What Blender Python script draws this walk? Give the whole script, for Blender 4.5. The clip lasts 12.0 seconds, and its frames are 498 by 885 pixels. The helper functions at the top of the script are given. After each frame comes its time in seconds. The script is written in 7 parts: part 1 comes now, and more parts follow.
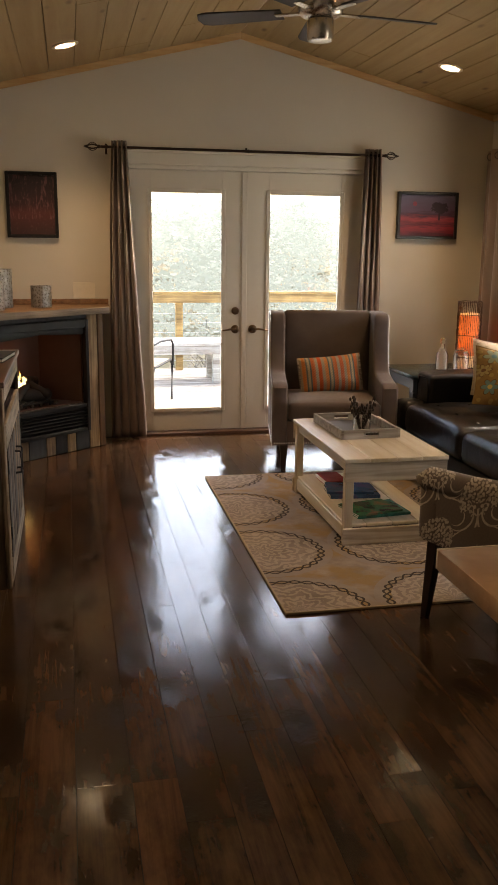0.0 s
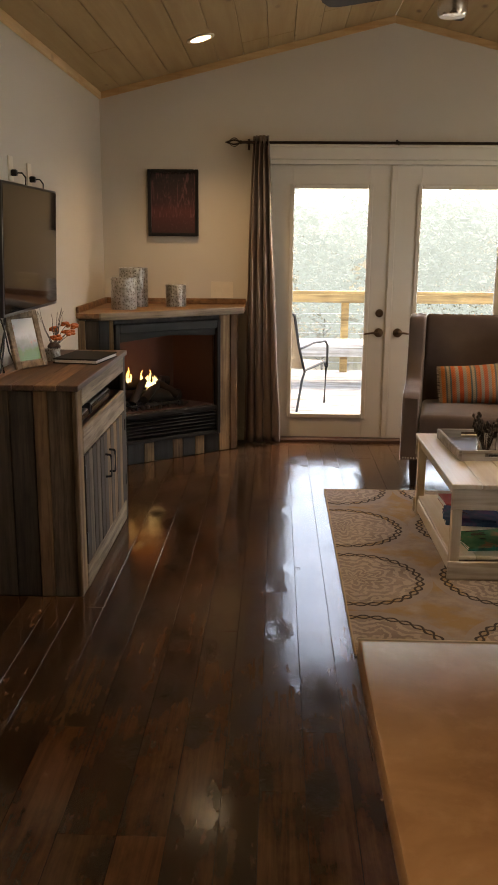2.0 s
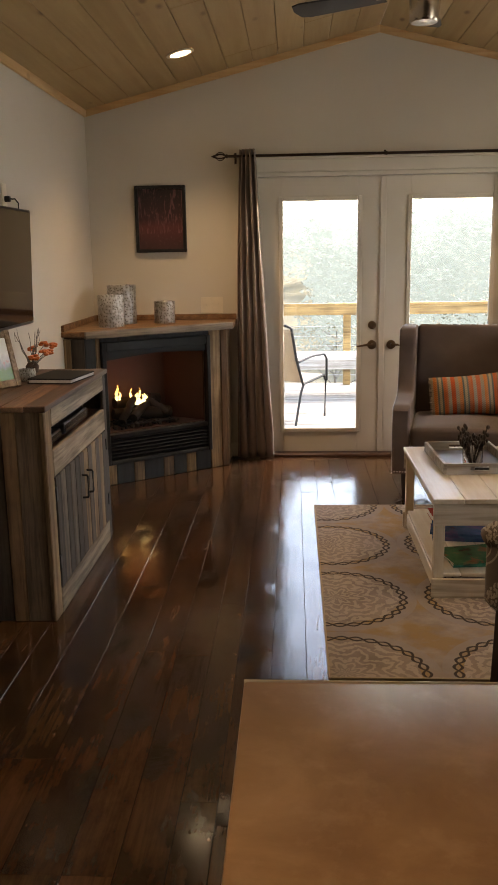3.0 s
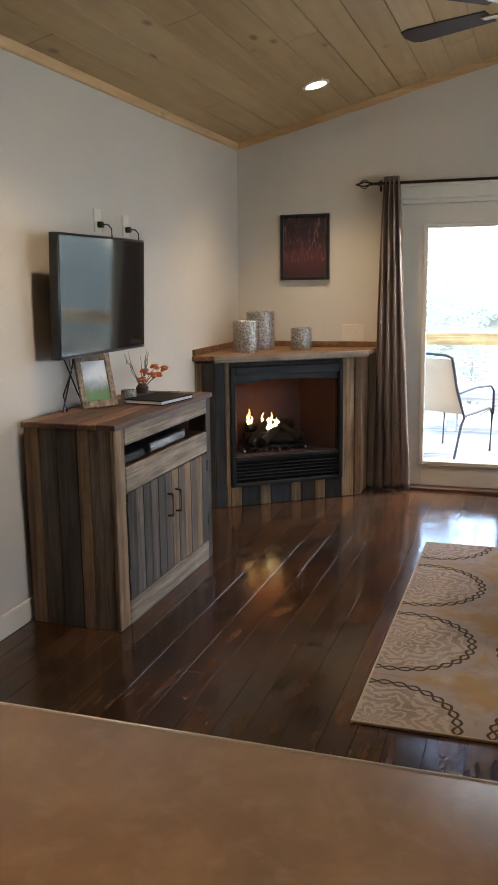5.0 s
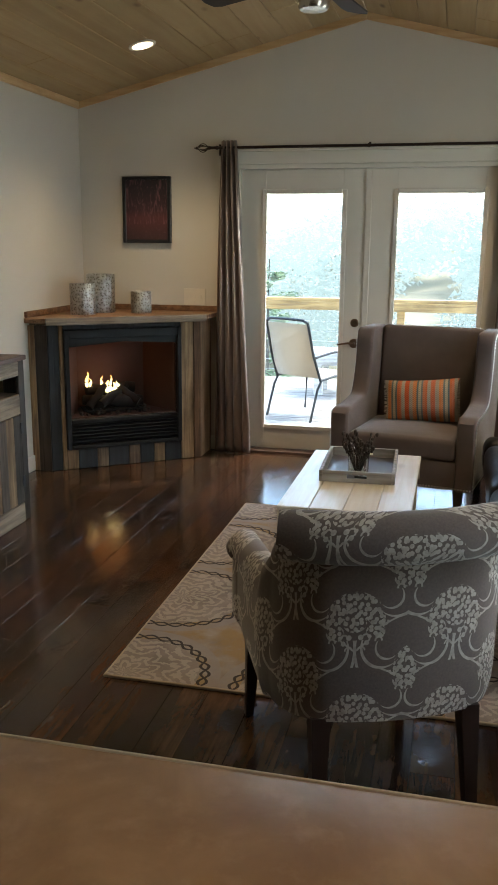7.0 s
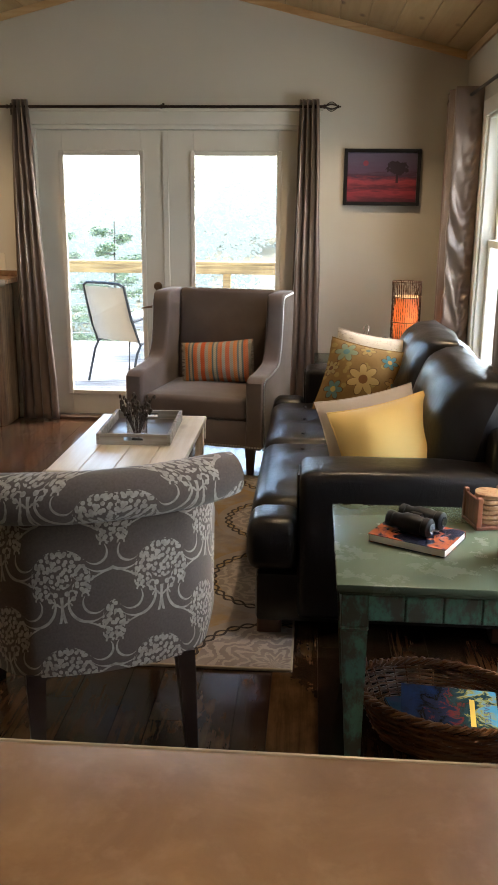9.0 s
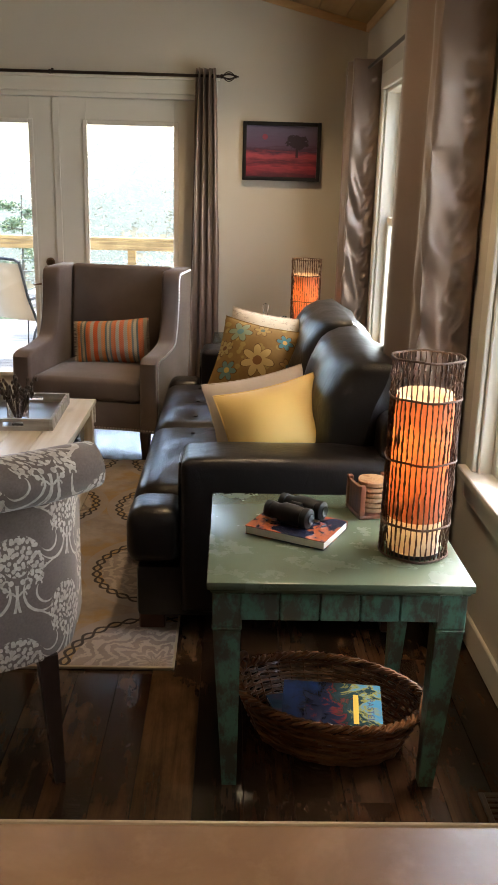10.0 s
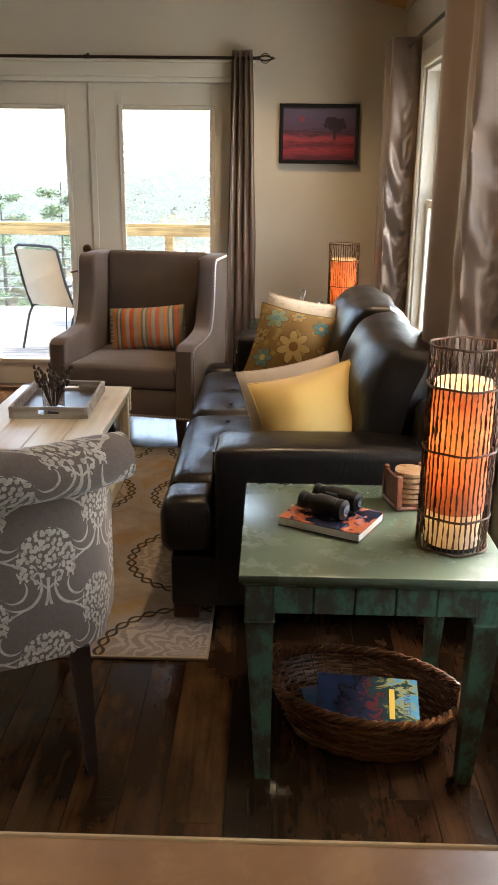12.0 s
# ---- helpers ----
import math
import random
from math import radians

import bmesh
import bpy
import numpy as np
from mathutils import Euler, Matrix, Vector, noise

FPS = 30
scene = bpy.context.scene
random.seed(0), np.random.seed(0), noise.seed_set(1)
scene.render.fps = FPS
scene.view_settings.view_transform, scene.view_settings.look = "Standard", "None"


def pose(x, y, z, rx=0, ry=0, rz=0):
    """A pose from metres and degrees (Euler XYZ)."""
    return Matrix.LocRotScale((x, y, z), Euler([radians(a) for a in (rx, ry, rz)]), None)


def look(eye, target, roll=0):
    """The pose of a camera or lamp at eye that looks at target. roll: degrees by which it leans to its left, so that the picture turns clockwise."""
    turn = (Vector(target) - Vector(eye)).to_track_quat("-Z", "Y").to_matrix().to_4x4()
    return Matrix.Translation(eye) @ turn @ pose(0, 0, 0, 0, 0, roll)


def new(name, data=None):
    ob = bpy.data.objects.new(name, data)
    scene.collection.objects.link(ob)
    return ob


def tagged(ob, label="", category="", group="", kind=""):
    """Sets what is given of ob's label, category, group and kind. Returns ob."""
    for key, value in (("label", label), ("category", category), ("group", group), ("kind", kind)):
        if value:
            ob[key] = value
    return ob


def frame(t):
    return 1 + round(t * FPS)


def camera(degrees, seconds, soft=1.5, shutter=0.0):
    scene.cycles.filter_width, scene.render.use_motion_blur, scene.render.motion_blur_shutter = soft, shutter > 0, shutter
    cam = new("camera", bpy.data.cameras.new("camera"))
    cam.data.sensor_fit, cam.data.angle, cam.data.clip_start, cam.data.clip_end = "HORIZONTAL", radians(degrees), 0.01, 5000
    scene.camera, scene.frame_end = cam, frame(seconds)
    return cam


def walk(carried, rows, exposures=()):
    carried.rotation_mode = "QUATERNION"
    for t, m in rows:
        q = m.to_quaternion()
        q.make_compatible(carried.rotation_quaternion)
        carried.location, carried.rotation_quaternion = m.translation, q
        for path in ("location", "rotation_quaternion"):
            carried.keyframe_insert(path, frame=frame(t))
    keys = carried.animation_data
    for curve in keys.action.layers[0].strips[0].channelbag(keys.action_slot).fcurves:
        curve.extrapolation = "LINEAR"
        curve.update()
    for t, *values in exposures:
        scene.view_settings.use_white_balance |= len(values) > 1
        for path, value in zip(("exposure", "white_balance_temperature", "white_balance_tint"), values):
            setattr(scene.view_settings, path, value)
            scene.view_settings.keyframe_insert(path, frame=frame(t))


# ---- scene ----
cam = camera(32.3, 12.0, soft=1.6)
PATH = [
    (0, (0.239, 0.523, 1.491), (0.637, 2.431, 1.041), 0.6),
    (0.5, (0.366, 0.669, 1.487), (0.649, 2.601, 1.054), 1.5),
    (1, (0.455, 0.734, 1.492), (0.639, 2.679, 1.062), -0.1),
    (1.5, (0.579, 0.761, 1.482), (0.635, 2.715, 1.058), 0.4),
    (2, (0.757, 0.783, 1.5), (0.698, 2.728, 1.041), 0.5),
    (2.5, (0.852, 0.827, 1.494), (0.76, 2.774, 1.047), -0.9),
    (2.7, (0.879, 0.849, 1.5), (0.793, 2.799, 1.064), -1.0),
    (4.3, (1.43, 0.983, 1.478), (0.944, 2.88, 1.072), 0.2),
    (4.5, (1.491, 1.008, 1.485), (0.934, 2.886, 1.081), 0.1),
    (5, (1.607, 1.001, 1.497), (0.989, 2.867, 1.134), -0.7),
    (5.5, (1.774, 0.973, 1.477), (1.185, 2.849, 1.113), 0.2),
    (6, (1.924, 0.982, 1.489), (1.447, 2.88, 1.077), -0.2),
    (6.5, (2.047, 1.068, 1.489), (1.612, 2.971, 1.055), 0.4),
    (6.7, (2.115, 1.101, 1.496), (1.668, 3.0, 1.053), 0.5),
    (8.3, (2.495, 1.036, 1.53), (2.166, 2.954, 1.069), 1.0),
    (8.5, (2.539, 1.033, 1.525), (2.265, 2.955, 1.044), 1.0),
    (9, (2.627, 1.1, 1.519), (2.489, 3.025, 0.993), 0.5),
    (9.5, (2.695, 1.196, 1.514), (2.654, 3.119, 0.966), 1.1),
    (10, (2.752, 1.262, 1.501), (2.802, 3.178, 0.931), 1.5),
    (10.5, (2.791, 1.292, 1.496), (2.883, 3.2, 0.905), 1.1),
    (11, (2.786, 1.306, 1.493), (2.859, 3.208, 0.881), 0.8),
    (11.5, (2.782, 1.312, 1.495), (2.824, 3.215, 0.882), 0.7),
    (12, (2.767, 1.306, 1.5), (2.727, 3.212, 0.896), 0.7),
]
EXPOSURES = [(0, 3.2, 8100, 13), (2.5, 3.17, 8000, 13), (5, 3.72, 6050, 7), (5.5, 3.72, 6050, 7), (6.5, 3.28, 6100, -1), (8.5, 3.56, 6250, 3), (10, 3.48, 6850, 8), (12, 3.48, 7000, 8)]
walk(cam, [(t, look(eye, target, roll)) for t, eye, target, roll in PATH], EXPOSURES)

# ---- world and lights ----
world = bpy.data.worlds.new("overcast")
scene.world = world
world.use_nodes = True
wn = world.node_tree.nodes
sky = wn.new("ShaderNodeTexSky")
sky.sky_type, sky.sun_disc = "NISHITA", False
sky.sun_elevation, sky.sun_rotation = radians(55), radians(50)
sky.air_density, sky.dust_density = 1.0, 2.0
world.node_tree.links.new(sky.outputs[0], wn["Background"].inputs[0])
wn["Background"].inputs[1].default_value = 0.15
sun = new("sun", bpy.data.lights.new("sun", "SUN"))
sun.data.energy, sun.data.angle, sun.data.color = 0.6, radians(30), (1.0, 0.97, 0.93)
sun.matrix_world = look((26.3, 22.1, 49), (0, 0, 0))

XL, XR, YB, YF = -0.52, 3.60, 7.22, -3.0
EAVE, RIDGE, XM = 2.50, 3.0, 1.54


def ceil_z(x):
    return EAVE + (RIDGE - EAVE) * (1 - abs(x - XM) / (XR - XM))


CANS = [(0.27, 6.42), (2.85, 6.42), (0.27, 4.15), (2.85, 4.15), (0.27, 0.8), (2.85, 0.8)]
for cx, cy in CANS:
    s = new("can_lamp", bpy.data.lights.new("can_lamp", "SPOT"))
    s.data.energy, s.data.spot_size, s.data.spot_blend, s.data.shadow_soft_size = 6.0, radians(106), 0.8, 0.06
    s.data.color = (1.0, 0.71, 0.435)
    s.location = (cx, cy, ceil_z(cx) - 0.03)


# daylight of the sky in the two side windows
for wy0, wy1 in ((5.25, 6.38), (2.75, 4.02)):
    a = new("window_daylight", bpy.data.lights.new("window_daylight", "AREA"))
    a.data.shape, a.data.size, a.data.size_y = "RECTANGLE", wy1 - wy0, 1.475
    a.data.energy, a.data.color = 1.35, (0.93, 0.97, 1.0)
    a.matrix_world = look((XR + 0.135, (wy0 + wy1) / 2, 1.3), (XR - 1, (wy0 + wy1) / 2, 1.3))


# ---- materials ----
class Mat:
    """A node material with short calls for its nodes."""

    def __init__(self, name, rough=0.5, metal=0.0, spec=0.5):
        self.m = bpy.data.materials.new(name)
        self.m.use_nodes = True
        self.t = self.m.node_tree
        self.b = self.t.nodes["Principled BSDF"]
        self.b.inputs["Roughness"].default_value = rough
        self.b.inputs["Metallic"].default_value = metal
        self.b.inputs["Specular IOR Level"].default_value = spec
        self.tc = self.t.nodes.new("ShaderNodeTexCoord").outputs["Object"]

    def n(self, kind, ins=(), out=0, operation=""):
        nd = self.t.nodes.new("ShaderNode" + kind)
        if operation:
            nd.operation = operation
        for k, v in (ins.items() if isinstance(ins, dict) else enumerate(ins)):
            if v is None:
                continue
            if isinstance(v, bpy.types.NodeSocket):
                self.t.links.new(v, nd.inputs[k])
            else:
                nd.inputs[k].default_value = v
        return nd.outputs[out]

    def math(self, op, a, b=0.0, c=0.0):
        return self.n("Math", (a, b, c), operation=op)

    def scaled(self, s, vec=None):
        return self.n("Mapping", {"Vector": vec or self.tc, "Scale": s})

    def noise(self, scale=5.0, detail=4.0, rough=0.55, vec=None, dist=0.0):
        return self.n("TexNoise", {"Vector": vec or self.tc, "Scale": scale, "Detail": detail, "Roughness": rough, "Distortion": dist})

    def cells(self, vec, scale=1.0, jitter=1.0):
        nd = self.t.nodes.new("ShaderNodeTexVoronoi")
        nd.voronoi_dimensions = "2D"
        self.t.links.new(vec, nd.inputs["Vector"])
        nd.inputs["Scale"].default_value, nd.inputs["Randomness"].default_value = scale, jitter
        return nd.outputs["Distance"]

    def ramp(self, fac, stops):
        nd = self.t.nodes.new("ShaderNodeValToRGB")
        self.t.links.new(fac, nd.inputs[0])
        el = nd.color_ramp.elements
        el.remove(el[1])
        for i, (p, c) in enumerate(stops):
            e = el[0] if i == 0 else el.new(p)
            e.position = p
            e.color = (*c, 1) if isinstance(c, tuple) else (c, c, c, 1)
        return nd.outputs[0]

    def mix(self, fac, a, b, blend="MIX"):
        nd = self.t.nodes.new("ShaderNodeMix")
        nd.data_type, nd.blend_type = "RGBA", blend
        for k, v in ((0, fac), (6, a), (7, b)):
            if isinstance(v, bpy.types.NodeSocket):
                self.t.links.new(v, nd.inputs[k])
            else:
                nd.inputs[k].default_value = (*v, 1) if isinstance(v, tuple) else v
        return nd.outputs[2]

    def sep(self, vec=None):
        nd = self.t.nodes.new("ShaderNodeSeparateXYZ")
        self.t.links.new(vec or self.tc, nd.inputs[0])
        return nd.outputs[0], nd.outputs[1], nd.outputs[2]

    def comb(self, x, y, z=0.0):
        return self.n("CombineXYZ", (x, y, z))

    def color(self, c):
        if isinstance(c, tuple):
            self.b.inputs["Base Color"].default_value = (*c, 1)
        else:
            self.t.links.new(c, self.b.inputs["Base Color"])
        return self

    def rough(self, r):
        self.t.links.new(r, self.b.inputs["Roughness"])
        return self

    def bump(self, h, strength=0.3, dist=0.005):
        o = self.n("Bump", {"Height": h, "Strength": strength, "Distance": dist})
        self.t.links.new(o, self.b.inputs["Normal"])
        return self

    def rnd(self):
        return self.n("ObjectInfo", out="Random")

    def island(self):
        return self.n("NewGeometry", out="Random Per Island")


def paint(name, c, rough=0.6, var=0.06, bump=0.08):
    m = Mat(name, rough)
    big, fine = m.noise(1.3, 3), m.noise(120, 3)
    m.color(m.mix(m.math("MULTIPLY", big, 1.0), tuple(v * (1 - var) for v in c), tuple(min(1, v * (1 + var)) for v in c)))
    return m.bump(fine, bump, 0.002).m


def plain(name, c, rough=0.5, metal=0.0, spec=0.5):
    m = Mat(name, rough, metal, spec)
    v = m.noise(14, 3)
    m.color(m.mix(v, tuple(x * 0.88 for x in c), tuple(min(1, x * 1.1) for x in c)))
    return m.m


def boards(name, tones, axis, rough=0.6, island=False, grain=1.0, knots=0.0, bump=0.35, stain=None, gloss_var=0.15, spec=0.5, grain_tint=(0.42, 0.38, 0.34)):
    """Wooden boards: tones are picked per board, the grain runs along axis (0, 1 or 2)."""
    m = Mat(name, rough, 0, spec)
    pick = m.island() if island else m.rnd()
    sc = [34.0 * grain] * 3
    sc[axis] = 1.7 * grain
    shift = m.n("VectorMath", (m.tc, m.comb(m.math("MULTIPLY", pick, 37.0), m.math("MULTIPLY", pick, 19.0), m.math("MULTIPLY", pick, 11.0))), operation="ADD")
    gv = m.scaled(sc, shift)
    g = m.noise(1.0, 6, 0.6, gv, 0.6)
    fine = m.noise(4.5, 4, 0.65, gv)
    base = m.ramp(pick, [(i / max(1, len(tones) - 1), c) for i, c in enumerate(tones)])
    if name.startswith(("reclaimed", "grey_door", "tan", "mantel")):
        cr = base.node.color_ramp
        cr.interpolation = "CONSTANT"
        for i, e in enumerate(cr.elements):
            e.position = i / len(tones)
    dark = m.mix(1.0, base, grain_tint, "MULTIPLY")
    col = m.mix(m.ramp(g, [(0.33, 1.0), (0.62, 0.0)]), base, dark)
    if name.startswith(("reclaimed", "grey_door", "tan", "mantel")):
        streak = m.noise(2.2, 5, 0.7, gv)
        col = m.mix(m.ramp(streak, [(0.36, 0.75), (0.52, 0.0)]), col, m.mix(1.0, base, (0.3, 0.28, 0.27), "MULTIPLY"))
        col = m.mix(m.ramp(m.noise(1.5, 5, 0.7, gv), [(0.52, 0.0), (0.7, 0.4)]), col, m.mix(1.0, base, (1.5, 1.5, 1.5), "MULTIPLY"))
    blotch = m.noise(3.2, 4, 0.6, shift)
    col = m.mix(m.ramp(blotch, [(0.38, 0.55), (0.6, 0.0)]), col, m.mix(1.0, col, stain or (0.5, 0.46, 0.42), "MULTIPLY"))
    if knots:
        ks = [6.5] * 3
        ks[axis] = 2.6
        vo = m.n("TexVoronoi", {"Vector": m.scaled(ks, shift), "Scale": 0.8, "Randomness": 1.0}, "Distance")
        k = m.ramp(vo, [(0.05, 1.0), (0.13, 0.0)])
        col = m.mix(m.math("MULTIPLY", k, knots), col, m.mix(1.0, base, (0.3, 0.2, 0.13), "MULTIPLY"))
    m.color(col)
    dent = m.math("MULTIPLY", k, -1.6 * knots) if knots else 0.0
    worn = m.math("MULTIPLY", blotch, gloss_var)
    m.rough(m.math("ADD", worn, rough - gloss_var * 0.5))
    return m.bump(m.math("ADD", m.math("ADD", g, m.math("MULTIPLY", fine, 0.5)), dent), bump, 0.004).m


M_WALL = paint("wall_paint", (0.6, 0.555, 0.48), 0.62)
M_TRIM = paint("cream_trim_paint", (0.72, 0.68, 0.59), 0.4, 0.04, 0.04)
M_DOOR = paint("cream_door_paint", (0.72, 0.67, 0.58), 0.38, 0.04, 0.04)
M_CEIL = boards("pine_boards", [(0.44, 0.315, 0.155), (0.38, 0.265, 0.125), (0.47, 0.34, 0.175), (0.41, 0.29, 0.135)], 1, 0.5, True, 0.5, 0.9, 0.08, (0.9, 0.86, 0.8), grain_tint=(0.86, 0.8, 0.72))
M_PINE = boards("pine_trim", [(0.72, 0.52, 0.28), (0.66, 0.46, 0.24)], 1, 0.45, False, 0.6, 0.8, 0.1, (0.88, 0.8, 0.7), grain_tint=(0.8, 0.7, 0.58))
M_BARN = boards("reclaimed_boards", [(0.15, 0.108, 0.07), (0.25, 0.145, 0.07), (0.11, 0.078, 0.052), (0.2, 0.14, 0.09), (0.2, 0.108, 0.05), (0.08, 0.058, 0.042), (0.29, 0.175, 0.09)], 2, 0.75, False, 0.6, 0.9, 0.5, grain_tint=(0.5, 0.44, 0.4))
M_BARND = boards("grey_door_boards", [(0.1, 0.076, 0.055), (0.23, 0.16, 0.1), (0.06, 0.047, 0.037), (0.31, 0.2, 0.105), (0.14, 0.108, 0.08)], 2, 0.78, False, 0.6, 0.7, 0.5, grain_tint=(0.42, 0.38, 0.34))
M_BARNH = boards("reclaimed_rail_boards", [(0.36, 0.285, 0.2), (0.42, 0.32, 0.215), (0.3, 0.24, 0.175)], 1, 0.75, False, 0.8, 0.6, 0.5)
M_BARNT = boards("reclaimed_top_boards", [(0.2, 0.095, 0.052), (0.27, 0.15, 0.088), (0.14, 0.07, 0.042), (0.3, 0.17, 0.1)], 1, 0.55, False, 0.8, 0.5, 0.4)
M_SLATE = boards("charcoal_boards", [(0.032, 0.036, 0.042), (0.055, 0.057, 0.062)], 2, 0.7, False, 0.8, 0.2, 0.4)
M_TANW = boards("tan_boards", [(0.5, 0.34, 0.18), (0.43, 0.28, 0.145), (0.34, 0.23, 0.13)], 2, 0.7, False, 0.8, 0.7, 0.4)
M_WHITEW = boards("worn_white_boards", [(0.64, 0.59, 0.48), (0.7, 0.65, 0.55), (0.6, 0.54, 0.42)], 1, 0.34, False, 0.7, 0.3, 0.25, (0.84, 0.77, 0.66), grain_tint=(0.84, 0.78, 0.68))
M_WHITEV = boards("worn_white_posts", [(0.6, 0.54, 0.43), (0.64, 0.58, 0.47)], 2, 0.5, False, 0.7, 0.3, 0.3, (0.8, 0.72, 0.6), grain_tint=(0.82, 0.75, 0.64))
M_DARKLEG = plain("dark_stained_leg", (0.022, 0.012, 0.009), 0.35)
M_BLACKM = plain("black_metal", (0.01, 0.01, 0.011), 0.48, 0.0, 0.35)
M_BLACKP = plain("black_plastic", (0.012, 0.012, 0.013), 0.3)
M_BRONZE = plain("bronze_rod", (0.045, 0.028, 0.02), 0.4, 0.6)
M_CHROME = plain("brushed_nickel", (0.55, 0.5, 0.44), 0.25, 1.0)
M_BRICK = plain("firebox_liner", (0.1, 0.05, 0.036), 0.8)
M_WHITEP = plain("ivory_plastic", (0.72, 0.66, 0.55), 0.4)


def m_glass(name, c=(1, 1, 1), rough=0.0):
    m = Mat(name, rough)
    m.b.inputs["Transmission Weight"].default_value = 1.0
    m.b.inputs["IOR"].default_value = 1.45
    m.color(c)
    return m.m


M_GLASS = m_glass("clear_glass")


def m_floor():
    """Dark glossy hand-scraped planks: long grain, a few sunk knots, soft waves across the boards."""
    m = Mat("dark_scraped_floor", 0.16, 0, 0.42)
    pick = m.rnd()
    shift = m.n("VectorMath", (m.tc, m.comb(m.math("MULTIPLY", pick, 37.0), m.math("MULTIPLY", pick, 19.0), 0.0)), operation="ADD")
    tones = [(0.058, 0.029, 0.014), (0.09, 0.046, 0.022), (0.042, 0.024, 0.014), (0.09, 0.039, 0.018), (0.066, 0.036, 0.019), (0.11, 0.059, 0.028)]
    base = m.ramp(pick, [(i / 5, c) for i, c in enumerate(tones)])
    g = m.noise(1.0, 6, 0.65, m.scaled((26, 1.3, 26), shift), 0.8)
    fine = m.noise(1.0, 4, 0.7, m.scaled((130, 5, 130), shift))
    col = m.mix(m.ramp(g, [(0.34, 0.85), (0.6, 0.0)]), base, m.mix(1.0, base, (0.4, 0.36, 0.33), "MULTIPLY"))
    col = m.mix(m.ramp(fine, [(0.5, 0.0), (0.75, 0.3)]), col, m.mix(1.0, base, (1.5, 1.45, 1.35), "MULTIPLY"))
    blot = m.noise(3.6, 5, 0.65, m.scaled((1.5, 0.7, 1.0), shift))
    col = m.mix(m.ramp(blot, [(0.4, 0.85), (0.58, 0.0)]), col, m.mix(1.0, col, (0.3, 0.28, 0.27), "MULTIPLY"))
    cell = m.cells(m.scaled((4.6, 2.6, 1.0), shift), 0.7)
    rim = m.noise(34, 3, 0.6, shift)
    k = m.ramp(m.math("ADD", cell, m.math("MULTIPLY", m.math("SUBTRACT", rim, 0.5), 0.16)), [(0.04, 1.0), (0.11, 0.5), (0.2, 0.0)])
    m.color(m.mix(m.math("MULTIPLY", k, 0.85), col, (0.012, 0.008, 0.006)))
    scuff = m.noise(9.0, 5, 0.7, m.scaled((1.0, 0.35, 1.0), shift))
    m.rough(m.math("ADD", m.math("MULTIPLY", m.ramp(scuff, [(0.42, 0.0), (0.72, 1.0)]), 0.13), 0.12))
    wave = m.noise(1.0, 2, 0.5, m.scaled((7.0, 2.2, 4.0), shift))
    h = m.math("ADD", m.math("MULTIPLY", wave, 1.5), m.math("ADD", m.math("MULTIPLY", g, 0.35), m.math("MULTIPLY", fine, 0.18)))
    h = m.math("SUBTRACT", h, m.math("MULTIPLY", m.math("MULTIPLY", k, m.math("ADD", rim, 0.4)), 3.0))
    return m.bump(h, 0.2, 0.004).m


M_FLOOR = m_floor()


def m_glow(name, c, power):
    m = Mat(name, 0.5)
    m.b.inputs["Emission Color"].default_value = (*c, 1)
    m.b.inputs["Emission Strength"].default_value = power
    return m.color(c).m


M_CAN = m_glow("lit_can_bulb", (1.0, 0.8, 0.54), 2.6)


# ---- building helpers ----
def box(bm, a, b, bevel=0.0, segs=1, m=None):
    lo, hi = [min(p, q) for p, q in zip(a, b)], [max(p, q) for p, q in zip(a, b)]
    vs = [bm.verts.new((x, y, z)) for z in (lo[2], hi[2]) for y in (lo[1], hi[1]) for x in (lo[0], hi[0])]
    fs = [bm.faces.new([vs[i] for i in f]) for f in ((0, 2, 3, 1), (4, 5, 7, 6), (0, 1, 5, 4), (2, 6, 7, 3), (0, 4, 6, 2), (1, 3, 7, 5))]
    geo = vs
    if bevel > 0:
        es = list({e for f in fs for e in f.edges})
        r = bmesh.ops.bevel(bm, geom=es, offset=bevel, segments=segs, affect="EDGES", profile=0.5)
        geo = list({v for f in r["faces"] for v in f.verts} | {v for v in vs if v.is_valid})
    if m is not None:
        bmesh.ops.transform(bm, matrix=m, verts=geo)
    return geo


def rod(bm, p0, p1, r0, r1=None, n=10):
    """A round bar from p0 to p1, tapered if r1 is given."""
    p0, p1 = Vector(p0), Vector(p1)
    r1 = r0 if r1 is None else r1
    q = (p1 - p0).to_track_quat("Z", "Y")
    rings = []
    for p, r in ((p0, r0), (p1, r1)):
        rings.append([bm.verts.new(p + q @ Vector((r * math.cos(a), r * math.sin(a), 0))) for a in (2 * math.pi * i / n for i in range(n))])
    for i in range(n):
        bm.faces.new((rings[0][i], rings[0][(i + 1) % n], rings[1][(i + 1) % n], rings[1][i]))
    bm.faces.new(list(reversed(rings[0])))
    bm.faces.new(rings[1])


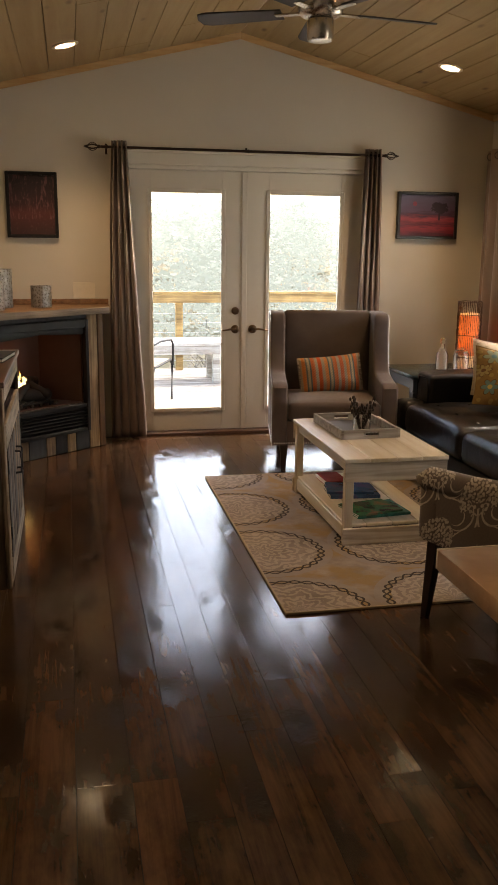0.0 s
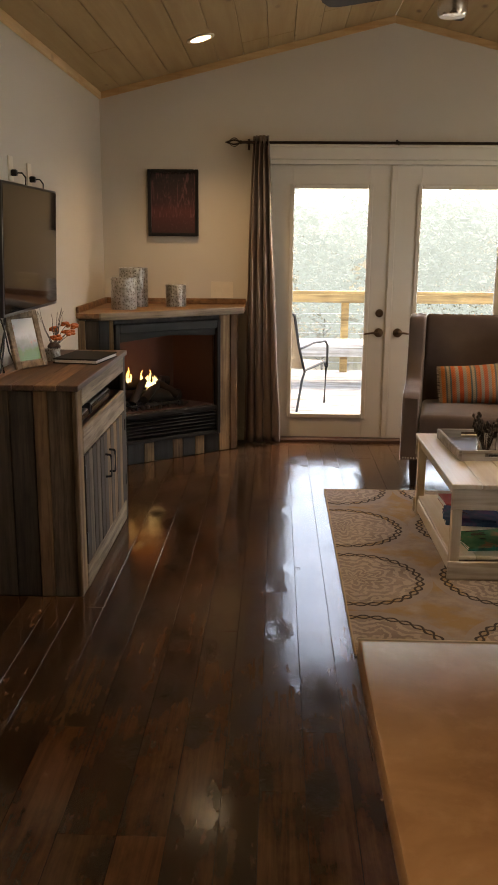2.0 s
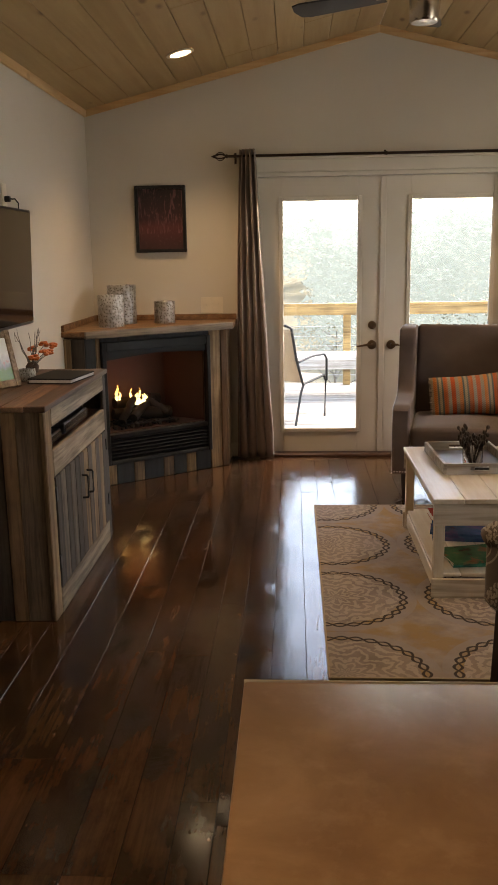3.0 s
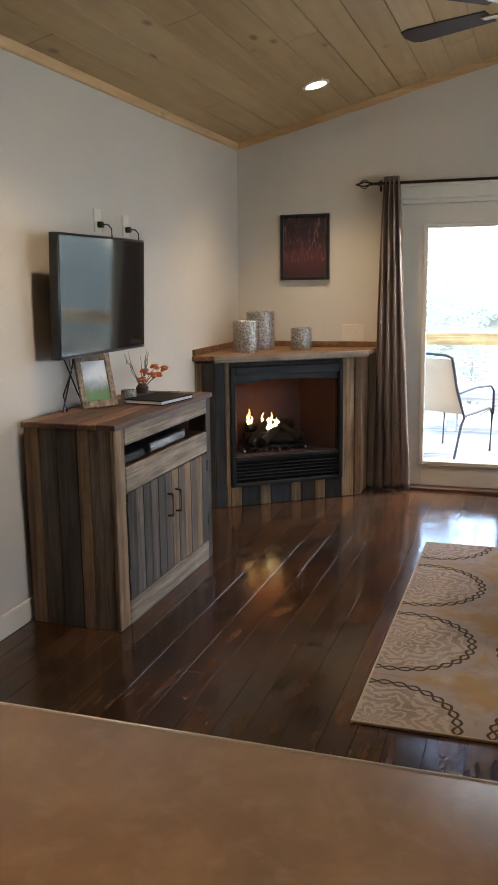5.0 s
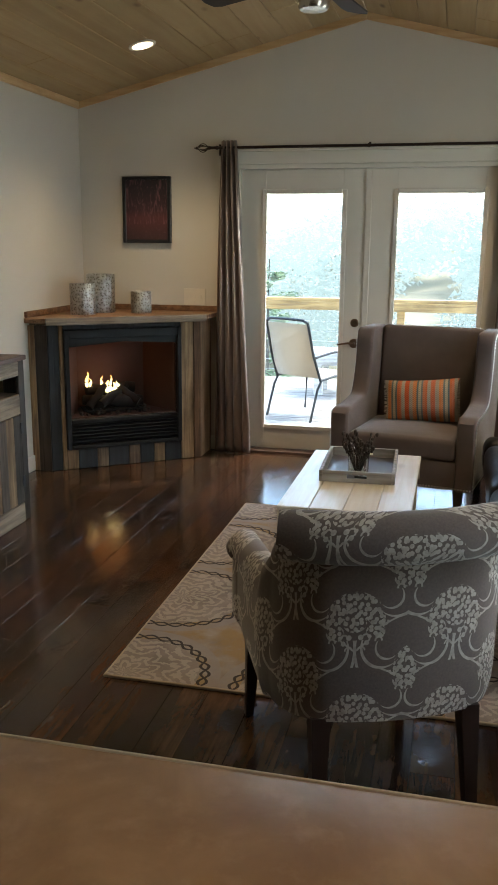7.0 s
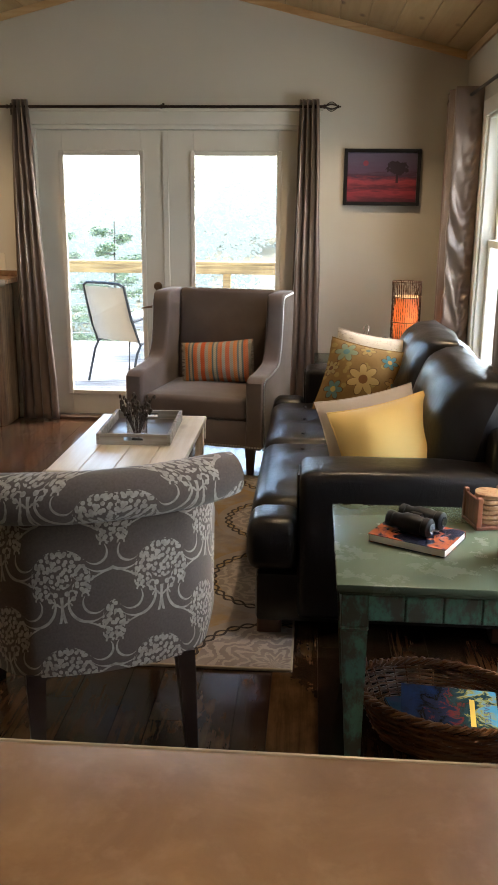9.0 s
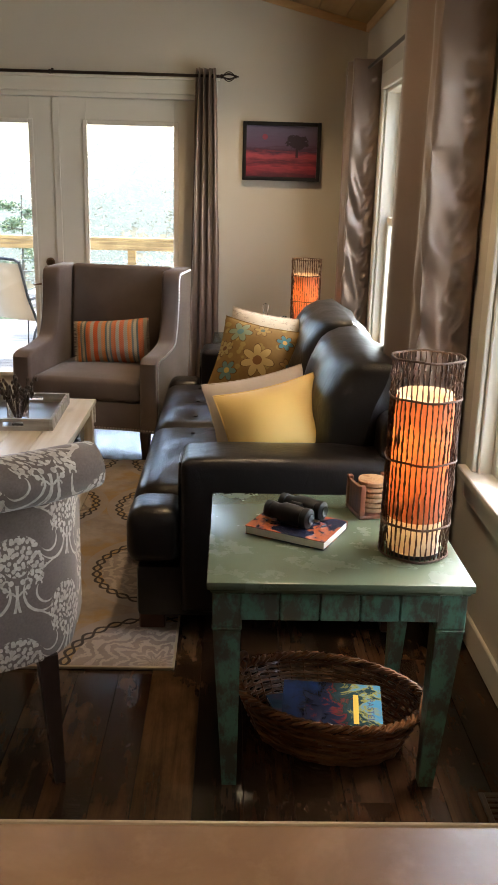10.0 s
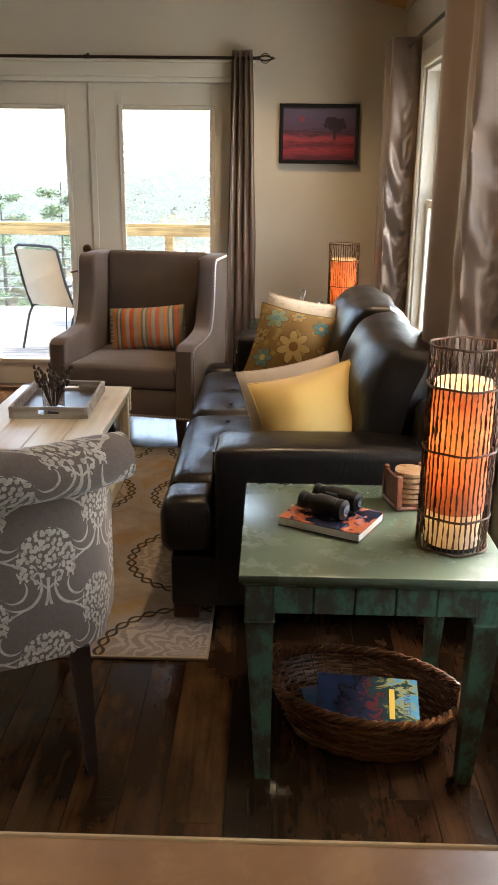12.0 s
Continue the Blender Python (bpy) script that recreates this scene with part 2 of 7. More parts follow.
def tube(bm, pts, r, n=6, closed=False):
    """A round cable along points; r may be a function of 0..1."""
    pts = [Vector(p) for p in pts]
    rings = []
    for i, p in enumerate(pts):
        a, b = (pts[i - 1], pts[(i + 1) % len(pts)]) if closed else (pts[max(0, i - 1)], pts[min(len(pts) - 1, i + 1)])
        q = (b - a).to_track_quat("Z", "Y")
        rr = r(i / max(1, len(pts) - 1)) if callable(r) else r
        rings.append([bm.verts.new(p + q @ Vector((rr * math.cos(t), rr * math.sin(t), 0))) for t in (2 * math.pi * k / n for k in range(n))])
    for i in range(len(rings) - (0 if closed else 1)):
        A, B = rings[i], rings[(i + 1) % len(rings)]
        for k in range(n):
            bm.faces.new((A[k], A[(k + 1) % n], B[(k + 1) % n], B[k]))
    if not closed:
        bm.faces.new(list(reversed(rings[0])))
        bm.faces.new(rings[-1])


def lathe(bm, prof, n=20, c=(0, 0, 0)):
    """Turns (radius, height) pairs round the upright through c."""
    rings = []
    for r, z in prof:
        rings.append([bm.verts.new((c[0] + r * math.cos(t), c[1] + r * math.sin(t), c[2] + z)) for t in (2 * math.pi * k / n for k in range(n))])
    for A, B in zip(rings, rings[1:]):
        for k in range(n):
            bm.faces.new((A[k], A[(k + 1) % n], B[(k + 1) % n], B[k]))
    if prof[0][0] > 1e-4:
        bm.faces.new(list(reversed(rings[0])))
    if prof[-1][0] > 1e-4:
        bm.faces.new(rings[-1])


def ball(bm, c, r, n=8, s=(1, 1, 1)):
    geo = bmesh.ops.create_uvsphere(bm, u_segments=n, v_segments=max(4, n // 2 + 1), radius=r)["verts"]
    for v in geo:
        v.co = Vector((v.co.x * s[0] + c[0], v.co.y * s[1] + c[1], v.co.z * s[2] + c[2]))


def prism(bm, poly, t0, t1, plane="yz", bevel=0.0, segs=2):
    """A flat outline drawn in a plane and thickened from t0 to t1 along the third axis."""
    def at(p, t):
        return {"yz": (t, p[0], p[1]), "xz": (p[0], t, p[1]), "xy": (p[0], p[1], t)}[plane]
    A = [bm.verts.new(at(p, t0)) for p in poly]
    B = [bm.verts.new(at(p, t1)) for p in poly]
    n = len(poly)
    fs = [bm.faces.new((A[i], A[(i + 1) % n], B[(i + 1) % n], B[i])) for i in range(n)]
    fa, fb = bm.faces.new(list(reversed(A))), bm.faces.new(B)
    bmesh.ops.recalc_face_normals(bm, faces=fs + [fa, fb])
    if bevel:
        es = list(set(fa.edges) | set(fb.edges))
        bmesh.ops.bevel(bm, geom=es, offset=bevel, segments=segs, affect="EDGES", profile=0.5)


def pillow(bm, w, h, t, m=None, n=14, pinch=0.06, p=2.6, puff=0.55):
    """A stuffed cushion of width w, height h, thickness t, lying in xz round its middle."""
    for side in (1, -1):
        rows = []
        for j in range(n + 1):
            row = []
            for i in range(n + 1):
                u, v = 2 * i / n - 1, 2 * j / n - 1
                f = max(0.0, (1 - abs(u) ** p) * (1 - abs(v) ** p)) ** puff
                sx, sz = 1 - pinch * (1 - abs(v) ** 2), 1 - pinch * (1 - abs(u) ** 2)
                wob = 0.012 * noise.noise((u * 2.2 + w * 9, v * 2.2, side * 3.0 + t * 17))
                row.append(bm.verts.new((u * w / 2 * sx, side * -(t / 2 * f + wob * f), v * h / 2 * sz)))
            rows.append(row)
        for j in range(n):
            for i in range(n):
                q = (rows[j][i], rows[j][i + 1], rows[j + 1][i + 1], rows[j + 1][i])
                bm.faces.new(q if side > 0 else q[::-1])
    bmesh.ops.remove_doubles(bm, verts=bm.verts[:], dist=1e-5)
    if m is not None:
        bmesh.ops.transform(bm, matrix=m, verts=bm.verts[:])


def part(name, bm, material, parent=None, label="", smooth=40):
    me = bpy.data.meshes.new(name)
    bm.to_mesh(me)
    bm.free()
    me.materials.append(material)
    if smooth:
        me.shade_smooth()
        me.set_sharp_from_angle(angle=radians(smooth))
    ob = new(name, me)
    if parent:
        ob.parent = parent
    if label:
        ob["label"] = label
    return ob


def piece(name, a, b, material, parent=None, bevel=0.003, label=""):
    bm = bmesh.new()
    box(bm, a, b, bevel)
    return part(name, bm, material, parent, label, 0)


def thing(name, label, category, m=None, group="", kind=""):
    ob = new(name)
    ob.empty_display_size = 0.1
    if m is not None:
        ob.matrix_world = m
    return tagged(ob, label, category, group, kind)


B = bmesh.new

# ---- structure: walls, ceiling, floor ----
T = 0.16
DX0, DX1, DZ = 0.66, 2.575, 2.06


def structure(name, bm, material, label, category, smooth=0):
    return tagged(part(name, bm, material, None, "", smooth), label, category, "", "structure")


bm = B()
top = lambda x: ceil_z(x) + 0.02
prism(bm, [(XL - T, -0.1), (DX0, -0.1), (DX0, DZ), (DX1, DZ), (DX1, -0.1), (XR + T, -0.1), (XR + T, top(XR)), (XM, top(XM)), (XL - T, top(XL))], YB, YB + T, "xz")
structure("wall_north", bm, M_WALL, "warm off-white painted gable wall with double door opening", "wall")
bm = B()
prism(bm, [(XL - T, -0.1), (XR + T, -0.1), (XR + T, top(XR)), (XM, top(XM)), (XL - T, top(XL))], YF - T, YF, "xz")
structure("wall_south", bm, M_WALL, "plain off-white painted end wall", "wall")
bm = B()
box(bm, (XL - T, YF, -0.1), (XL, YB, EAVE + 0.03))
structure("wall_west", bm, M_WALL, "off-white painted side wall behind the television", "wall")
WINS = [(5.25, 6.38), (2.75, 4.02)]
WZ0, WZ1 = 0.565, 2.04
bm = B()
edges = [YF] + [v for w in sorted(WINS) for v in w] + [YB]
for i in range(0, len(edges), 2):
    box(bm, (XR, edges[i], -0.1), (XR + T, edges[i + 1], EAVE + 0.03))
for y0, y1 in WINS:
    box(bm, (XR, y0, -0.1), (XR + T, y1, WZ0))
    box(bm, (XR, y0, WZ1), (XR + T, y1, EAVE + 0.03))
structure("wall_east", bm, M_WALL, "off-white painted side wall with two windows", "wall")

# board ceiling on two slopes
bm = B()
random.seed(3)
slope = math.atan2(RIDGE - EAVE, XR - XM)
run = (XR - XM) / math.cos(slope)
for side in (-1, 1):
    base = Matrix.Translation((XM, 0, RIDGE)) @ Matrix.Rotation(side * slope, 4, "Y")
    u = 0.0
    while u < run + 0.02:
        w = 0.178
        y = YF - 0.05
        first = True
        while y < YB + 0.02:
            ln = random.uniform(1.4, 4.2) if first else random.uniform(2.4, 4.6)
            y1 = min(y + ln, YB + 0.02)
            a, b = sorted((side * (u + 0.0015), side * (u + w - 0.0015)))
            vs = box(bm, (a, y, 0), (b, y1 - 0.002, 0.02), 0.003)
            bmesh.ops.transform(bm, matrix=base, verts=vs)
            y, first = y1, False
        u += w
    vs = box(bm, (min(0, side * run), YF - 0.1, 0.021), (max(0, side * run), YB + 0.1, 0.1))
    bmesh.ops.transform(bm, matrix=base, verts=vs)
structure("ceiling", bm, M_CEIL, "vaulted ceiling of pale knotty pine boards", "ceiling")

# pine trim where the walls meet the ceiling
for side, x in ((-1, XL), (1, XR)):
    bm = B()
    box(bm, (x, YF, EAVE - 0.045), (x - side * 0.02, YB - 0.021, EAVE + 0.004), 0.004)
    structure("trim_eave", bm, M_PINE, "narrow knotty pine trim strip under the ceiling", "trim")
M_PINEX = boards("pine_trim_across", [(0.68, 0.47, 0.25), (0.62, 0.42, 0.21)], 0, 0.45, False, 0.6, 0.9, 0.1, (0.88, 0.8, 0.7), grain_tint=(0.8, 0.7, 0.58))
for side in (-1, 1):
    bm = B()
    x1 = XM + side * (XR - XM)
    prism(bm, [(XM, RIDGE + 0.004), (x1, EAVE + 0.004), (x1, EAVE - 0.045), (XM, RIDGE - 0.045)], YB - 0.02, YB, "xz", 0.003, 1)
    structure("trim_gable", bm, M_PINEX, "sloping knotty pine trim strip along the gable", "trim")

# baseboards
for name, a, b in (("baseboard_west", (XL, YF, 0), (XL + 0.014, 6.33, 0.105)), ("baseboard_east", (XR - 0.014, YF, 0), (XR, YB, 0.105)),
                   ("baseboard_north", (0.46, YB - 0.014, 0), (0.585, YB, 0.105)), ("baseboard_north_east", (2.65, YB - 0.014, 0), (XR - 0.014, YB, 0.105))):
    bm = B()
    box(bm, a, b, 0.004)
    structure(name, bm, M_TRIM, "cream painted baseboard", "baseboard")

# double door
door_frame = tagged(new("door_frame"), "cream painted double door frame with wide head trim", "door frame", "", "structure")
CW = 0.075
for nm, a, b in (("casing", (DX0 - CW, YB - 0.018, 0.0), (DX0, YB, DZ)), ("casing", (DX1, YB - 0.018, 0.0), (DX1 + CW, YB, DZ)),
                 ("head_casing", (DX0 - CW, YB - 0.02, DZ), (DX1 + CW, YB, DZ + 0.085)), ("head_cap", (DX0 - CW - 0.01, YB - 0.032, DZ + 0.085), (DX1 + CW + 0.01, YB, DZ + 0.1)),
                 ("jamb", (DX0, YB, 0.0), (DX0 + 0.03, YB + T, DZ)), ("jamb", (DX1 - 0.03, YB, 0.0), (DX1, YB + T, DZ)), ("head_jamb", (DX0 + 0.03, YB, DZ - 0.03), (DX1 - 0.03, YB + T, DZ))):
    piece(nm, a, b, M_TRIM, door_frame, 0.004)
piece("threshold", (DX0 + 0.03, YB - 0.03, -0.01), (DX1 - 0.03, YB + T, 0.022), plain("dark_wood_threshold", (0.09, 0.04, 0.025), 0.4), door_frame, 0.006, "dark wooden threshold")


def door_leaf(name, x0, x1, handed):
    y0, y1 = YB + 0.05, YB + 0.095
    d = tagged(new(name), "closed cream full-glass patio door with bronze lever", "door", "patio doors", "structure")
    g0, g1, z0, z1 = x0 + 0.175, x1 - 0.18, 0.2, 1.87
    if handed < 0:
        g0, g1 = x0 + 0.185, x1 - 0.175
    for a, b in (((x0, y0, 0.025), (g0, y1, DZ - 0.032)), ((g1, y0, 0.025), (x1, y1, DZ - 0.032)), ((g0, y0, 0.025), (g1, y1, z0)), ((g0, y0, z1), (g1, y1, DZ - 0.032))):
        piece("stile" if b[2] - a[2] > 1.9 else "rail", a, b, M_DOOR, d, 0.002)
    for a, b in (((g0 - 0.025, y0 - 0.012, z0 - 0.025), (g0 + 0.008, y0 + 0.002, z1 + 0.025)), ((g1 - 0.008, y0 - 0.012, z0 - 0.025), (g1 + 0.025, y0 + 0.002, z1 + 0.025)),
                 ((g0 + 0.008, y0 - 0.012, z0 - 0.025), (g1 - 0.008, y0 + 0.002, z0 + 0.008)), ((g0 + 0.008, y0 - 0.012, z1 - 0.008), (g1 - 0.008, y0 + 0.002, z1 + 0.025))):
        piece("glazing_bead", a, b, M_DOOR, d, 0.005)
    p = piece("pane", (g0 - 0.004, y0 + 0.016, z0 - 0.004), (g1 + 0.004, y0 + 0.022, z1 + 0.004), M_GLASS, d, 0)
    p.visible_shadow = False
    hx = x1 - 0.075 if handed > 0 else x0 + 0.062
    bm = B()
    q = Matrix.Translation((hx, y0, 0.83)) @ Matrix.Rotation(radians(90), 4, "X")
    lathe(bm, [(0.0, 0.012), (0.02, 0.012), (0.034, 0.006), (0.034, 0.0)][::-1], 18)
    bmesh.ops.transform(bm, matrix=q, verts=bm.verts[:])
    rod(bm, (hx, y0, 0.83), (hx, y0 - 0.05, 0.83), 0.01)
    tube(bm, [(hx, y0 - 0.047, 0.83), (hx - handed * 0.04, y0 - 0.05, 0.834), (hx - handed * 0.09, y0 - 0.05, 0.826), (hx - handed * 0.115, y0 - 0.046, 0.822)], lambda s: 0.0095 - 0.004 * s, 8)
    part("door_handle", bm, M_LEVER, d, "antique bronze lever handle")
    if handed > 0:
        bm = B()
        lathe(bm, [(0.03, 0.0), (0.03, 0.008), (0.02, 0.018), (0.0, 0.018)], 18)
        bmesh.ops.transform(bm, matrix=Matrix.Translation((hx, y0, 0.975)) @ Matrix.Rotation(radians(90), 4, "X"), verts=bm.verts[:])
        part("deadbolt", bm, M_LEVER, d, "antique bronze deadbolt")
    return d


M_LEVER = plain("antique_bronze", (0.2, 0.13, 0.08), 0.3, 0.9)
DXM = 1.60
door_leaf("door_1", DX0 + 0.032, DXM - 0.002, 1)
door_leaf("door_2", DXM + 0.002, DX1 - 0.032, -1)
bm = B()
box(bm, (DXM - 0.03, YB + 0.038, 0.025), (DXM + 0.012, YB + 0.049, DZ - 0.034), 0.003)
part("astragal", bm, M_DOOR, door_frame)


def window(name, y0, y1):
    w = tagged(new(name), "white double-hung window with deep painted sill", "window", "side windows", "structure")
    x0, x1 = XR + 0.06, XR + 0.11
    mid = (WZ0 + WZ1) / 2 + 0.03
    for nm, a, b in (("jamb", (XR, y0, WZ0), (XR + T, y0 + 0.02, WZ1)), ("jamb", (XR, y1 - 0.02, WZ0), (XR + T, y1, WZ1)), ("head", (XR, y0 + 0.02, WZ1 - 0.02), (XR + T, y1 - 0.02, WZ1)),
                     ("window_sill", (XR - 0.045, y0 - 0.09, WZ0 - 0.005), (XR + T, y1 + 0.09, WZ0 + 0.025)), ("apron", (XR - 0.018, y0 - 0.075, WZ0 - 0.09), (XR, y1 + 0.075, WZ0 - 0.005)),
                     ("casing", (XR - 0.018, y0 - 0.075, WZ0 + 0.025), (XR, y0 + 0.003, WZ1)), ("casing", (XR - 0.018, y1 - 0.003, WZ0 + 0.025), (XR, y1 + 0.075, WZ1)),
                     ("head_casing", (XR - 0.02, y0 - 0.085, WZ1), (XR, y1 + 0.085, WZ1 + 0.085))):
        piece(nm, a, b, M_TRIM, w, 0.004)
    for z0, z1, dx in ((WZ0 + 0.026, mid + 0.02, 0.0), (mid - 0.02, WZ1 - 0.021, 0.034)):
        a0, a1, e = y0 + 0.021, y1 - 0.021, 0.042
        X0, X1 = x0 + dx - 0.016, x0 + dx + 0.016
        for a, b in (((X0, a0, z0), (X1, a0 + e, z1)), ((X0, a1 - e, z0), (X1, a1, z1)), ((X0, a0 + e, z0), (X1, a1 - e, z0 + e)), ((X0, a0 + e, z1 - e), (X1, a1 - e, z1))):
            piece("sash", a, b, M_TRIM, w, 0.004)
        p = piece("pane", (x0 + dx - 0.003, a0 + e - 0.004, z0 + e - 0.004), (x0 + dx + 0.003, a1 - e + 0.004, z1 - e + 0.004), M_GLASS, w, 0)
        p.visible_shadow = False


for i, (y0, y1) in enumerate(WINS):
    window(f"window_{i + 1}", y0, y1)

# can lights
for cx, cy in CANS:
    m = Matrix.Translation((cx, cy, ceil_z(cx) - 0.001)) @ Matrix.Rotation((slope if cx > XM else -slope), 4, "Y")
    c = thing("can_light", "lit white recessed ceiling can light", "can light", m, "recessed can lights")
    bm = B()
    lathe(bm, [(0.062, 0.0), (0.085, 0.0), (0.086, -0.006), (0.064, -0.009), (0.062, 0.0)], 28)
    part("trim_ring", bm, M_WHITEP, c)
    bm = B()
    lathe(bm, [(0.0, -0.004), (0.063, -0.003), (0.063, 0.0)][::-1], 24)
    part("bulb_face", bm, M_CAN, c)

# ---- fabrics and painted finishes ----
def fabric(name, c, rough=0.85, weave=900.0, var=0.12, sheen=0.3):
    m = Mat(name, rough, 0, 0.3)
    big, w1 = m.noise(6, 4), m.n("TexVoronoi", {"Vector": m.tc, "Scale": weave})
    m.color(m.mix(big, tuple(v * (1 - var) for v in c), tuple(min(1, v * (1 + var)) for v in c)))
    m.b.inputs["Sheen Weight"].default_value = sheen
    m.b.inputs["Sheen Roughness"].default_value = 0.4
    return m.bump(w1, 0.35, 0.001).m


M_TAUPE = fabric("taupe_velvet", (0.14, 0.104, 0.088), 0.85, 420, 0.3, 0.35)
def satin(name, c):
    m = Mat(name, 0.34, 0.6, 0.8)
    f = m.noise(9.0, 3, 0.5, m.scaled((1.0, 1.0, 0.4)))
    col = m.mix(f, tuple(v * 0.85 for v in c), tuple(v * 1.15 for v in c))
    m.color(col)
    m.b.inputs["Sheen Weight"].default_value = 0.3
    m.bump(m.math("ADD", m.noise(1500, 2), m.math("MULTIPLY", f, 6.0)), 0.12, 0.002)
    tr = m.n("BsdfTranslucent", {"Color": m.mix(1.0, col, (1.6, 1.7, 1.8), "MULTIPLY")})
    mx = m.n("MixShader", (0.2, m.b.outputs[0], tr))
    m.t.links.new(mx, m.t.nodes["Material Output"].inputs["Surface"])
    return m.m


M_CURTAIN = satin("brown_satin", (0.29, 0.21, 0.17))
M_YELLOW = fabric("yellow_satin", (0.8, 0.56, 0.19), 0.5, 1200, 0.08, 0.2)
M_CREAMF = fabric("cream_quilted_cloth", (0.5, 0.42, 0.34), 0.85, 60, 0.3, 0.3)


def m_leather():
    m = Mat("espresso_leather", 0.33, 0, 0.38)
    crease = m.noise(1.0, 4, 0.55, m.scaled((16, 5, 5)), 2.2)
    v = m.n("TexVoronoi", {"Vector": m.tc, "Scale": 260.0})
    w = m.noise(7, 5, 0.6, None, 0.8)
    m.color(m.mix(m.noise(3, 3), (0.006, 0.0045, 0.004), (0.011, 0.008, 0.007)))
    m.rough(m.math("ADD", m.math("MULTIPLY", w, 0.2), 0.22))
    return m.bump(m.math("ADD", m.math("ADD", m.math("MULTIPLY", w, 2.0), m.math("MULTIPLY", crease, 1.1)), m.math("MULTIPLY", v, 0.15)), 0.28, 0.006).m


M_LEATHER = m_leather()


def m_floral():
    """Taupe damask: pale flower heads with scrolls in a half-drop repeat."""
    m = Mat("floral_damask", 0.85, 0, 0.3)
    x, y, z = m.sep(m.scaled((0.8, 0.8, 0.8)))
    PX, PY = 0.15, 0.215
    uu = m.math("ADD", m.math("MULTIPLY", m.math("SIGN", x), m.math("ADD", m.math("ABSOLUTE", x), m.math("MULTIPLY", m.math("ADD", y, 0.25), 0.95))), PX / 2)
    u = m.math("DIVIDE", uu, PX)
    v = m.math("DIVIDE", m.math("ADD", m.math("ADD", z, 0.04), m.math("MULTIPLY", y, 0.4)), PY)
    col = m.math("FLOOR", u)
    odd = m.math("MULTIPLY", m.math("MODULO", m.math("ABSOLUTE", col), 2.0), 0.5)
    vv = m.math("ADD", v, odd)
    # each motif is one and a half columns wide, so a cell also shows the flanks of its neighbours
    cs_ = m.math("MULTIPLY", m.math("SUBTRACT", m.math("SUBTRACT", u, col), 0.5), PX)
    own_v = m.math("MULTIPLY", m.math("SUBTRACT", m.math("SUBTRACT", vv, m.math("FLOOR", vv)), 0.5), PY)
    v2 = m.math("ADD", vv, 0.5)
    next_v = m.math("MULTIPLY", m.math("SUBTRACT", m.math("SUBTRACT", v2, m.math("FLOOR", v2)), 0.5), PY)

    def both(a, *more):
        for k in more:
            a = m.math("MULTIPLY", a, k)
        return a

    def less(a, b):
        return m.math("LESS_THAN", a, b)

    def more_than(a, b):
        return m.math("GREATER_THAN", a, b)

    def motif(cu, cs, cv):
        def dist(a, b, sx=1.0, sy=1.0):
            p = m.math("MULTIPLY", m.math("SUBTRACT", cu, a), sx)
            q = m.math("MULTIPLY", m.math("SUBTRACT", cv, b), sy)
            return m.math("SQRT", m.math("ADD", m.math("MULTIPLY", p, p), m.math("MULTIPLY", q, q)))

        def arc(cx, cy, r, w, *limits):
            return both(less(m.math("ABSOLUTE", m.math("SUBTRACT", dist(cx, cy), r)), w), *limits)

        def crescent(cx, cy, r, ox, oy, r2, *limits):
            return both(less(dist(cx, cy), r), more_than(dist(ox, oy), r2), *limits)

        petals = less(m.cells(m.comb(cs, cv), 100.0, 0.9), 0.47)
        dome = both(less(dist(0.0, 0.03, 1.0, 1.1), 0.066), more_than(dist(0.0, 0.004, 1.0, 1.15), 0.04), more_than(cv, 0.012))
        flank = less(dist(0.045, 0.004, 1.0, 1.2), 0.021)
        heart = less(dist(0.0, 0.024, 1.0, 1.3), 0.026)
        bud = m.math("MAXIMUM", less(dist(0.013, -0.006), 0.006), less(dist(0.026, -0.018), 0.0055))
        heads = both(m.math("MAXIMUM", m.math("MAXIMUM", dome, flank), heart), petals)
        stem = both(less(m.math("ABSOLUTE", m.math("SUBTRACT", cu, m.math("MULTIPLY", m.math("POWER", m.math("ABSOLUTE", m.math("ADD", cv, 0.03)), 2.0), 4.0))), 0.0032), less(cv, -0.012), more_than(cv, -0.07))
        fork = both(less(m.math("ABSOLUTE", m.math("SUBTRACT", m.math("ADD", cv, 0.036), m.math("MULTIPLY", cu, 0.75))), 0.0024), less(cu, 0.034))
        return [heads, bud, stem, fork,
                arc(0.014, -0.034, 0.008, 0.0018, more_than(cv, -0.034)),
                crescent(0.058, -0.03, 0.046, 0.0625, -0.0255, 0.0455, less(cv, -0.012), more_than(cu, 0.012)),
                crescent(0.07, -0.032, 0.026, 0.0735, -0.0285, 0.0255, less(cv, -0.016)),
                arc(0.024, -0.008, 0.008, 0.002, more_than(cv, -0.01), more_than(cu, 0.017)),
                arc(0.052, -0.014, 0.007, 0.002, more_than(cv, -0.016)),
                both(less(m.math("ABSOLUTE", m.math("ADD", m.math("ADD", cv, 0.072), m.math("MULTIPLY", m.math("SUBTRACT", cu, 0.05), 0.45))), 0.0022), more_than(cu, 0.03), less(cu, 0.096)),
                arc(0.085, -0.082, 0.007, 0.0022, less(cv, -0.08))]

    own = m.math("ABSOLUTE", cs_)
    parts_ = motif(own, cs_, own_v) + motif(m.math("SUBTRACT", PX, own), m.math("SUBTRACT", PX, own), next_v)
    tot = parts_[0]
    for k in parts_[1:]:
        tot = m.math("MAXIMUM", tot, k)
    worn = m.ramp(m.noise(60, 3), [(0.3, 0.55), (0.6, 1.0)])
    tot = m.math("MULTIPLY", tot, worn)
